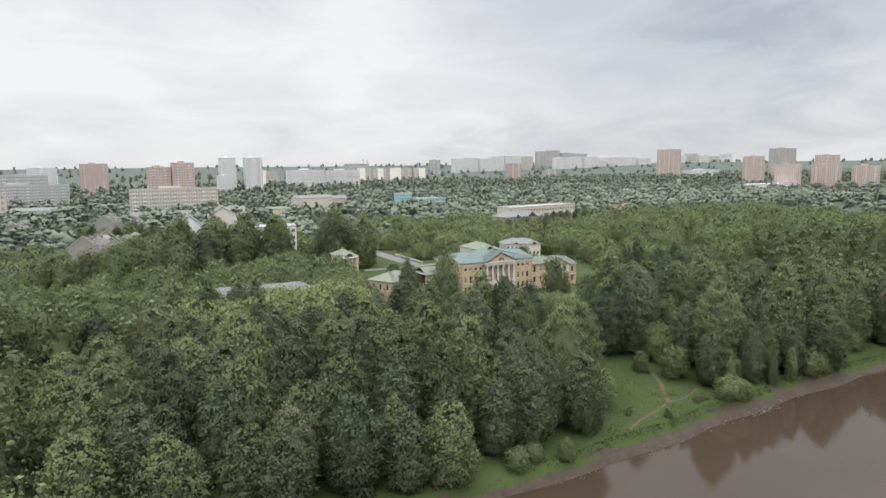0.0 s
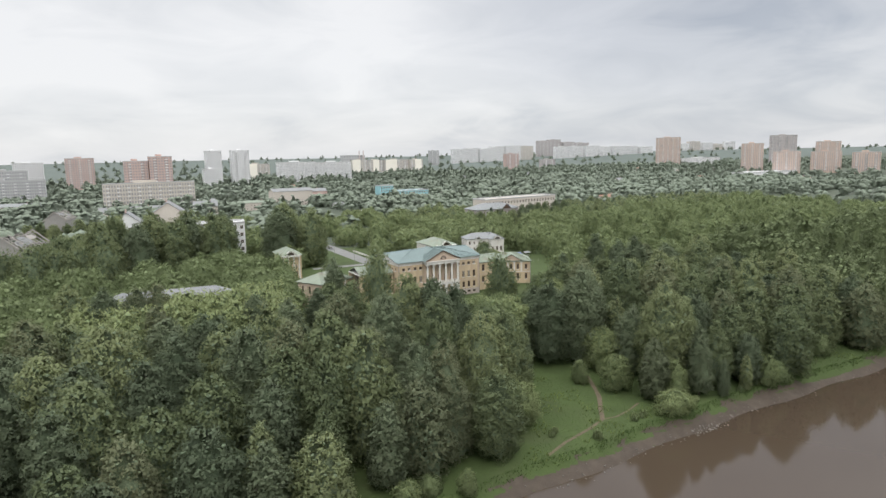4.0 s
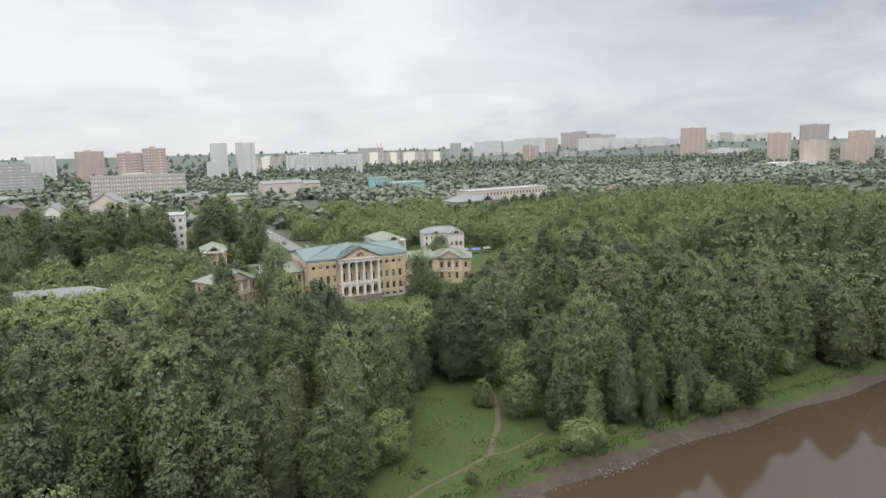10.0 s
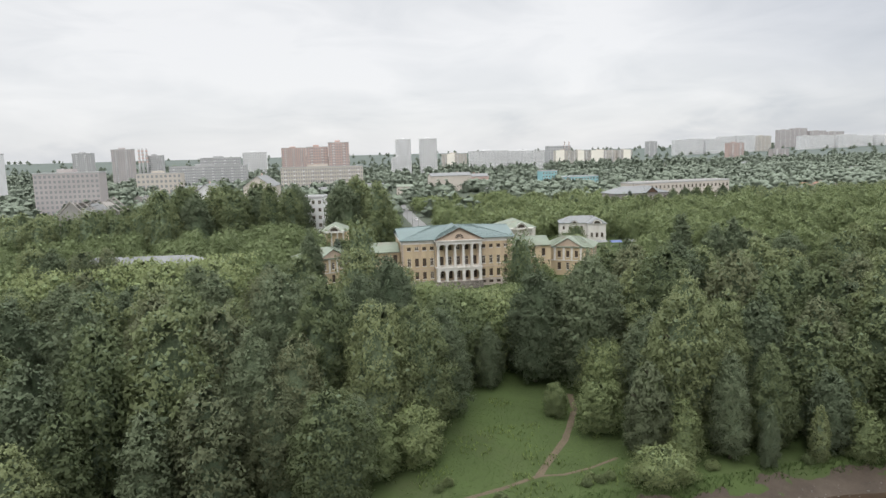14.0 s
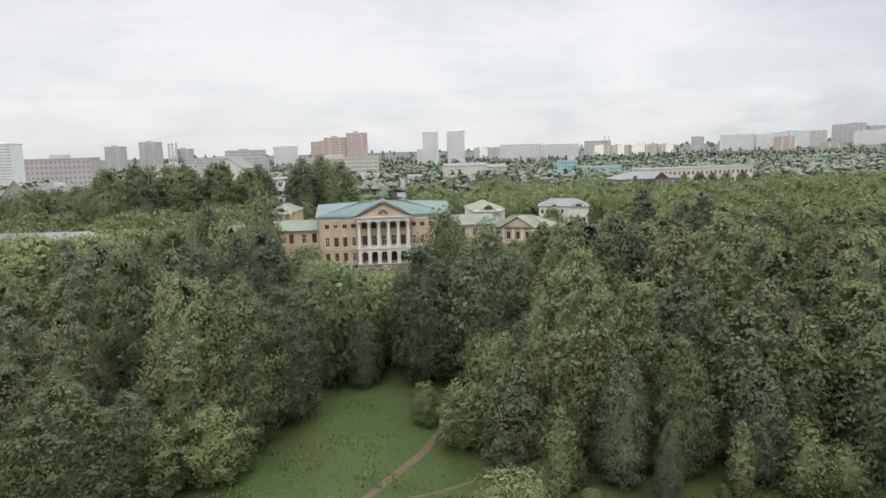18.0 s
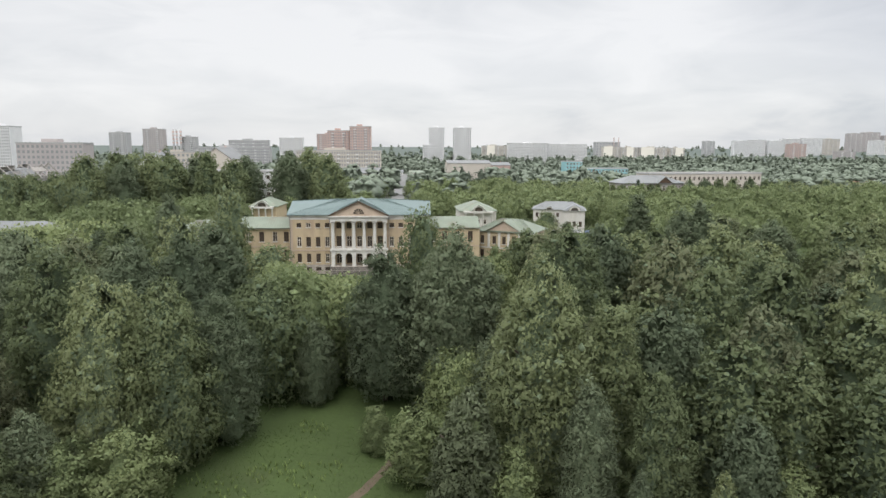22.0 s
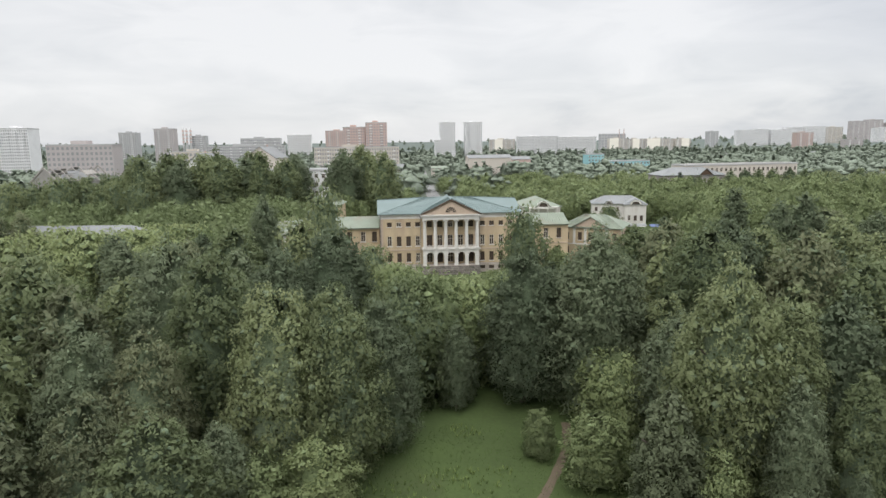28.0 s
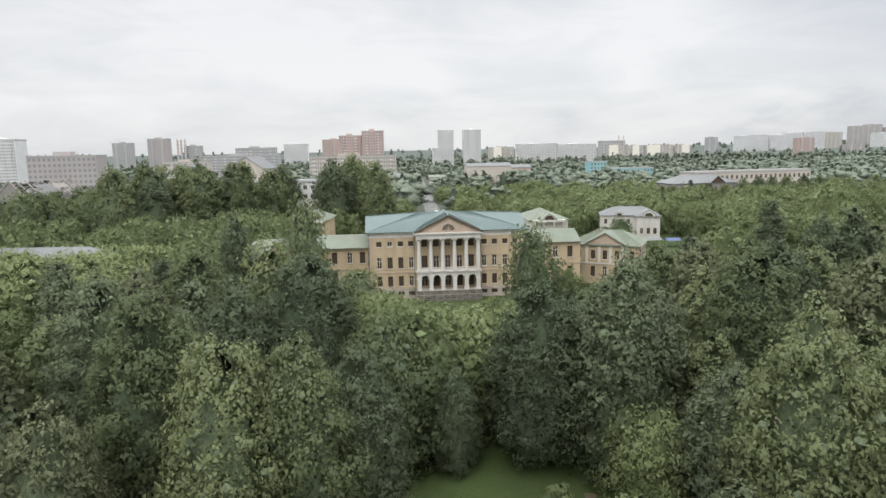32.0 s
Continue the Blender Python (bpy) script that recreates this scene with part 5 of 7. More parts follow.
def outhouse(x, y, turn, walls, roofing, label, length=25.0, width=10.5, eave=7.6, ridge=11.0):
    """A two-storey service house with a hipped roof; its short front has columns and a lunette gable."""
    ob = thing("service_house", label, "house", pose(x, y, 0, 0, 0, turn), group="service houses")
    w, n = width / 2, int(length / 3.4)
    xs = [-length / 2 + length * (i + 0.5) / n for i in range(n)]
    rows = [(xs, 4.6, 6.4, 1.0), (xs, 1.2, 3.0, 1.0)]
    for sx, rot in ((-w, -90), (w, 90)):
        at = pose(sx, length / 2, 0, 0, 0, rot)
        part("wall", wall_panel(-length / 2, length / 2, -0.5, eave, 0.5, holes_of(rows), M[walls]), ob, at=at)
        fill_windows(ob, rows, at, pale=0.5, sill=False)
    fr = [([-2.4, 0, 2.4], 1.2, 3.4, 1.1), ([-2.4, 0, 2.4], 4.6, 6.3, 1.0)]
    part("wall", wall_panel(-w + 0.5, w - 0.5, -0.5, eave, 0.5, holes_of(fr), M[walls]), ob)
    fill_windows(ob, fr, pale=0.5, sill=False)
    part("wall", Build().box(-w + 0.5, length - 0.5, -0.5, w - 0.5, length, eave).mesh("wall", M[walls]), ob)
    part("cornice", Build().box(-w - 0.3, -0.3, eave, w + 0.3, length + 0.3, eave + 0.3).mesh("cornice", M["plaster_white"]), ob)
    for cx in (-w * 0.74, -w * 0.25, w * 0.25, w * 0.74):
        part("column", Build().tube(cx, -1.1, [(0, 0.4), (0.3, 0.34), (eave - 0.8, 0.28), (eave - 0.6, 0.4), (eave - 0.35, 0.4)], 10).mesh("column", M["plaster_white"], True), ob)
    part("porch_beam", Build().box(-w * 0.84, -1.6, eave - 0.35, w * 0.84, -0.31, eave + 0.3).mesh("porch_beam", M["plaster_white"]), ob)
    fan = Build()
    for k in range(10):
        t0, t1 = math.pi * k / 10, math.pi * (k + 1) / 10
        fan.solid([(1.5 * math.cos(t1), -1.5, eave + 0.4 + 1.35 * math.sin(t1)), (1.5 * math.cos(t0), -1.5, eave + 0.4 + 1.35 * math.sin(t0)), (1.5 * math.cos(t0), -1.2, eave + 0.4 + 1.35 * math.sin(t0)), (1.5 * math.cos(t1), -1.2, eave + 0.4 + 1.35 * math.sin(t1))],
                  [(2.3 * math.cos(t1), -1.5, eave + 0.3 + 2.1 * math.sin(t1)), (2.3 * math.cos(t0), -1.5, eave + 0.3 + 2.1 * math.sin(t0)), (2.3 * math.cos(t0), -1.2, eave + 0.3 + 2.1 * math.sin(t0)), (2.3 * math.cos(t1), -1.2, eave + 0.3 + 2.1 * math.sin(t1))])
    part("arched_gable", fan.mesh("arched_gable", M["plaster_white"]), ob)
    lp = Build()
    lp.face(*[(1.5 * math.cos(math.pi * k / 12), -1.3, eave + 0.35 + 1.35 * math.sin(math.pi * k / 12)) for k in range(13)])
    part("lunette_pane", lp.mesh("lunette_pane", M["pane"]), ob)
    r = Build()
    e, d = w + 0.6, eave + 0.31
    add_slab(r, [(-e, -0.6, d), (0, w, ridge), (0, length - w, ridge), (-e, length + 0.6, d)])
    add_slab(r, [(e, -0.6, d), (e, length + 0.6, d), (0, length - w, ridge), (0, w, ridge)])
    add_slab(r, [(-e, -0.6, d), (e, -0.6, d), (0, w, ridge)])
    add_slab(r, [(-e, length + 0.6, d), (0, length - w, ridge), (e, length + 0.6, d)])
    add_slab(r, [(-2.7, -1.8, d + 0.1), (0, -1.8, d + 2.2), (0, w * 0.9, d + 2.2), (-2.7, w * 0.6, d + 0.1)])
    add_slab(r, [(2.7, -1.8, d + 0.1), (2.7, w * 0.6, d + 0.1), (0, w * 0.9, d + 2.2), (0, -1.8, d + 2.2)])
    part("roof", r.mesh("roof", M[roofing]), ob)
    return ob


outhouse(-37.6, 70.0, -4, "plaster_yellow", "roof_pale", "yellow service house with white columns and a pale green hipped roof", 15.0, 9.4, 10.4, 13.4)
outhouse(37.6, 66.0, 0, "plaster_white", "roof_pale", "white service house with a lunette gable and grey-green roof", 19.0, 12.6, 9.0, 12.2)


def white_house():
    """A long white house with a hipped roof; a small gable on its front and a broad risalit with a lunette at its end."""
    ob = thing("white_house", "long white two-storey house with a lunette risalit and pale metal roof", "house", pose(70.5, 83.0, 1.0, 0, 0, -14), group="service houses")
    w, d, eave, ridge = 9.6, 11.0, 6.9, 9.9
    xs = [-8.2, -5.6, -3.0, -0.4]
    rows = [(xs, 4.3, 5.9, 1.0), (xs, 1.0, 2.8, 1.0)]
    part("wall", wall_panel(-w, 2.0, -1.5, eave, 0.5, holes_of(rows), M["plaster_white"]), ob)
    fill_windows(ob, rows, pale=0.6)
    side = [([-3.4, 0.0, 3.4], 4.3, 5.9, 1.0), ([-3.4, 0.0, 3.4], 1.0, 2.8, 1.0)]
    at = pose(-w, d / 2, 0, 0, 0, -90)
    part("wall", wall_panel(-d / 2, d / 2 - 0.51, -1.5, eave, 0.5, holes_of(side), M["plaster_white"]), ob, at=at)
    fill_windows(ob, side, at, pale=0.6)
    part("wall", Build().box(-w, d - 0.5, -1.5, w, d, eave).box(w - 0.5, 0.0, -1.5, w, d - 0.5, eave).mesh("wall", M["plaster_white"]), ob)
    front = [([3.6, 5.8, 8.0], 1.2, 3.2, 1.1)]
    at = pose(0, -4.0, 0)
    part("wall", wall_panel(2.0, w, -1.5, eave, 0.5, holes_of(front), M["plaster_white"]), ob, at=at)
    fill_windows(ob, front, at, pale=0.6)
    part("wall", Build().box(2.0, -3.5, -1.5, 2.5, 0.0, eave).box(w - 0.5, -3.5, -1.5, w, 0.0, eave).mesh("wall", M["plaster_white"]), ob)
    part("cornice", Build().box(-w - 0.3, -0.3, eave, 1.9, d + 0.3, eave + 0.3).box(1.9, -4.3, eave, w + 0.3, d + 0.3, eave + 0.3).mesh("cornice", M["plaster_white"]), ob)
    e = eave + 0.31
    r = Build()
    add_slab(r, [(-w - 0.6, -0.6, e), (w + 0.6, -0.6, e), (w - 4.5, d / 2, ridge), (-w + 4.5, d / 2, ridge)])
    add_slab(r, [(-w - 0.6, d + 0.6, e), (-w + 4.5, d / 2, ridge), (w - 4.5, d / 2, ridge), (w + 0.6, d + 0.6, e)])
    add_slab(r, [(w + 0.6, -0.6, e), (w + 0.6, d + 0.6, e), (w - 4.5, d / 2, ridge)])
    add_slab(r, [(-w - 0.6, -0.6, e), (-w + 4.5, d / 2, ridge), (-w - 0.6, d + 0.6, e)])
    roof = part("roof", r.mesh("roof", M["roof_white"]), ob, "pale grey sheet-metal roof")
    part("roof_seams", seams([(-w, -0.5, e + 0.04), (w, -0.5, e + 0.04), (-w + 4.5, d / 2, ridge), (w - 4.5, d / 2, ridge)], M["roof_white"], 0.9), roof)
    q = Build()
    add_slab(q, [(1.4, -4.6, e + 0.05), (5.8, -2.4, ridge - 0.4), (5.8, 4.0, ridge - 0.4), (1.4, 1.0, e + 0.05)])
    add_slab(q, [(w + 0.6, -4.6, e + 0.05), (w + 0.6, 1.0, e + 0.05), (5.8, 4.0, ridge - 0.4), (5.8, -2.4, ridge - 0.4)])
    add_slab(q, [(1.4, -4.6, e + 0.05), (w + 0.6, -4.6, e + 0.05), (5.8, -2.4, ridge - 0.4)])
    part("risalit_roof", q.mesh("risalit_roof", M["roof_white"]), roof)
    for cx, y, rad, z in ((5.8, -4.5, 2.1, e), (-3.6, -0.55, 1.3, e)):
        arch = Build()
        for k in range(10):
            t0, t1 = math.pi * k / 10, math.pi * (k + 1) / 10
            ring = [(cx + q0 * math.cos(t), z + q0 * 0.85 * math.sin(t)) for t, q0 in ((t0, rad), (t0, rad * 0.68), (t1, rad * 0.68), (t1, rad))]
            arch.solid([(px, y - 0.25, pz) for px, pz in ring], [(px, y + 0.2, pz) for px, pz in ring])
        dormer = part("arched_gable", arch.mesh("arched_gable", M["plaster_white"]), ob)
        hood = Build()
        for k in range(8):
            t0, t1 = math.pi * k / 8, math.pi * (k + 1) / 8
            p0, p1 = [(cx + (rad + 0.15) * math.cos(t), z + (rad * 0.85 + 0.15) * math.sin(t)) for t in (t0, t1)]
            add_slab(hood, [(p0[0], y - 0.4, p0[1]), (p1[0], y - 0.4, p1[1]), (p1[0], y + 3.0, p1[1]), (p0[0], y + 3.0, p0[1])], 0.1)
        part("hood", hood.mesh("hood", M["roof_white"]), dormer)
        fan = Build()
        fan.face(*[(cx + rad * 0.68 * math.cos(math.pi * k / 12), y - 0.02, z + rad * 0.58 * math.sin(math.pi * k / 12)) for k in range(13)])
        part("pane", fan.mesh("pane", M["pane"]), dormer)
    for cx in (2.6, 4.7, 6.9, 9.0):
        part("pilaster", Build().box(cx - 0.28, -4.2, -0.3, cx + 0.28, -4.003, eave).mesh("pilaster", M["plaster_white"]), ob)
    return ob


white_house()


def shed():
    """The long whitewashed shed among the trees west of the manor."""
    ob = thing("long_shed", "long low shed with a pale metal hipped roof", "shed", pose(-93.5, 3.5, 0.7, 0, 0, -6))
    xs = [-18 + 4.0 * i for i in range(10)]
    rows = [(xs, 3.0, 5.0, 1.2)]
    part("wall", wall_panel(-20, 20, -3.0, 8.0, 0.4, holes_of(rows), M["plaster_white"]), ob)
    fill_windows(ob, rows, sill=False)
    part("wall", Build().box(-20, 13.6, -3.0, 20, 14, 8.0).box(-20, 0.4, -3.0, -19.6, 13.6, 8.0).box(19.6, 0.4, -3.0, 20, 13.6, 8.0).mesh("wall", M["plaster_white"]), ob)
    r = Build()
    add_slab(r, [(-20.6, -0.6, 8.02), (20.6, -0.6, 8.02), (14, 7, 11.6), (-14, 7, 11.6)])
    add_slab(r, [(-20.6, 14.6, 8.02), (-14, 7, 11.6), (14, 7, 11.6), (20.6, 14.6, 8.02)])
    add_slab(r, [(20.6, -0.6, 8.02), (20.6, 14.6, 8.02), (14, 7, 11.6)])
    add_slab(r, [(-20.6, -0.6, 8.02), (-14, 7, 11.6), (-20.6, 14.6, 8.02)])
    rob = part("roof", r.mesh("roof", M["roof_white"]), ob, "pale grey sheet-metal roof")
    part("roof_seams", seams([(-20, -0.5, 8.06), (20, -0.5, 8.06), (-14, 6.9, 11.6), (14, 6.9, 11.6)], M["roof_white"], 0.9), rob)
    for dx in (-8, 8):
        d = Build()
        d.solid([(dx + 1.2 * math.cos(math.pi * k / 8), 1.0, 9.0 + 1.1 * math.sin(math.pi * k / 8)) for k in range(9)],
                [(dx + 1.2 * math.cos(math.pi * k / 8), 3.6, 9.0 + 1.1 * math.sin(math.pi * k / 8)) for k in range(9)])
        dm = part("dormer", d.mesh("dormer", M["roof_white"]), rob)
        f = Build()
        f.face(*[(dx + 1.0 * math.cos(math.pi * k / 8), 0.98, 9.05 + 0.9 * math.sin(math.pi * k / 8)) for k in range(9)])
        part("dormer_pane", f.mesh("dormer_pane", M["pane"]), rob)
    return ob


shed()

# ---- the town beyond ----
def block(x0, x1, y, h, deep, floors, cols, walls, label, turn=0.0, balconies=0, roof_box=True, name="apartment_building", group="apartment blocks", z=0.0, pane="far_pane", fine=False, blank=()):
    """An apartment house: body, parapet, a row of windows a floor on the front and the near sides, loggia stacks."""
    w = (x1 - x0) / 2
    ob = thing(name, label, "building", pose((x0 + x1) / 2, y, z, 0, 0, turn), group)
    part("wall", Build().box(-w, 0, -2, w, deep, h).mesh("wall", M[walls]), ob)
    part("parapet", Build().box(-w - 0.25, -0.25, h, w + 0.25, 0.35, h + 0.9).box(-w - 0.25, deep - 0.35, h, w + 0.25, deep + 0.25, h + 0.9)
         .box(-w - 0.25, 0.35, h, -w + 0.35, deep - 0.35, h + 0.9).box(w - 0.35, 0.35, h, w + 0.25, deep - 0.35, h + 0.9).mesh("parapet", M["panel_grey"]), ob)
    if roof_box:
        part("lift_house", Build().box(-w * 0.35, deep * 0.3, h, w * 0.15, deep * 0.8, h + 3.2).mesh("lift_house", M[walls]), ob)
    step = (h - 1.2) / floors
    pitch = 2 * w / cols
    side = max(2, int(deep / 3.6))
    if fine:
        fr, pn, _ = window_meshes(pitch * 0.5, step * 0.5, 2, 1, "white_frame")
        for k in range(floors):
            for i in range(cols):
                wo = part("window", fr, ob, at=pose(-w + pitch * (i + 0.5), -0.02, 1.0 + step * (k + 0.5)))
                part("pane", pn, wo, at=pose(0, -0.03, 0))
            for i in range(side):
                wo = part("window", fr, ob, at=pose(w + 0.02, deep * (i + 0.5) / side, 1.0 + step * (k + 0.5), 0, 0, 90))
                part("pane", pn, wo, at=pose(0, -0.03, 0))
    else:
        rows, joints = Build(), Build()
        for k in range(floors):
            z0 = 1.0 + step * (k + 0.5)
            for i in range(cols):
                cx = -w + pitch * (i + 0.5)
                if any(u0 < (i + 0.5) / cols < u1 for u0, u1 in blank):
                    continue
                rows.box(cx - pitch * 0.26, -0.08, z0 - step * 0.24, cx + pitch * 0.26, 0.02, z0 + step * 0.28)
            for i in range(side):
                cy = deep * (i + 0.5) / side
                rows.box(-w - 0.08, cy - 0.8, z0 - step * 0.24, -w + 0.02, cy + 0.8, z0 + step * 0.28)
            if k:
                joints.box(-w - 0.05, -0.05, 0.83 + step * k, w + 0.05, -0.001, 0.97 + step * k)
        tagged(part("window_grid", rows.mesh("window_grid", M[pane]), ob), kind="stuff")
        if floors > 1:
            tagged(part("joint_grid", joints.mesh("joint_grid", M["panel_grey"]), ob), kind="stuff")
    for u0, u1 in blank:
        part("blank_wall", Build().box(-w + 2 * w * u0, -0.5, 0, -w + 2 * w * u1, -0.06, h + 1.0).mesh("blank_wall", M["panel_bright"]), ob, "pale windowless end wall")
    st = Build()
    for b in range(balconies):
        bx = -w + 2 * w * (b + 0.5) / balconies
        if any(u0 < (b + 0.5) / balconies < u1 for u0, u1 in blank):
            continue
        for k in range(1, floors):
            z0 = 0.9 + step * k
            st.box(bx - pitch * 0.5, -1.3, z0, bx + pitch * 0.5, -0.1, z0 + 0.15).box(bx - pitch * 0.5, -1.3, z0 + 0.15, bx + pitch * 0.5, -1.2, z0 + 1.1)
    if balconies:
        tagged(part("balcony_stack", st.mesh("balcony_stack", M["panel_white"]), ob), kind="stuff")
    return ob


T_RED = "red-brown brick apartment tower with loggias above the trees"
T_WHITE = "tall pale panel apartment tower with rows of windows"
T_ROW = "long pale panel apartment block on the skyline"
T_DARK = "dark brown high-rise apartment tower"
T_LOW = "five-storey weathered panel apartment block"
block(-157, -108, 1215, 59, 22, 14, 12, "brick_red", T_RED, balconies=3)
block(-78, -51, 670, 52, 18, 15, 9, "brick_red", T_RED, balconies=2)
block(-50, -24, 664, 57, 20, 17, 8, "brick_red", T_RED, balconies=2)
block(-104, -10, 585, 28, 13, 6, 34, "panel_cream", T_LOW, -2, balconies=9)
block(64, 90, 990, 66, 24, 21, 9, "panel_white", T_WHITE, balconies=2)
block(52, 79, 945, 36, 14, 10, 9, "panel_white", T_LOW, 4, balconies=3)
block(107, 137, 990, 66, 24, 21, 9, "panel_white", T_WHITE, balconies=2)
block(209, 269, 1400, 38, 16, 12, 16, "panel_cream", T_ROW, balconies=4, blank=((0.18, 0.5),))
block(234, 317, 1180, 42, 16, 13, 26, "panel_white", T_ROW, balconies=8)
block(316, 398, 1180, 40, 16, 13, 26, "panel_white", T_ROW, balconies=8)
block(626, 681, 1800, 39, 16, 14, 12, "panel_cream", T_ROW, balconies=3, blank=((0.05, 0.55),))
block(680, 739, 1800, 37, 16, 14, 12, "panel_cream", T_ROW, balconies=3, blank=((0.35, 0.7),))
block(736, 826, 1800, 37, 16, 14, 18, "panel_cream", T_ROW, balconies=4, blank=((0.1, 0.55),))
block(833, 881, 1800, 36, 16, 14, 10, "panel_cream", T_ROW, balconies=3, blank=((0.4, 0.9),))
block(649, 729, 1945, 54, 30, 6, 8, "panel_grey", "grey boiler plant rising behind the apartment blocks", roof_box=False, name="boiler_plant")
block(1376, 1427, 2720, 69, 22, 22, 8, "panel_grey", T_WHITE, balconies=2)
block(1662, 1744, 3000, 76, 30, 22, 16, "panel_white", T_WHITE, balconies=4)
block(1748, 1830, 3012, 80, 30, 22, 16, "panel_white", T_WHITE, balconies=4)
block(1838, 1912, 3000, 76, 30, 22, 16, "panel_white", T_WHITE, balconies=4)
block(1915, 2007, 3012, 87, 30, 22, 16, "panel_white", T_WHITE, balconies=4)
block(2015, 2116, 3000, 90, 30, 22, 16, "panel_white", T_WHITE, balconies=4)
block(2122, 2214, 3012, 87, 30, 22, 16, "panel_cream", T_WHITE, balconies=4)
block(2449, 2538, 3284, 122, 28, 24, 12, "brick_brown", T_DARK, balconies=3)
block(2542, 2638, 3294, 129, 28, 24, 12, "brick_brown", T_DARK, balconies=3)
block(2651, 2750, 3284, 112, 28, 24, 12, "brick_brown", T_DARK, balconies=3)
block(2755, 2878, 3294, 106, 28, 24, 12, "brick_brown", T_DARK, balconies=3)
block(2334, 2439, 2950, 80, 28, 22, 16, "panel_white", T_WHITE, balconies=4)
block(2443, 2548, 2964, 81, 28, 22, 16, "panel_white", T_WHITE, balconies=4)
block(2561, 2666, 2950, 82, 28, 22, 16, "panel_white", T_WHITE, balconies=4)
block(2669, 2774, 2964, 75, 28, 22, 16, "panel_white", T_WHITE, balconies=4)
block(2787, 2892, 2950, 76, 28, 22, 16, "panel_white", T_WHITE, balconies=4)
block(2895, 3000, 2964, 77, 28, 22, 16, "panel_white", T_WHITE, balconies=4)
block(3013, 3118, 2950, 70, 28, 22, 16, "panel_white", T_WHITE, balconies=4)
block(3521, 3629, 3100, 87, 28, 25, 16, "panel_white", T_WHITE, balconies=4)
block(3625, 3732, 3100, 101, 28, 25, 16, "panel_cream", T_WHITE, balconies=4)
block(3758, 3866, 3100, 91, 28, 25, 16, "panel_white", T_WHITE, balconies=4)
block(3861, 3968, 3100, 81, 28, 25, 16, "panel_cream", T_WHITE, balconies=4)
block(3996, 4103, 3100, 96, 28, 25, 16, "panel_white", T_WHITE, balconies=4)
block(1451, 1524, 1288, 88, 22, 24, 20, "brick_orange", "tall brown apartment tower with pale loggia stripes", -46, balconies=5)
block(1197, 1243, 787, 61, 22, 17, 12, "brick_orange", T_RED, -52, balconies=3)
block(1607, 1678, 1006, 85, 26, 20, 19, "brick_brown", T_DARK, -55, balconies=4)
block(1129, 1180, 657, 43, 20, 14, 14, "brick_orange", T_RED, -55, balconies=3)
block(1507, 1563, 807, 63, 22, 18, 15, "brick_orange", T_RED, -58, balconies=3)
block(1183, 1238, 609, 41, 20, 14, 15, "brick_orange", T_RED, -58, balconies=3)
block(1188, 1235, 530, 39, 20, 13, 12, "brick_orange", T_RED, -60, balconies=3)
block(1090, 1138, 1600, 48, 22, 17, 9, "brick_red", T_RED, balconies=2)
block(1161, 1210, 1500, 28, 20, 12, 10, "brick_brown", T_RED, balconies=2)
block(1566, 1741, 1300, 22, 18, 9, 40, "panel_white", T_ROW, balconies=6)
block(1004, 1173, 640, 4.5, 30, 1, 30, "panel_white", "long low white market hall", roof_box=False, name="market_hall")
block(-248, -197, 1300, 52, 16, 13, 14, "panel_white", T_ROW, balconies=4)
block(-256, -195, 900, 42, 16, 9, 20, "panel_grey", T_LOW, balconies=4)
block(-417, -386, 545, 51, 22, 16, 14, "panel_white", "pale apartment tower with dark balcony rows and a curved crown", balconies=4)
block(-244, -202, 298, 33, 18, 9, 14, "brick_brown", "brown brick factory block with stepped roof", 3, balconies=0)
block(-275, -224, 632, 25, 16, 4, 10, "panel_cream", "long whitish works block with a flat roof", balconies=0)
block(-501, -471, 1050, 56, 22, 16, 9, "panel_grey", T_WHITE, balconies=2)
block(-394, -364, 920, 59, 20, 18, 9, "brick_brown", T_RED, balconies=2)
block(-379, -352, 1050, 49, 20, 13, 9, "panel_grey", T_WHITE, balconies=2)
block(-269, -166, 760, 31, 16, 8, 40, "panel_grey", T_LOW, balconies=8)
block(-75, -43.5, 138, 20.0, 14, 5, 10, "panel_white", "white four-storey building half hidden by tall trees", -8, roof_box=False, fine=True)
block(190, 240, 482, 11.5, 20, 3, 14, "teal_paint", "turquoise three-storey building with rows of windows", 8, roof_box=False, name="public_building", fine=True)
block(173, 190, 474, 18.7, 12, 5, 5, "teal_paint", "turquoise stair tower beside the public building", 8, roof_box=False, name="stair_tower", fine=True)


def chimney_stack(x, y, h):
    ob = thing("factory_chimney", "slender striped factory chimney", "chimney", pose(x, y, 0), group="factory chimneys")
    part("shaft", Build().tube(0, 0, [(0, 3.0), (h * 0.5, 2.0), (h, 1.4)], 10).mesh("shaft", M["panel_grey"], True), ob)
    for k in range(4):
        z = h * (0.6 + 0.1 * k)
        part("red_band", Build().tube(0, 0, [(z, 2.0), (z + h * 0.045, 1.95)], 10).mesh("red_band", M["brick_red"]), ob)


for x, y, h in ((706, 1940, 71), (721, 1940, 71), (-388, 1045, 63), (-382, 1045, 63), (-375, 1045, 63)):
    chimney_stack(x, y, h)


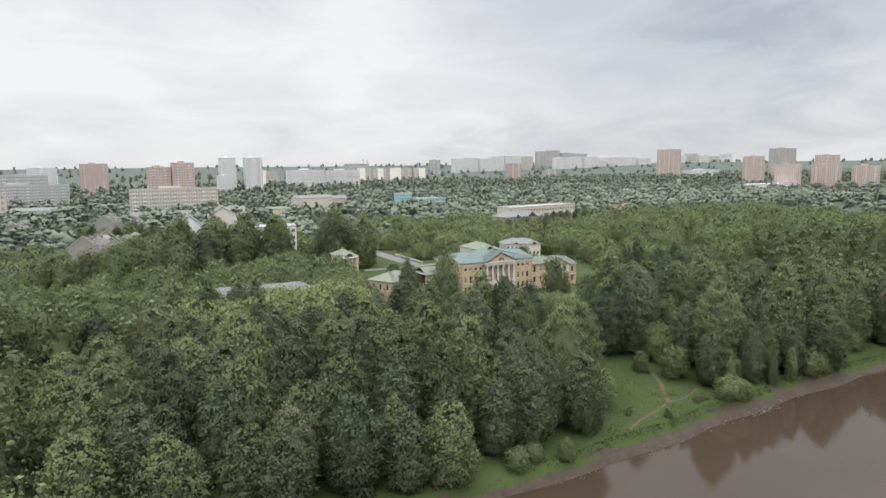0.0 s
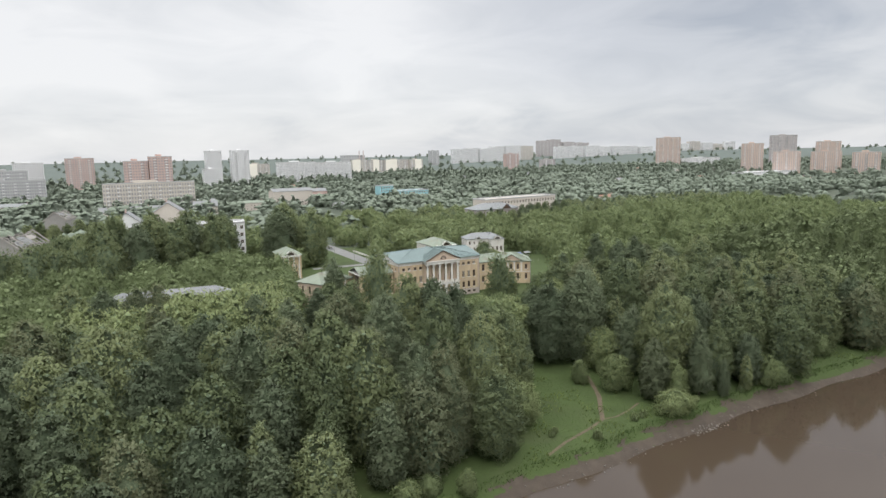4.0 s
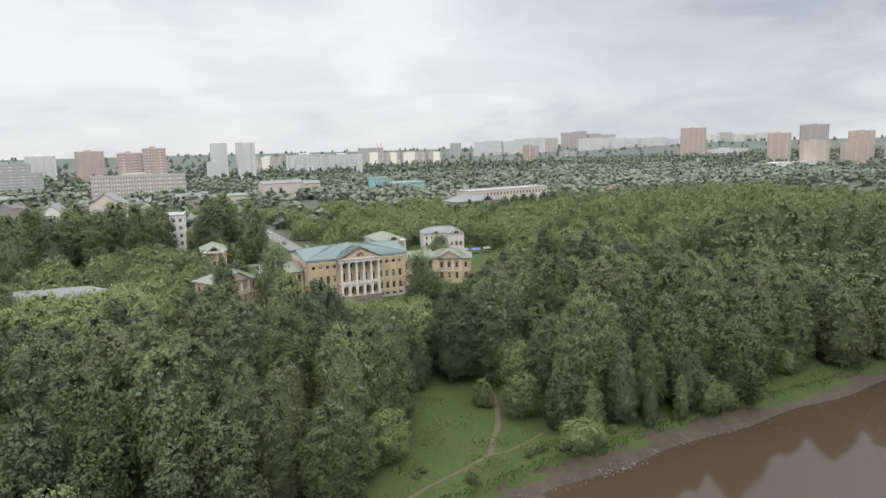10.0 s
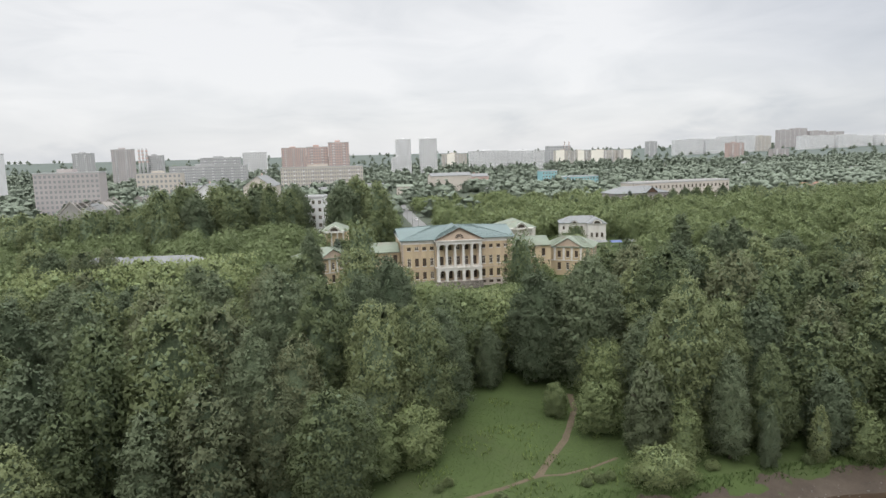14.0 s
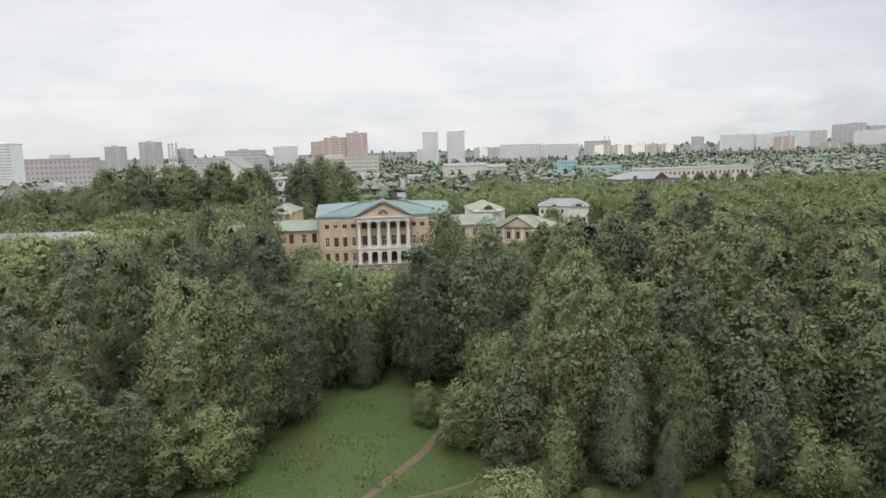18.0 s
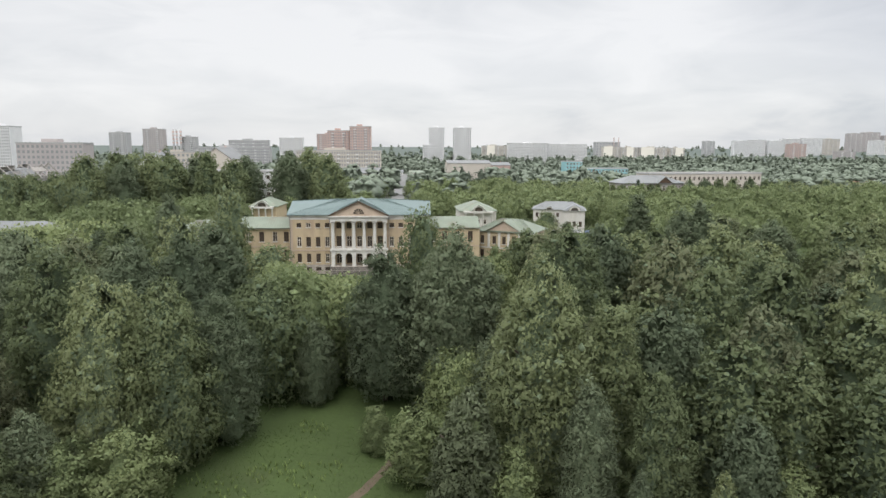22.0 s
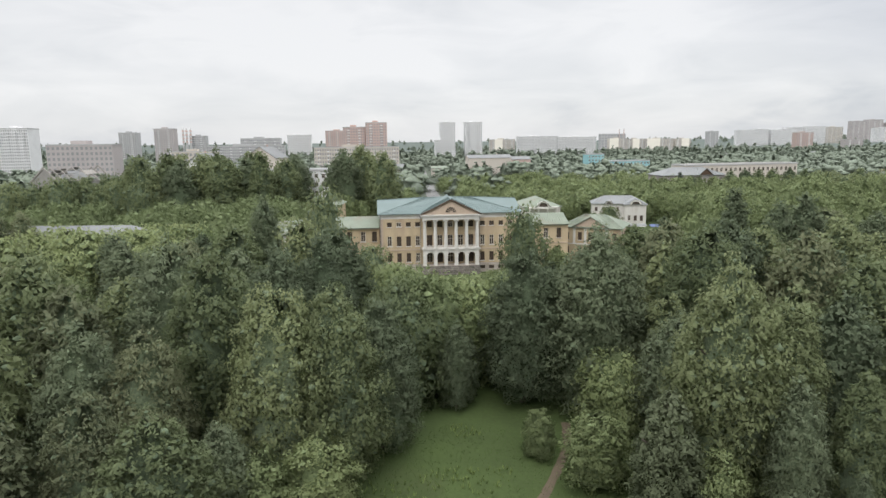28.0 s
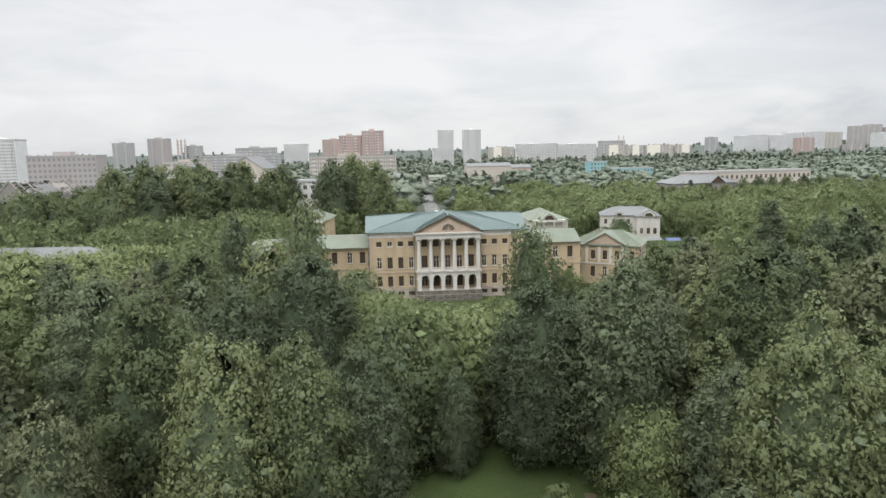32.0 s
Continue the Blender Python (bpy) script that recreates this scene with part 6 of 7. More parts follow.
def gable_house(x, y, w, d, eave, ridge, turn, walls, roofing, label, group="town houses", windows=True):
    ob = thing("gabled_house", label, "house", pose(x, y, 0, 0, 0, turn), group)
    n = max(2, int(w / 3.2))
    xs = [-w / 2 + w * (i + 0.5) / n for i in range(n)]
    b = Build().box(-w / 2, 0, -1, w / 2, d, eave)
    b.solid([(-w / 2, 0, eave), (-w / 2 + 0.3, 0, eave), (-w / 2 + 0.3, d, eave), (-w / 2, d, eave)], [(-w / 2, d / 2 - 0.1, ridge - 0.1), (-w / 2 + 0.3, d / 2 - 0.1, ridge - 0.1), (-w / 2 + 0.3, d / 2 + 0.1, ridge - 0.1), (-w / 2, d / 2 + 0.1, ridge - 0.1)])
    b.solid([(w / 2 - 0.3, 0, eave), (w / 2, 0, eave), (w / 2, d, eave), (w / 2 - 0.3, d, eave)], [(w / 2 - 0.3, d / 2 - 0.1, ridge - 0.1), (w / 2, d / 2 - 0.1, ridge - 0.1), (w / 2, d / 2 + 0.1, ridge - 0.1), (w / 2 - 0.3, d / 2 + 0.1, ridge - 0.1)])
    part("wall", b.mesh("wall", M[walls]), ob)
    r = Build()
    add_slab(r, [(-w / 2 - 0.5, -0.5, eave - 0.1), (w / 2 + 0.5, -0.5, eave - 0.1), (w / 2 + 0.5, d / 2, ridge), (-w / 2 - 0.5, d / 2, ridge)])
    add_slab(r, [(-w / 2 - 0.5, d + 0.5, eave - 0.1), (-w / 2 - 0.5, d / 2, ridge), (w / 2 + 0.5, d / 2, ridge), (w / 2 + 0.5, d + 0.5, eave - 0.1)])
    part("roof", r.mesh("roof", M[roofing]), ob)
    part("chimney", Build().box(w * 0.2, d * 0.55, ridge - 1.2, w * 0.2 + 0.7, d * 0.55 + 0.7, ridge + 0.9).mesh("chimney", M["brick_red"]), ob)
    if windows:
        fr, pn, _ = window_meshes(1.1, 1.4, 2, 1, "white_frame")
        levels = [1.7] if eave < 4.5 else [1.7, 4.8]
        for z in levels:
            for cx in xs:
                wo = part("window", fr, ob, at=pose(cx, -0.02, z))
                part("pane", pn, wo, at=pose(0, -0.03, 0))
        for z in levels:
            for cy in (d * 0.3, d * 0.7):
                for sx, rot in ((-w / 2 - 0.02, -90), (w / 2 + 0.02, 90)):
                    wo = part("window", fr, ob, at=pose(sx, cy, z, 0, 0, rot))
                    part("pane", pn, wo, at=pose(0, -0.03, 0))
    return ob


# the barn-like halls east of the park, and the brick club beyond
def low_hall(x, y, turn):
    """A pinkish hall under a broad hipped roof, with one dark-boarded cross gable on its front."""
    ob = thing("park_hall", "pinkish two-storey hall with a broad pale hipped roof", "hall", pose(x, y, 0, 0, 0, turn), group="halls")
    w, d, eave, ridge = 18.0, 18.0, 12.6, 16.6
    xs = [-16 + 3.2 * i for i in range(11)]
    rows = [(xs, 8.6, 11.0, 1.5), (xs, 3.5, 6.0, 1.5)]
    part("wall", wall_panel(-w, w, -1, eave, 0.5, holes_of(rows), M["brick_brown"]), ob)
    fill_windows(ob, rows, pale=0.7, sill=False)
    part("wall", Build().box(-w, 0.5, -1, -w + 0.5, d, eave).box(w - 0.5, 0.5, -1, w, d, eave).box(-w + 0.5, d - 0.5, -1, w - 0.5, d, eave).mesh("wall", M["brick_brown"]), ob)
    part("belt_course", Build().box(-w - 0.1, -0.15, 7.0, w + 0.1, -0.002, 7.4).mesh("belt_course", M["panel_white"]), ob)
    r = Build()
    add_slab(r, [(-w - 1, -1, eave), (w + 1, -1, eave), (w - 9, d / 2, ridge), (-w + 9, d / 2, ridge)])
    add_slab(r, [(-w - 1, d + 1, eave), (-w + 9, d / 2, ridge), (w - 9, d / 2, ridge), (w + 1, d + 1, eave)])
    add_slab(r, [(w + 1, -1, eave), (w + 1, d + 1, eave), (w - 9, d / 2, ridge)])
    add_slab(r, [(-w - 1, -1, eave), (-w + 9, d / 2, ridge), (-w - 1, d + 1, eave)])
    roof = part("roof", r.mesh("roof", M["roof_white"]), ob, "pale grey sheet-metal roof")
    part("roof_seams", seams([(-w, -0.9, eave + 0.05), (w, -0.9, eave + 0.05), (-w + 9, d / 2, ridge), (w - 9, d / 2, ridge)], M["roof_white"], 1.4), roof)
    g = Build().solid([(2.5, -0.8, eave), (10.5, -0.8, eave), (10.5, -0.3, eave), (2.5, -0.3, eave)], [(6.45, -0.8, eave + 3.4), (6.55, -0.8, eave + 3.4), (6.55, -0.3, eave + 3.4), (6.45, -0.3, eave + 3.4)])
    part("gable", g.mesh("gable", M["dark_wood"]), ob, "dark boarded gable")
    for sx in (-1, 1):
        part("gable_roof", slab([(6.5 + sx * 4.6, -1.3, eave - 0.2), (6.5, -1.3, eave + 3.7), (6.5, 7.5, eave + 3.7), (6.5 + sx * 4.6, 1.0, eave + 0.3)]).mesh("gable_roof", M["roof_white"]), roof)
    return ob


low_hall(150, 192, 4)
block(162, 240, 236, 16.0, 16, 3, 24, "panel_cream", "long pinkish three-storey hall with a flat pale roof", 8, roof_box=False, name="flat_hall", group="halls", fine=True)
gable_house(81, 500, 44, 18, 16.5, 19.5, 4, "panel_cream", "roof_grey", "pale brick club house with tall dark windows", "halls")
gable_house(112, 522, 30, 16, 14, 17, 4, "brick_red", "roof_grey", "low red brick annex with a flat roof", "halls")
gable_house(127, 432, 40, 16, 4.2, 6, 6, "panel_grey", "roof_grey", "long grey workshop with a low metal roof", "halls")
gable_house(366, 306, 34, 14, 5, 8, 12, "panel_cream", "roof_rust", "low house with a rust-red roof beyond the park", "halls")
gable_house(326, 300, 34, 12, 3.5, 6, 12, "panel_white", "roof_white", "low white store with a pale roof", "halls")
gable_house(-18, 452, 22, 16, 8, 13, -6, "panel_cream", "roof_grey", "cream house with a broad gable", "town houses")
gable_house(-80, 470, 60, 14, 6, 10, -4, "panel_grey", "roof_grey", "long grey house with a slate roof", "town houses")
gable_house(-96, 440, 14, 11, 7, 11, 86, "panel_cream", "roof_grey", "small cream house with its gable to the park", "town houses")
gable_house(-69, 172, 20, 15, 25.5, 31, 82, "panel_cream", "roof_grey", "cream two-storey house with a gable among trees", "town houses")
gable_house(-92, 143, 14, 12, 23.5, 28.6, 84, "panel_white", "roof_grey", "white house with a broad gable among dark trees", "town houses")
gable_house(-190, 620, 60, 14, 7, 10, -6, "panel_cream", "roof_white", "low pale works building with a white roof", "town houses")
gable_house(-30, 610, 90, 12, 4, 6, -4, "panel_white", "roof_white", "long low white pavilion", "town houses")
gable_house(34, 470, 28, 12, 8, 10, -4, "panel_cream", "roof_pale", "pale house with a flat metal roof", "town houses")

town_rng = np.random.default_rng(21)
WALLS = ["panel_cream", "panel_white", "brick_brown", "panel_grey", "brick_red"]
ROOFS = ["roof_grey", "roof_white", "roof_rust", "roof_pale", "roof_grey"]
for i in range(46):
    hx, hy = float(town_rng.uniform(-420, 1250)), float(town_rng.uniform(430, 1050))
    if hx < 60 and hy < 660 or abs(hx - 160) < 110 and hy < 600 or abs(hx - 8) < 25 or hx > 900 and hy < 800:
        continue
    k = int(town_rng.integers(5))
    gable_house(hx, hy, float(town_rng.uniform(9, 22)), float(town_rng.uniform(8, 11)), float(town_rng.uniform(3.2, 5.5)), float(town_rng.uniform(7, 9)), float(town_rng.uniform(-40, 40)),
                WALLS[k], ROOFS[int(town_rng.integers(5))], "small garden house with a gabled roof among trees", "garden houses", windows=False)


def ruin(x, y, turn, w=20.0, d=12.0, eave=7.0, ridge=12.0):
    """A burnt-out timber house: roofless walls with a skeleton of rafters."""
    ob = thing("ruined_house", "derelict house with a collapsed roof of bare grey rafters", "house", pose(x, y, 0, 0, 0, turn), group="ruined houses")
    rows = [([-w / 3, 0, w / 3], 1.5, 3.0, 1.2), ([-w / 3, 0, w / 3], 4.4, 6.0, 1.2)]
    part("wall", wall_panel(-w / 2, w / 2, -1, eave, 0.4, holes_of(rows), M["concrete"]), ob)
    part("wall", wall_panel(-w / 2, w / 2, -1, eave, 0.4, holes_of(rows), M["concrete"]), ob, at=pose(0, d - 0.4, 0))
    for x0 in (-w / 2, w / 2 - 0.4):
        part("wall", Build().box(x0, 0.41, -1, x0 + 0.4, d - 0.41, eave).mesh("wall", M["concrete"]), ob)
    for i in range(9):
        rx = -w / 2 + w * i / 8
        drop = (0, 0.4, 0, 1.5, 0.2, 0, 1.0, 0.3, 0)[i]
        rf = Build().beam((rx, -0.6, eave - 0.2), (rx, d / 2, ridge - drop), 0.35, 0.35)
        if i % 4 != 2:
            rf.beam((rx, d + 0.6, eave - 0.2), (rx, d / 2, ridge - drop), 0.35, 0.35)
        part("rafter", rf.mesh("rafter", M["old_timber"]), ob)
    for k in range(5):
        y0 = d * 0.08 * (k + 1)
        part("roof_batten", Build().beam((-w / 2 - 0.4, y0, eave + (ridge - eave) * y0 / (d / 2)), (w / 2 * (0.2 + 0.2 * k), y0, eave + (ridge - eave) * y0 / (d / 2)), 0.5, 0.12).mesh("roof_batten", M["old_timber"]), ob)
    # torn patches of slate still lie on both slopes
    patch_rng = np.random.default_rng(int(abs(x) * 7 + y))
    for side in (0, 1):
        for k in range(9):
            u0, v0 = float(patch_rng.uniform(-0.48, 0.3)), float(patch_rng.uniform(0.05, 0.6))
            u1, v1 = u0 + float(patch_rng.uniform(0.1, 0.26)), min(0.95, v0 + float(patch_rng.uniform(0.15, 0.4)))
            pts = [(w * u, (d / 2 * v) if side == 0 else d - d / 2 * v, eave + (ridge - eave) * v + 0.25) for u, v in ((u0, v0), (u1, v0 + 0.04), (u1 - 0.02, v1), (u0 + 0.03, v1))]
            part("slate_patch", slab(pts, 0.06).mesh("slate_patch", M["roof_grey"] if k % 3 else M["old_timber"]), ob)
    for gx in (-w / 2, w / 2):
        part("verge_board", Build().beam((gx, -0.8, eave - 0.2), (gx, d / 2, ridge + 0.2), 0.3, 0.5).beam((gx, d + 0.8, eave - 0.2), (gx, d / 2, ridge + 0.2), 0.3, 0.5).mesh("verge_board", M["old_timber"]), ob)
    gable = Build().solid([(-w / 2 + 0.1, 0.3, eave), (-w / 2 + 0.4, 0.3, eave), (-w / 2 + 0.4, d - 0.3, eave), (-w / 2 + 0.1, d - 0.3, eave)], [(-w / 2 + 0.1, d / 2 - 0.1, ridge - 0.4), (-w / 2 + 0.4, d / 2 - 0.1, ridge - 0.4), (-w / 2 + 0.4, d / 2 + 0.1, ridge - 0.4), (-w / 2 + 0.1, d / 2 + 0.1, ridge - 0.4)])
    part("gable", gable.mesh("gable", M["concrete"]), ob)
    return ob


ruin(-136, 112, 68, 26, 13, 18.5, 24.0)
ruin(-127, 278, 74, 20, 12, 16.5, 21.8)
ruin(-186, 366, 74, 20, 12, 8.0, 13.0)

# ---- woods beyond the park ----
FAR = {}
for k, (kind, (height, stem, radius, shape, leaf, droop, label)) in enumerate(KINDS.items()):
    FAR[kind] = [crown_arrays(np.random.default_rng(900 + 10 * k + v), height, height * 0.02, radius * 1.1, 12, 66, 0.78, 3, 5, shape, droop, 0.4, 0, 0.85) for v in range(4)]


def far_wood(name, label, leaf, count, x0, x1, y0, y1, kinds, low, high, gap, keep=None):
    global SPECIES
    saved = {k: SPECIES[k] for k in SPECIES}
    for k in SPECIES:
        SPECIES[k] = [(s[0], s[1], s[2], FAR[k][i], s[4]) for i, s in enumerate(saved[k])]
    ob = grove(name, label, leaf, count, x0, x1, y0, y1, kinds, low, high, gap, keep, "core_far_haze", 1.3)
    SPECIES.update(saved)
    return ob


grove("grove", "overgrown light green grove west of the manor", "leaf_light", 250, -330, -46, -14, 104, ["fruit_tree", "willow", "young_maple"], 9.0, 13.0, 6.6, keep=lambda x, y: y > 22 or x < -122 or x > -66)
grove("grove", "light green thicket before the long shed", "leaf_light", 80, -122, -62, -22, 1, ["fruit_tree", "willow"], 11.0, 12.8, 5.0)
grove("grove", "light green grove of young trees east of the manor", "leaf_light", 340, 60, 430, -12, 190, ["fruit_tree", "willow", "young_maple"], 10.0, 14.0, 6.6)
grove("wood", "dark green park wood along the upper slope", "leaf_mid", 70, -330, -152, -112, -12, ["linden", "maple"], 15, 24, 10)
grove("wood", "dark green park wood along the river", "leaf_mid", 90, 118, 360, -88, -8, ["linden", "maple"], 16, 23, 9.5)
grove("avenue_trees", "bright green trees beside the long avenue", "leaf_light", 210, -70, 150, 88, 300, ["fruit_tree", "young_maple", "willow"], 8, 12, 6.4)
grove("grove", "mixed green trees round the derelict houses", "leaf_mid", 170, -340, -56, 104, 205, ["maple", "fruit_tree", "linden"], 10, 15, 8.6, core="crown_core")
grove("grove", "mixed green trees round the halls", "leaf_mid", 190, 84, 430, 186, 266, ["maple", "fruit_tree", "birch"], 8, 12, 8.6, core="crown_core")
far_wood("far_wood", "mixed green trees beyond the park", "leaf_park_haze", 430, -600, 60, 196, 430, ["maple", "linden", "fruit_tree", "birch"], 9, 15, 10)
far_wood("far_wood", "mixed green trees beyond the halls", "leaf_park_haze", 700, 100, 820, 258, 480, ["maple", "fruit_tree", "birch"], 8, 13, 11)
far_wood("far_wood", "mixed green trees between the town houses", "leaf_far_haze", 1300, -700, 900, 430, 860, ["maple", "linden", "fruit_tree"], 8, 14, 12)
far_wood("far_wood", "hazy green trees and gardens before the town", "leaf_far_haze", 900, 300, 1700, 20, 900, ["maple", "fruit_tree", "linden"], 7, 13, 17)
far_wood("far_wood", "dark trees at the foot of the apartment blocks", "leaf_far_haze", 1500, -900, 2300, 760, 1500, ["linden", "maple"], 13, 21, 17)
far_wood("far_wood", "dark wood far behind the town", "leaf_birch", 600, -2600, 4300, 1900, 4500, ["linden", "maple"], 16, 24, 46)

# ---- roads, paths and small things ----
def ribbon(name, label, points, width, mat, lift=0.06, category="path", kind="structure", ragged=0.25):
    """A strip laid on the ground along a line."""
    fine = []
    for (ax, ay), (bx, by) in zip(points, points[1:]):
        n = max(2, int(math.hypot(bx - ax, by - ay) / 1.5))
        fine += [(ax + (bx - ax) * i / n, ay + (by - ay) * i / n) for i in range(n)]
    fine.append(points[-1])
    verts = []
    for i, (x, y) in enumerate(fine):
        a, b = fine[max(0, i - 1)], fine[min(len(fine) - 1, i + 1)]
        d = Vector((b[0] - a[0], b[1] - a[1], 0)).normalized()
        s = Vector((-d.y, d.x, 0))
        w = width / 2 * (1 + ragged * noise.noise(Vector((x * 0.4, y * 0.4, 3.0))))
        for k in (-1, -0.4, 0.4, 1):
            px, py = x + s.x * w * k, y + s.y * w * k
            verts.append((px, py, land(px, py) + lift - (0.05 if abs(k) == 1 else 0)))
    faces = [(4 * i + j, 4 * i + 4 + j, 4 * i + 5 + j, 4 * i + 1 + j) for i in range(len(fine) - 1) for j in range(3)]
    return tagged(new(name, mesh_of(name, verts, faces, mat, smooth=True)), label, category, kind=kind)


ribbon("footpath", "trodden earth path across the meadow", [(12.5, -64), (11, -71), (8, -77), (5, -82.5), (0.2, -88.6), (-3.3, -93.3)], 1.25, M["dirt"])
ribbon("footpath", "narrow trodden path towards the river", [(-3.3, -93.3), (-10.1, -96), (-19.4, -98.8), (-27, -102)], 0.8, M["dirt"])
ribbon("footpath", "faint side path along the bank shrubs", [(-3.3, -93.3), (1, -93.6), (6.3, -92.3), (12, -90)], 0.55, M["dirt"])
ribbon("road", "straight grey asphalt avenue leading away from the manor", [(8, 92), (8.4, 160), (9, 238), (12, 420), (17, 640)], 8.0, M["asphalt"], 0.08, "road", ragged=0.0)
ribbon("road", "asphalt forecourt drive behind the manor", [(-22, 90), (0, 88), (22, 90)], 5.0, M["asphalt"], 0.07, "road", ragged=0.0)
kerbs = thing("kerb_fence", "low white concrete fence beside the drive", "fence")
for i in range(14):
    part("fence_panel", Build().box(0, -0.08, 0.1, 2.3, 0.08, 0.9).box(2.3, -0.12, 0, 2.5, 0.12, 1.1).mesh("fence_panel", M["plaster_white"]), kerbs, at=pose(14.2, 96 + 2.6 * i, 0, 0, 0, 90))


# ---- market stalls beside the pavilion, parked cars, poles ----
def stall(x, y, turn, w, d, cover, label):
    ob = thing("market_stall", label, "stall", pose(x, y, 0, 0, 0, turn), group="market stalls")
    c = Build()
    c.solid([(-w / 2, -d / 2, 2.1), (w / 2, -d / 2, 2.1), (w / 2, d / 2, 2.3), (-w / 2, d / 2, 2.3)],
            [(-w / 2 + 0.1, -0.05, 2.85), (w / 2 - 0.1, -0.05, 2.85), (w / 2 - 0.1, 0.05, 2.85), (-w / 2 + 0.1, 0.05, 2.85)])
    part("canopy", c.mesh("canopy", M[cover]), ob)
    for sx in (-1, 1):
        for sy in (-1, 1):
            part("pole", Build().tube(sx * (w / 2 - 0.15), sy * (d / 2 - 0.15), [(-0.1, 0.05), (2.2, 0.05)], 6).mesh("pole", M["iron"]), ob)
    part("counter", Build().box(-w / 2 + 0.4, -0.4, 0.82, w / 2 - 0.4, 0.5, 0.9).box(-w / 2 + 0.5, -0.3, 0, -w / 2 + 0.6, 0.4, 0.82).box(w / 2 - 0.6, -0.3, 0, w / 2 - 0.5, 0.4, 0.82).mesh("counter", M["old_timber"]), ob)


stall(65, 66, 5, 4.0, 3.0, "tent_white", "small white tent on the grass by the pavilion")
stall(70.5, 64, 8, 7.0, 3.2, "roof_grey", "long grey awning over a market table")
stall(77, 62, -6, 4.5, 3.4, "tarp_blue", "blue tarpaulin awning on thin poles")
stall(83, 62, -4, 3.6, 3.0, "roof_grey", "pale grey market tent on the grass")
wire = thing("wire_fence", "low wire fence round the grass plot", "fence")
for i in range(9):
    part("post", Build().tube(58 + 2.6 * i, 48 - 0.25 * i, [(-0.3, 0.06), (1.5, 0.05)], 6).mesh("post", M["concrete"]), wire)
for z in (0.5, 0.95, 1.4):
    part("wire", Build().beam((58, 48, z), (78.8, 46, z), 0.025).mesh("wire", M["iron"]), wire)


def vehicle(x, y, turn, paint, van, label):
    """A parked car or delivery van with its body, cabin glass, lamps and wheels."""
    ob = thing("delivery_van" if van else "car", label, "vehicle", pose(x, y, land(x, y), 0, 0, turn), group="parked vehicles")
    long, high, w = (5.6, 2.5, 1.0) if van else (4.3, 0.92, 0.86)
    b = Build()
    if van:
        prof = [(-2.8, 0.35), (2.75, 0.35), (2.8, 0.95), (2.1, 1.25), (1.55, 2.2), (1.2, 2.45), (-2.7, 2.5), (-2.8, 2.3)]
        cab = [(1.62, 1.3), (2.02, 1.3), (1.56, 2.08), (1.1, 2.08), (0.95, 1.3)]
    else:
        prof = [(-2.15, 0.3), (2.1, 0.3), (2.15, 0.65), (1.1, 0.88), (-2.0, 0.92), (-2.18, 0.7)]
        cab = [(-1.85, 0.9), (1.0, 0.87), (0.35, 1.4), (-1.1, 1.44)]
    b.solid([(px, -w, pz) for px, pz in prof], [(px, w, pz) for px, pz in prof])
    part("body", b.mesh("body", M[paint]), ob)
    cg = Build().solid([(px, -w * (1.01 if van else 0.88), pz) for px, pz in cab], [(px, w * (1.01 if van else 0.88), pz) for px, pz in cab])
    part("side_window", cg.mesh("side_window", M["pane"]), ob)
    if not van:
        part("roof", Build().box(-1.05, -0.72, 1.42, 0.3, 0.72, 1.47).mesh("roof", M[paint]), ob)
    else:
        part("windscreen", slab([(2.08, -0.85, 1.32), (2.08, 0.85, 1.32), (1.6, 0.8, 2.16), (1.6, -0.8, 2.16)]).mesh("windscreen", M["pane"]), ob)
    for sx in (-long * 0.31, long * 0.31):
        for sy in (-1, 1):
            wh = part("wheel", Build().tube(0, 0, [(-0.1, 0.33), (0.1, 0.33)], 14).mesh("wheel", M["tyre"]), ob, at=pose(sx, sy * (w - 0.06), 0.33, 90, 0, 0))
            part("rim", Build().tube(0, 0, [(-0.11, 0.19), (0.11, 0.19)], 10).mesh("rim", M["roof_grey"]), wh)
    for sy in (-0.65, 0.65):
        part("headlight", Build().box(long * 0.49, sy - 0.16, 0.6, long * 0.505, sy + 0.16, 0.78).mesh("headlight", M["far_pane"]), ob)


vehicle(128, 392, 25, "car_white", True, "white delivery van parked by the workshop")
for x, y, turn, paint, label in ((117, 386, 80, "car_white", "white car parked beyond the park"), (113, 382, 80, "car_dark", "dark car parked beyond the park"), (92, 350, 60, "car_white", "white car on a yard among trees"),
                                 (108, 389, 75, "car_dark", "dark car parked by the workshop"), (9.8, 205, 91, "car_white", "white car on the long avenue"), (6.8, 150, -90, "car_dark", "dark car standing on the long avenue")):
    vehicle(x, y, turn, paint, False, label)

def lamp_post(x, y, turn):
    ob = thing("street_lamp", "grey concrete street lamp beside the avenue", "lamp", pose(x, y, land(x, y), 0, 0, turn), group="avenue lamps")
    part("post", Build().tube(0, 0, [(-0.3, 0.14), (8.6, 0.08)], 8).mesh("post", M["concrete"]), ob)
    part("arm", Build().beam((0, 0, 8.5), (1.6, 0, 9.0), 0.08).mesh("arm", M["iron"]), ob)
    part("lamp_head", Build().box(1.4, -0.14, 8.95, 2.1, 0.14, 9.1).mesh("lamp_head", M["roof_grey"]), ob)


for i in range(4):
    lamp_post(3.0 + 0.2 * i, 100 + 32 * i, 0)

# ---- meadow and bank ----
bank_rng = np.random.default_rng(55)


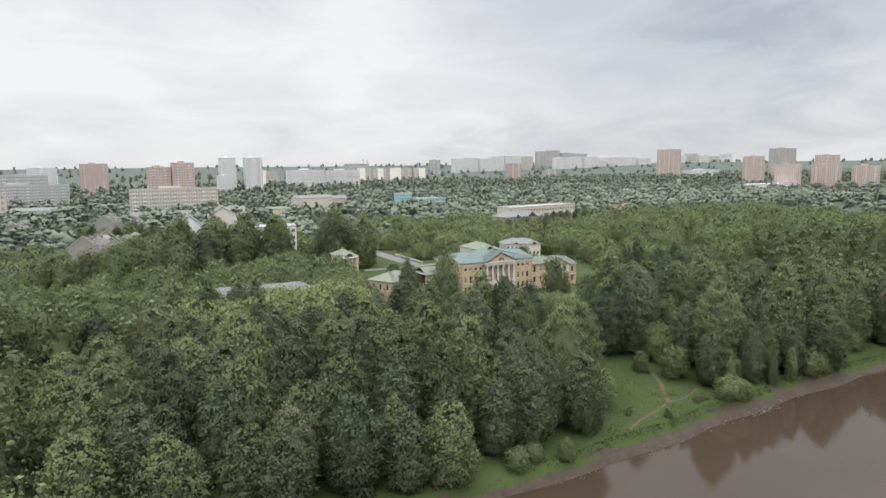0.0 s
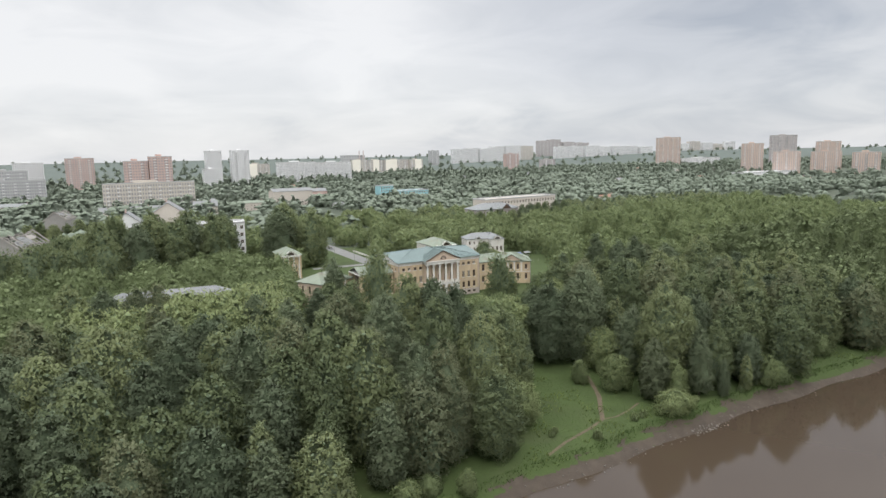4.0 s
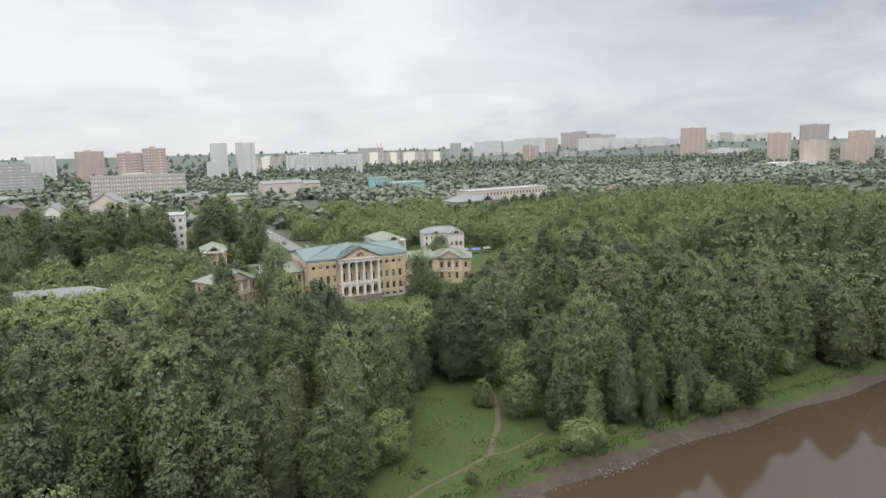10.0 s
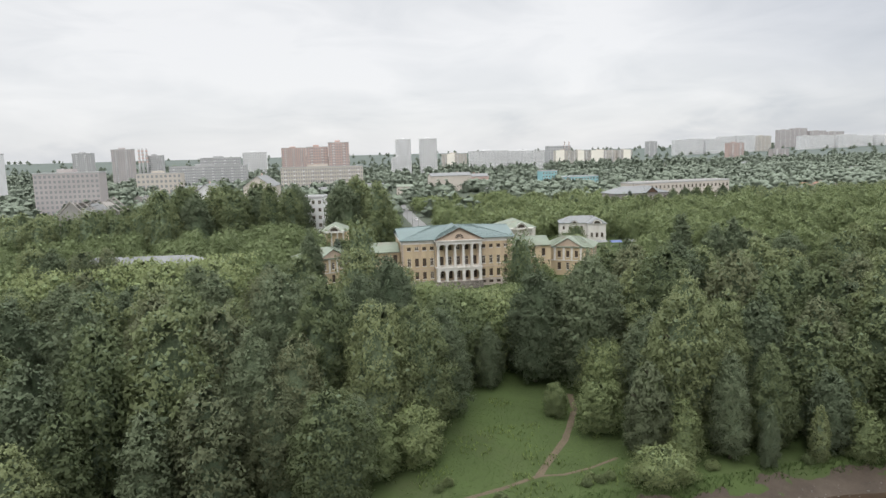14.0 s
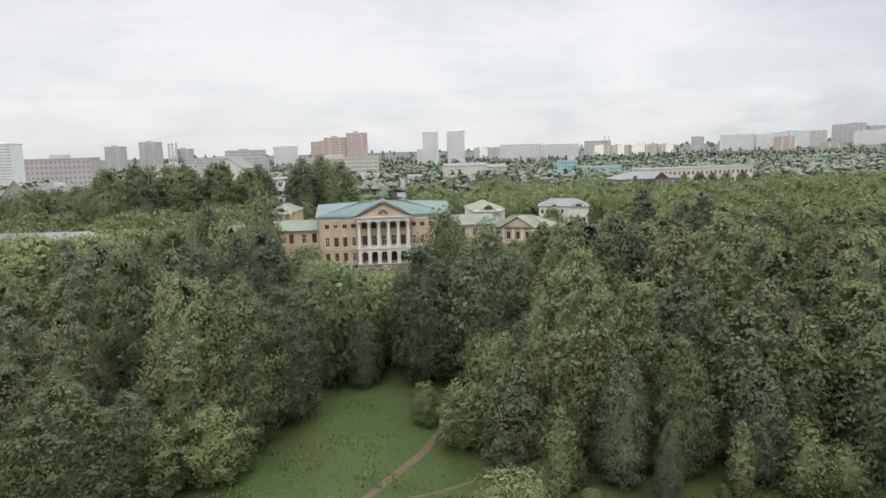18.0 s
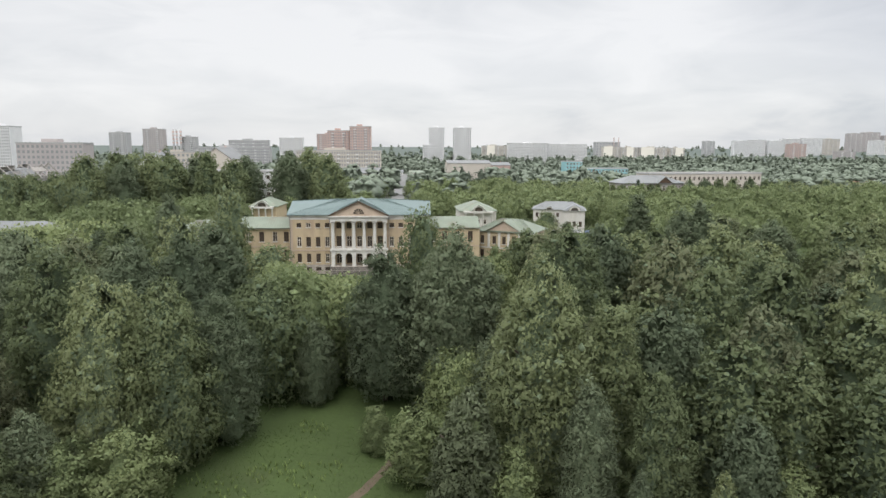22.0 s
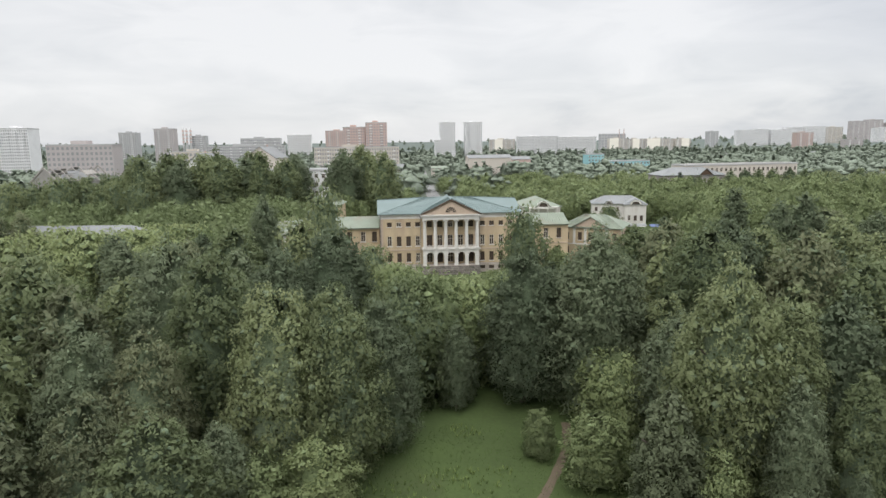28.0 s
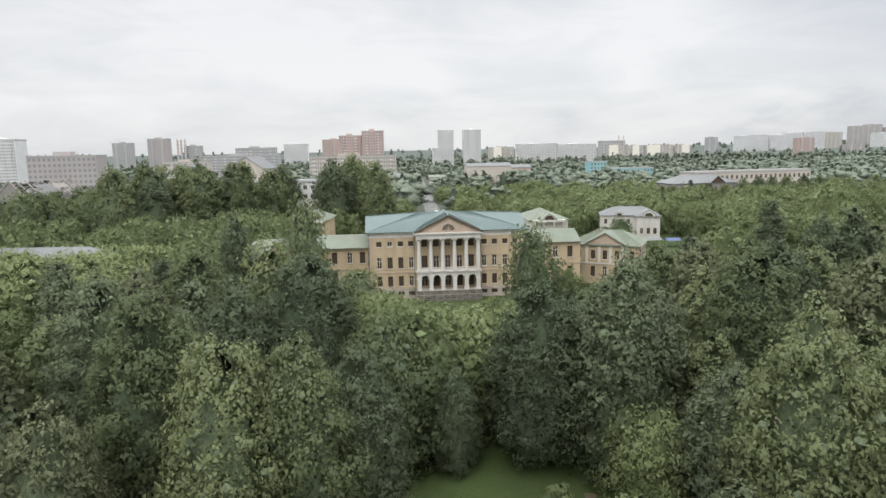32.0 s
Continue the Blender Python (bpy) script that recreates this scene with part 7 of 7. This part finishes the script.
def pebble(rng, r):
    """Vertices and faces of one broken lump of stone."""
    s = rng.uniform(0.55, 1.3, 3) * r
    corners = [(sx, sy, sz) for sz in (-1, 1) for sy in (-1, 1) for sx in (-1, 1)]
    v = [tuple(np.array(c) * s * rng.uniform(0.6, 1.05, 3)) for c in corners]
    a = rng.uniform(0, 6.28)
    v = [(x * math.cos(a) - y * math.sin(a), x * math.sin(a) + y * math.cos(a), z) for x, y, z in v]
    return v, [(0, 2, 3, 1), (4, 5, 7, 6), (0, 1, 5, 4), (1, 3, 7, 5), (3, 2, 6, 7), (2, 0, 4, 6)]


def rubble(count, spread, low, high):
    verts, faces = [], []
    for _ in range(count):
        x, off = spread(bank_rng)
        y = river_edge(x) + off
        v, f = pebble(bank_rng, float(bank_rng.uniform(low, high)))
        z = max(land(x, y) + 0.1, -17.05)
        faces += [tuple(i + len(verts) for i in q) for q in f]
        verts += [(x + a, y + b, z + c) for a, b, c in v]
    return mesh_of("rubble", verts, faces, M["stone"])


tagged(new("rubble", rubble(220, lambda r: (float(r.uniform(-60, 130)), float(r.normal(0.6, 1.0))), 0.05, 0.2)), "small broken stones along the water line", "stones", kind="stuff")
tagged(new("rubble", rubble(64, lambda r: (float(r.normal(21, 3.0)), float(r.normal(0.0, 0.7))), 0.07, 0.22)), "heap of pale rubble and broken concrete at the water", "stones", kind="stuff")
for _ in range(9):
    x = float(bank_rng.choice([20, 24, 30, 34, 37])) + float(bank_rng.normal(0, 2.2))
    y = river_edge(x) + float(bank_rng.normal(0.2, 0.7))
    v, f = pebble(bank_rng, float(bank_rng.uniform(0.18, 0.34)))
    b = tagged(new("boulder", mesh_of("boulder", v, f, M["stone"])), "pale broken concrete lump on the muddy bank", "stone", "bank rubble")
    b.matrix_basis = pose(x, y, max(land(x, y) + 0.12, -16.95))


def tuft_field(name, label, count, low, high, mat, zone):
    """Grass blades standing in tufts over the meadow."""
    vs, made = [], 0
    while made < count:
        x, y = float(bank_rng.uniform(-60, 120)), float(bank_rng.uniform(-114, -8))
        if not zone(x, y):
            continue
        made += 1
        z, h = land(x, y), float(bank_rng.uniform(low, high))
        for _ in range(4):
            a = float(bank_rng.uniform(0, 6.28))
            dx, dy, r = math.cos(a), math.sin(a), h * 0.55
            w = h * 0.16
            vs += [(x - dy * w, y + dx * w, z - 0.02), (x + dy * w, y - dx * w, z - 0.02), (x + dx * r, y + dy * r, z + h)]
    arr = np.array(vs)
    f = np.arange(len(arr)).reshape(-1, 3)
    tagged(new(name, mesh_from_arrays(name, arr, f, np.zeros(len(f), int), [M[mat]])), label, "grass", kind="stuff")


def on_meadow(x, y):
    return inside(x, y, MEADOW) and y > river_edge(x) + 4.3 and abs(math.hypot(x + 3.5, y + 93.5)) > 0.8


tuft_field("grass_tufts", "tufts of meadow grass", 9000, 0.08, 0.24, "blade", on_meadow)
tuft_field("meadow_weeds", "pale taller weeds in the meadow", 700, 0.35, 0.75, "weed", lambda x, y: on_meadow(x, y) and noise.noise(Vector((x * 0.12, y * 0.12, 9))) > 0.15)
tuft_field("bank_grass", "long grass hanging over the bank", 2200, 0.25, 0.6, "blade", lambda x, y: river_edge(x) + 3.9 < y < river_edge(x) + 6.2)
for x, y, h in ((-11.5, -101.0, 2.4), (4.6, -96.1, 1.5), (6.2, -96.8, 1.3), (3.5, -97.4, 1.2), (8.0, -96.0, 1.4), (-18.7, -93.6, 1.5), (-20.5, -95, 1.2), (26, -96.4, 1.8), (43, -97.5, 1.6), (51, -96.4, 1.8)):
    plant("young_maple", x, y, height=h, wide=0.9, group="meadow saplings")
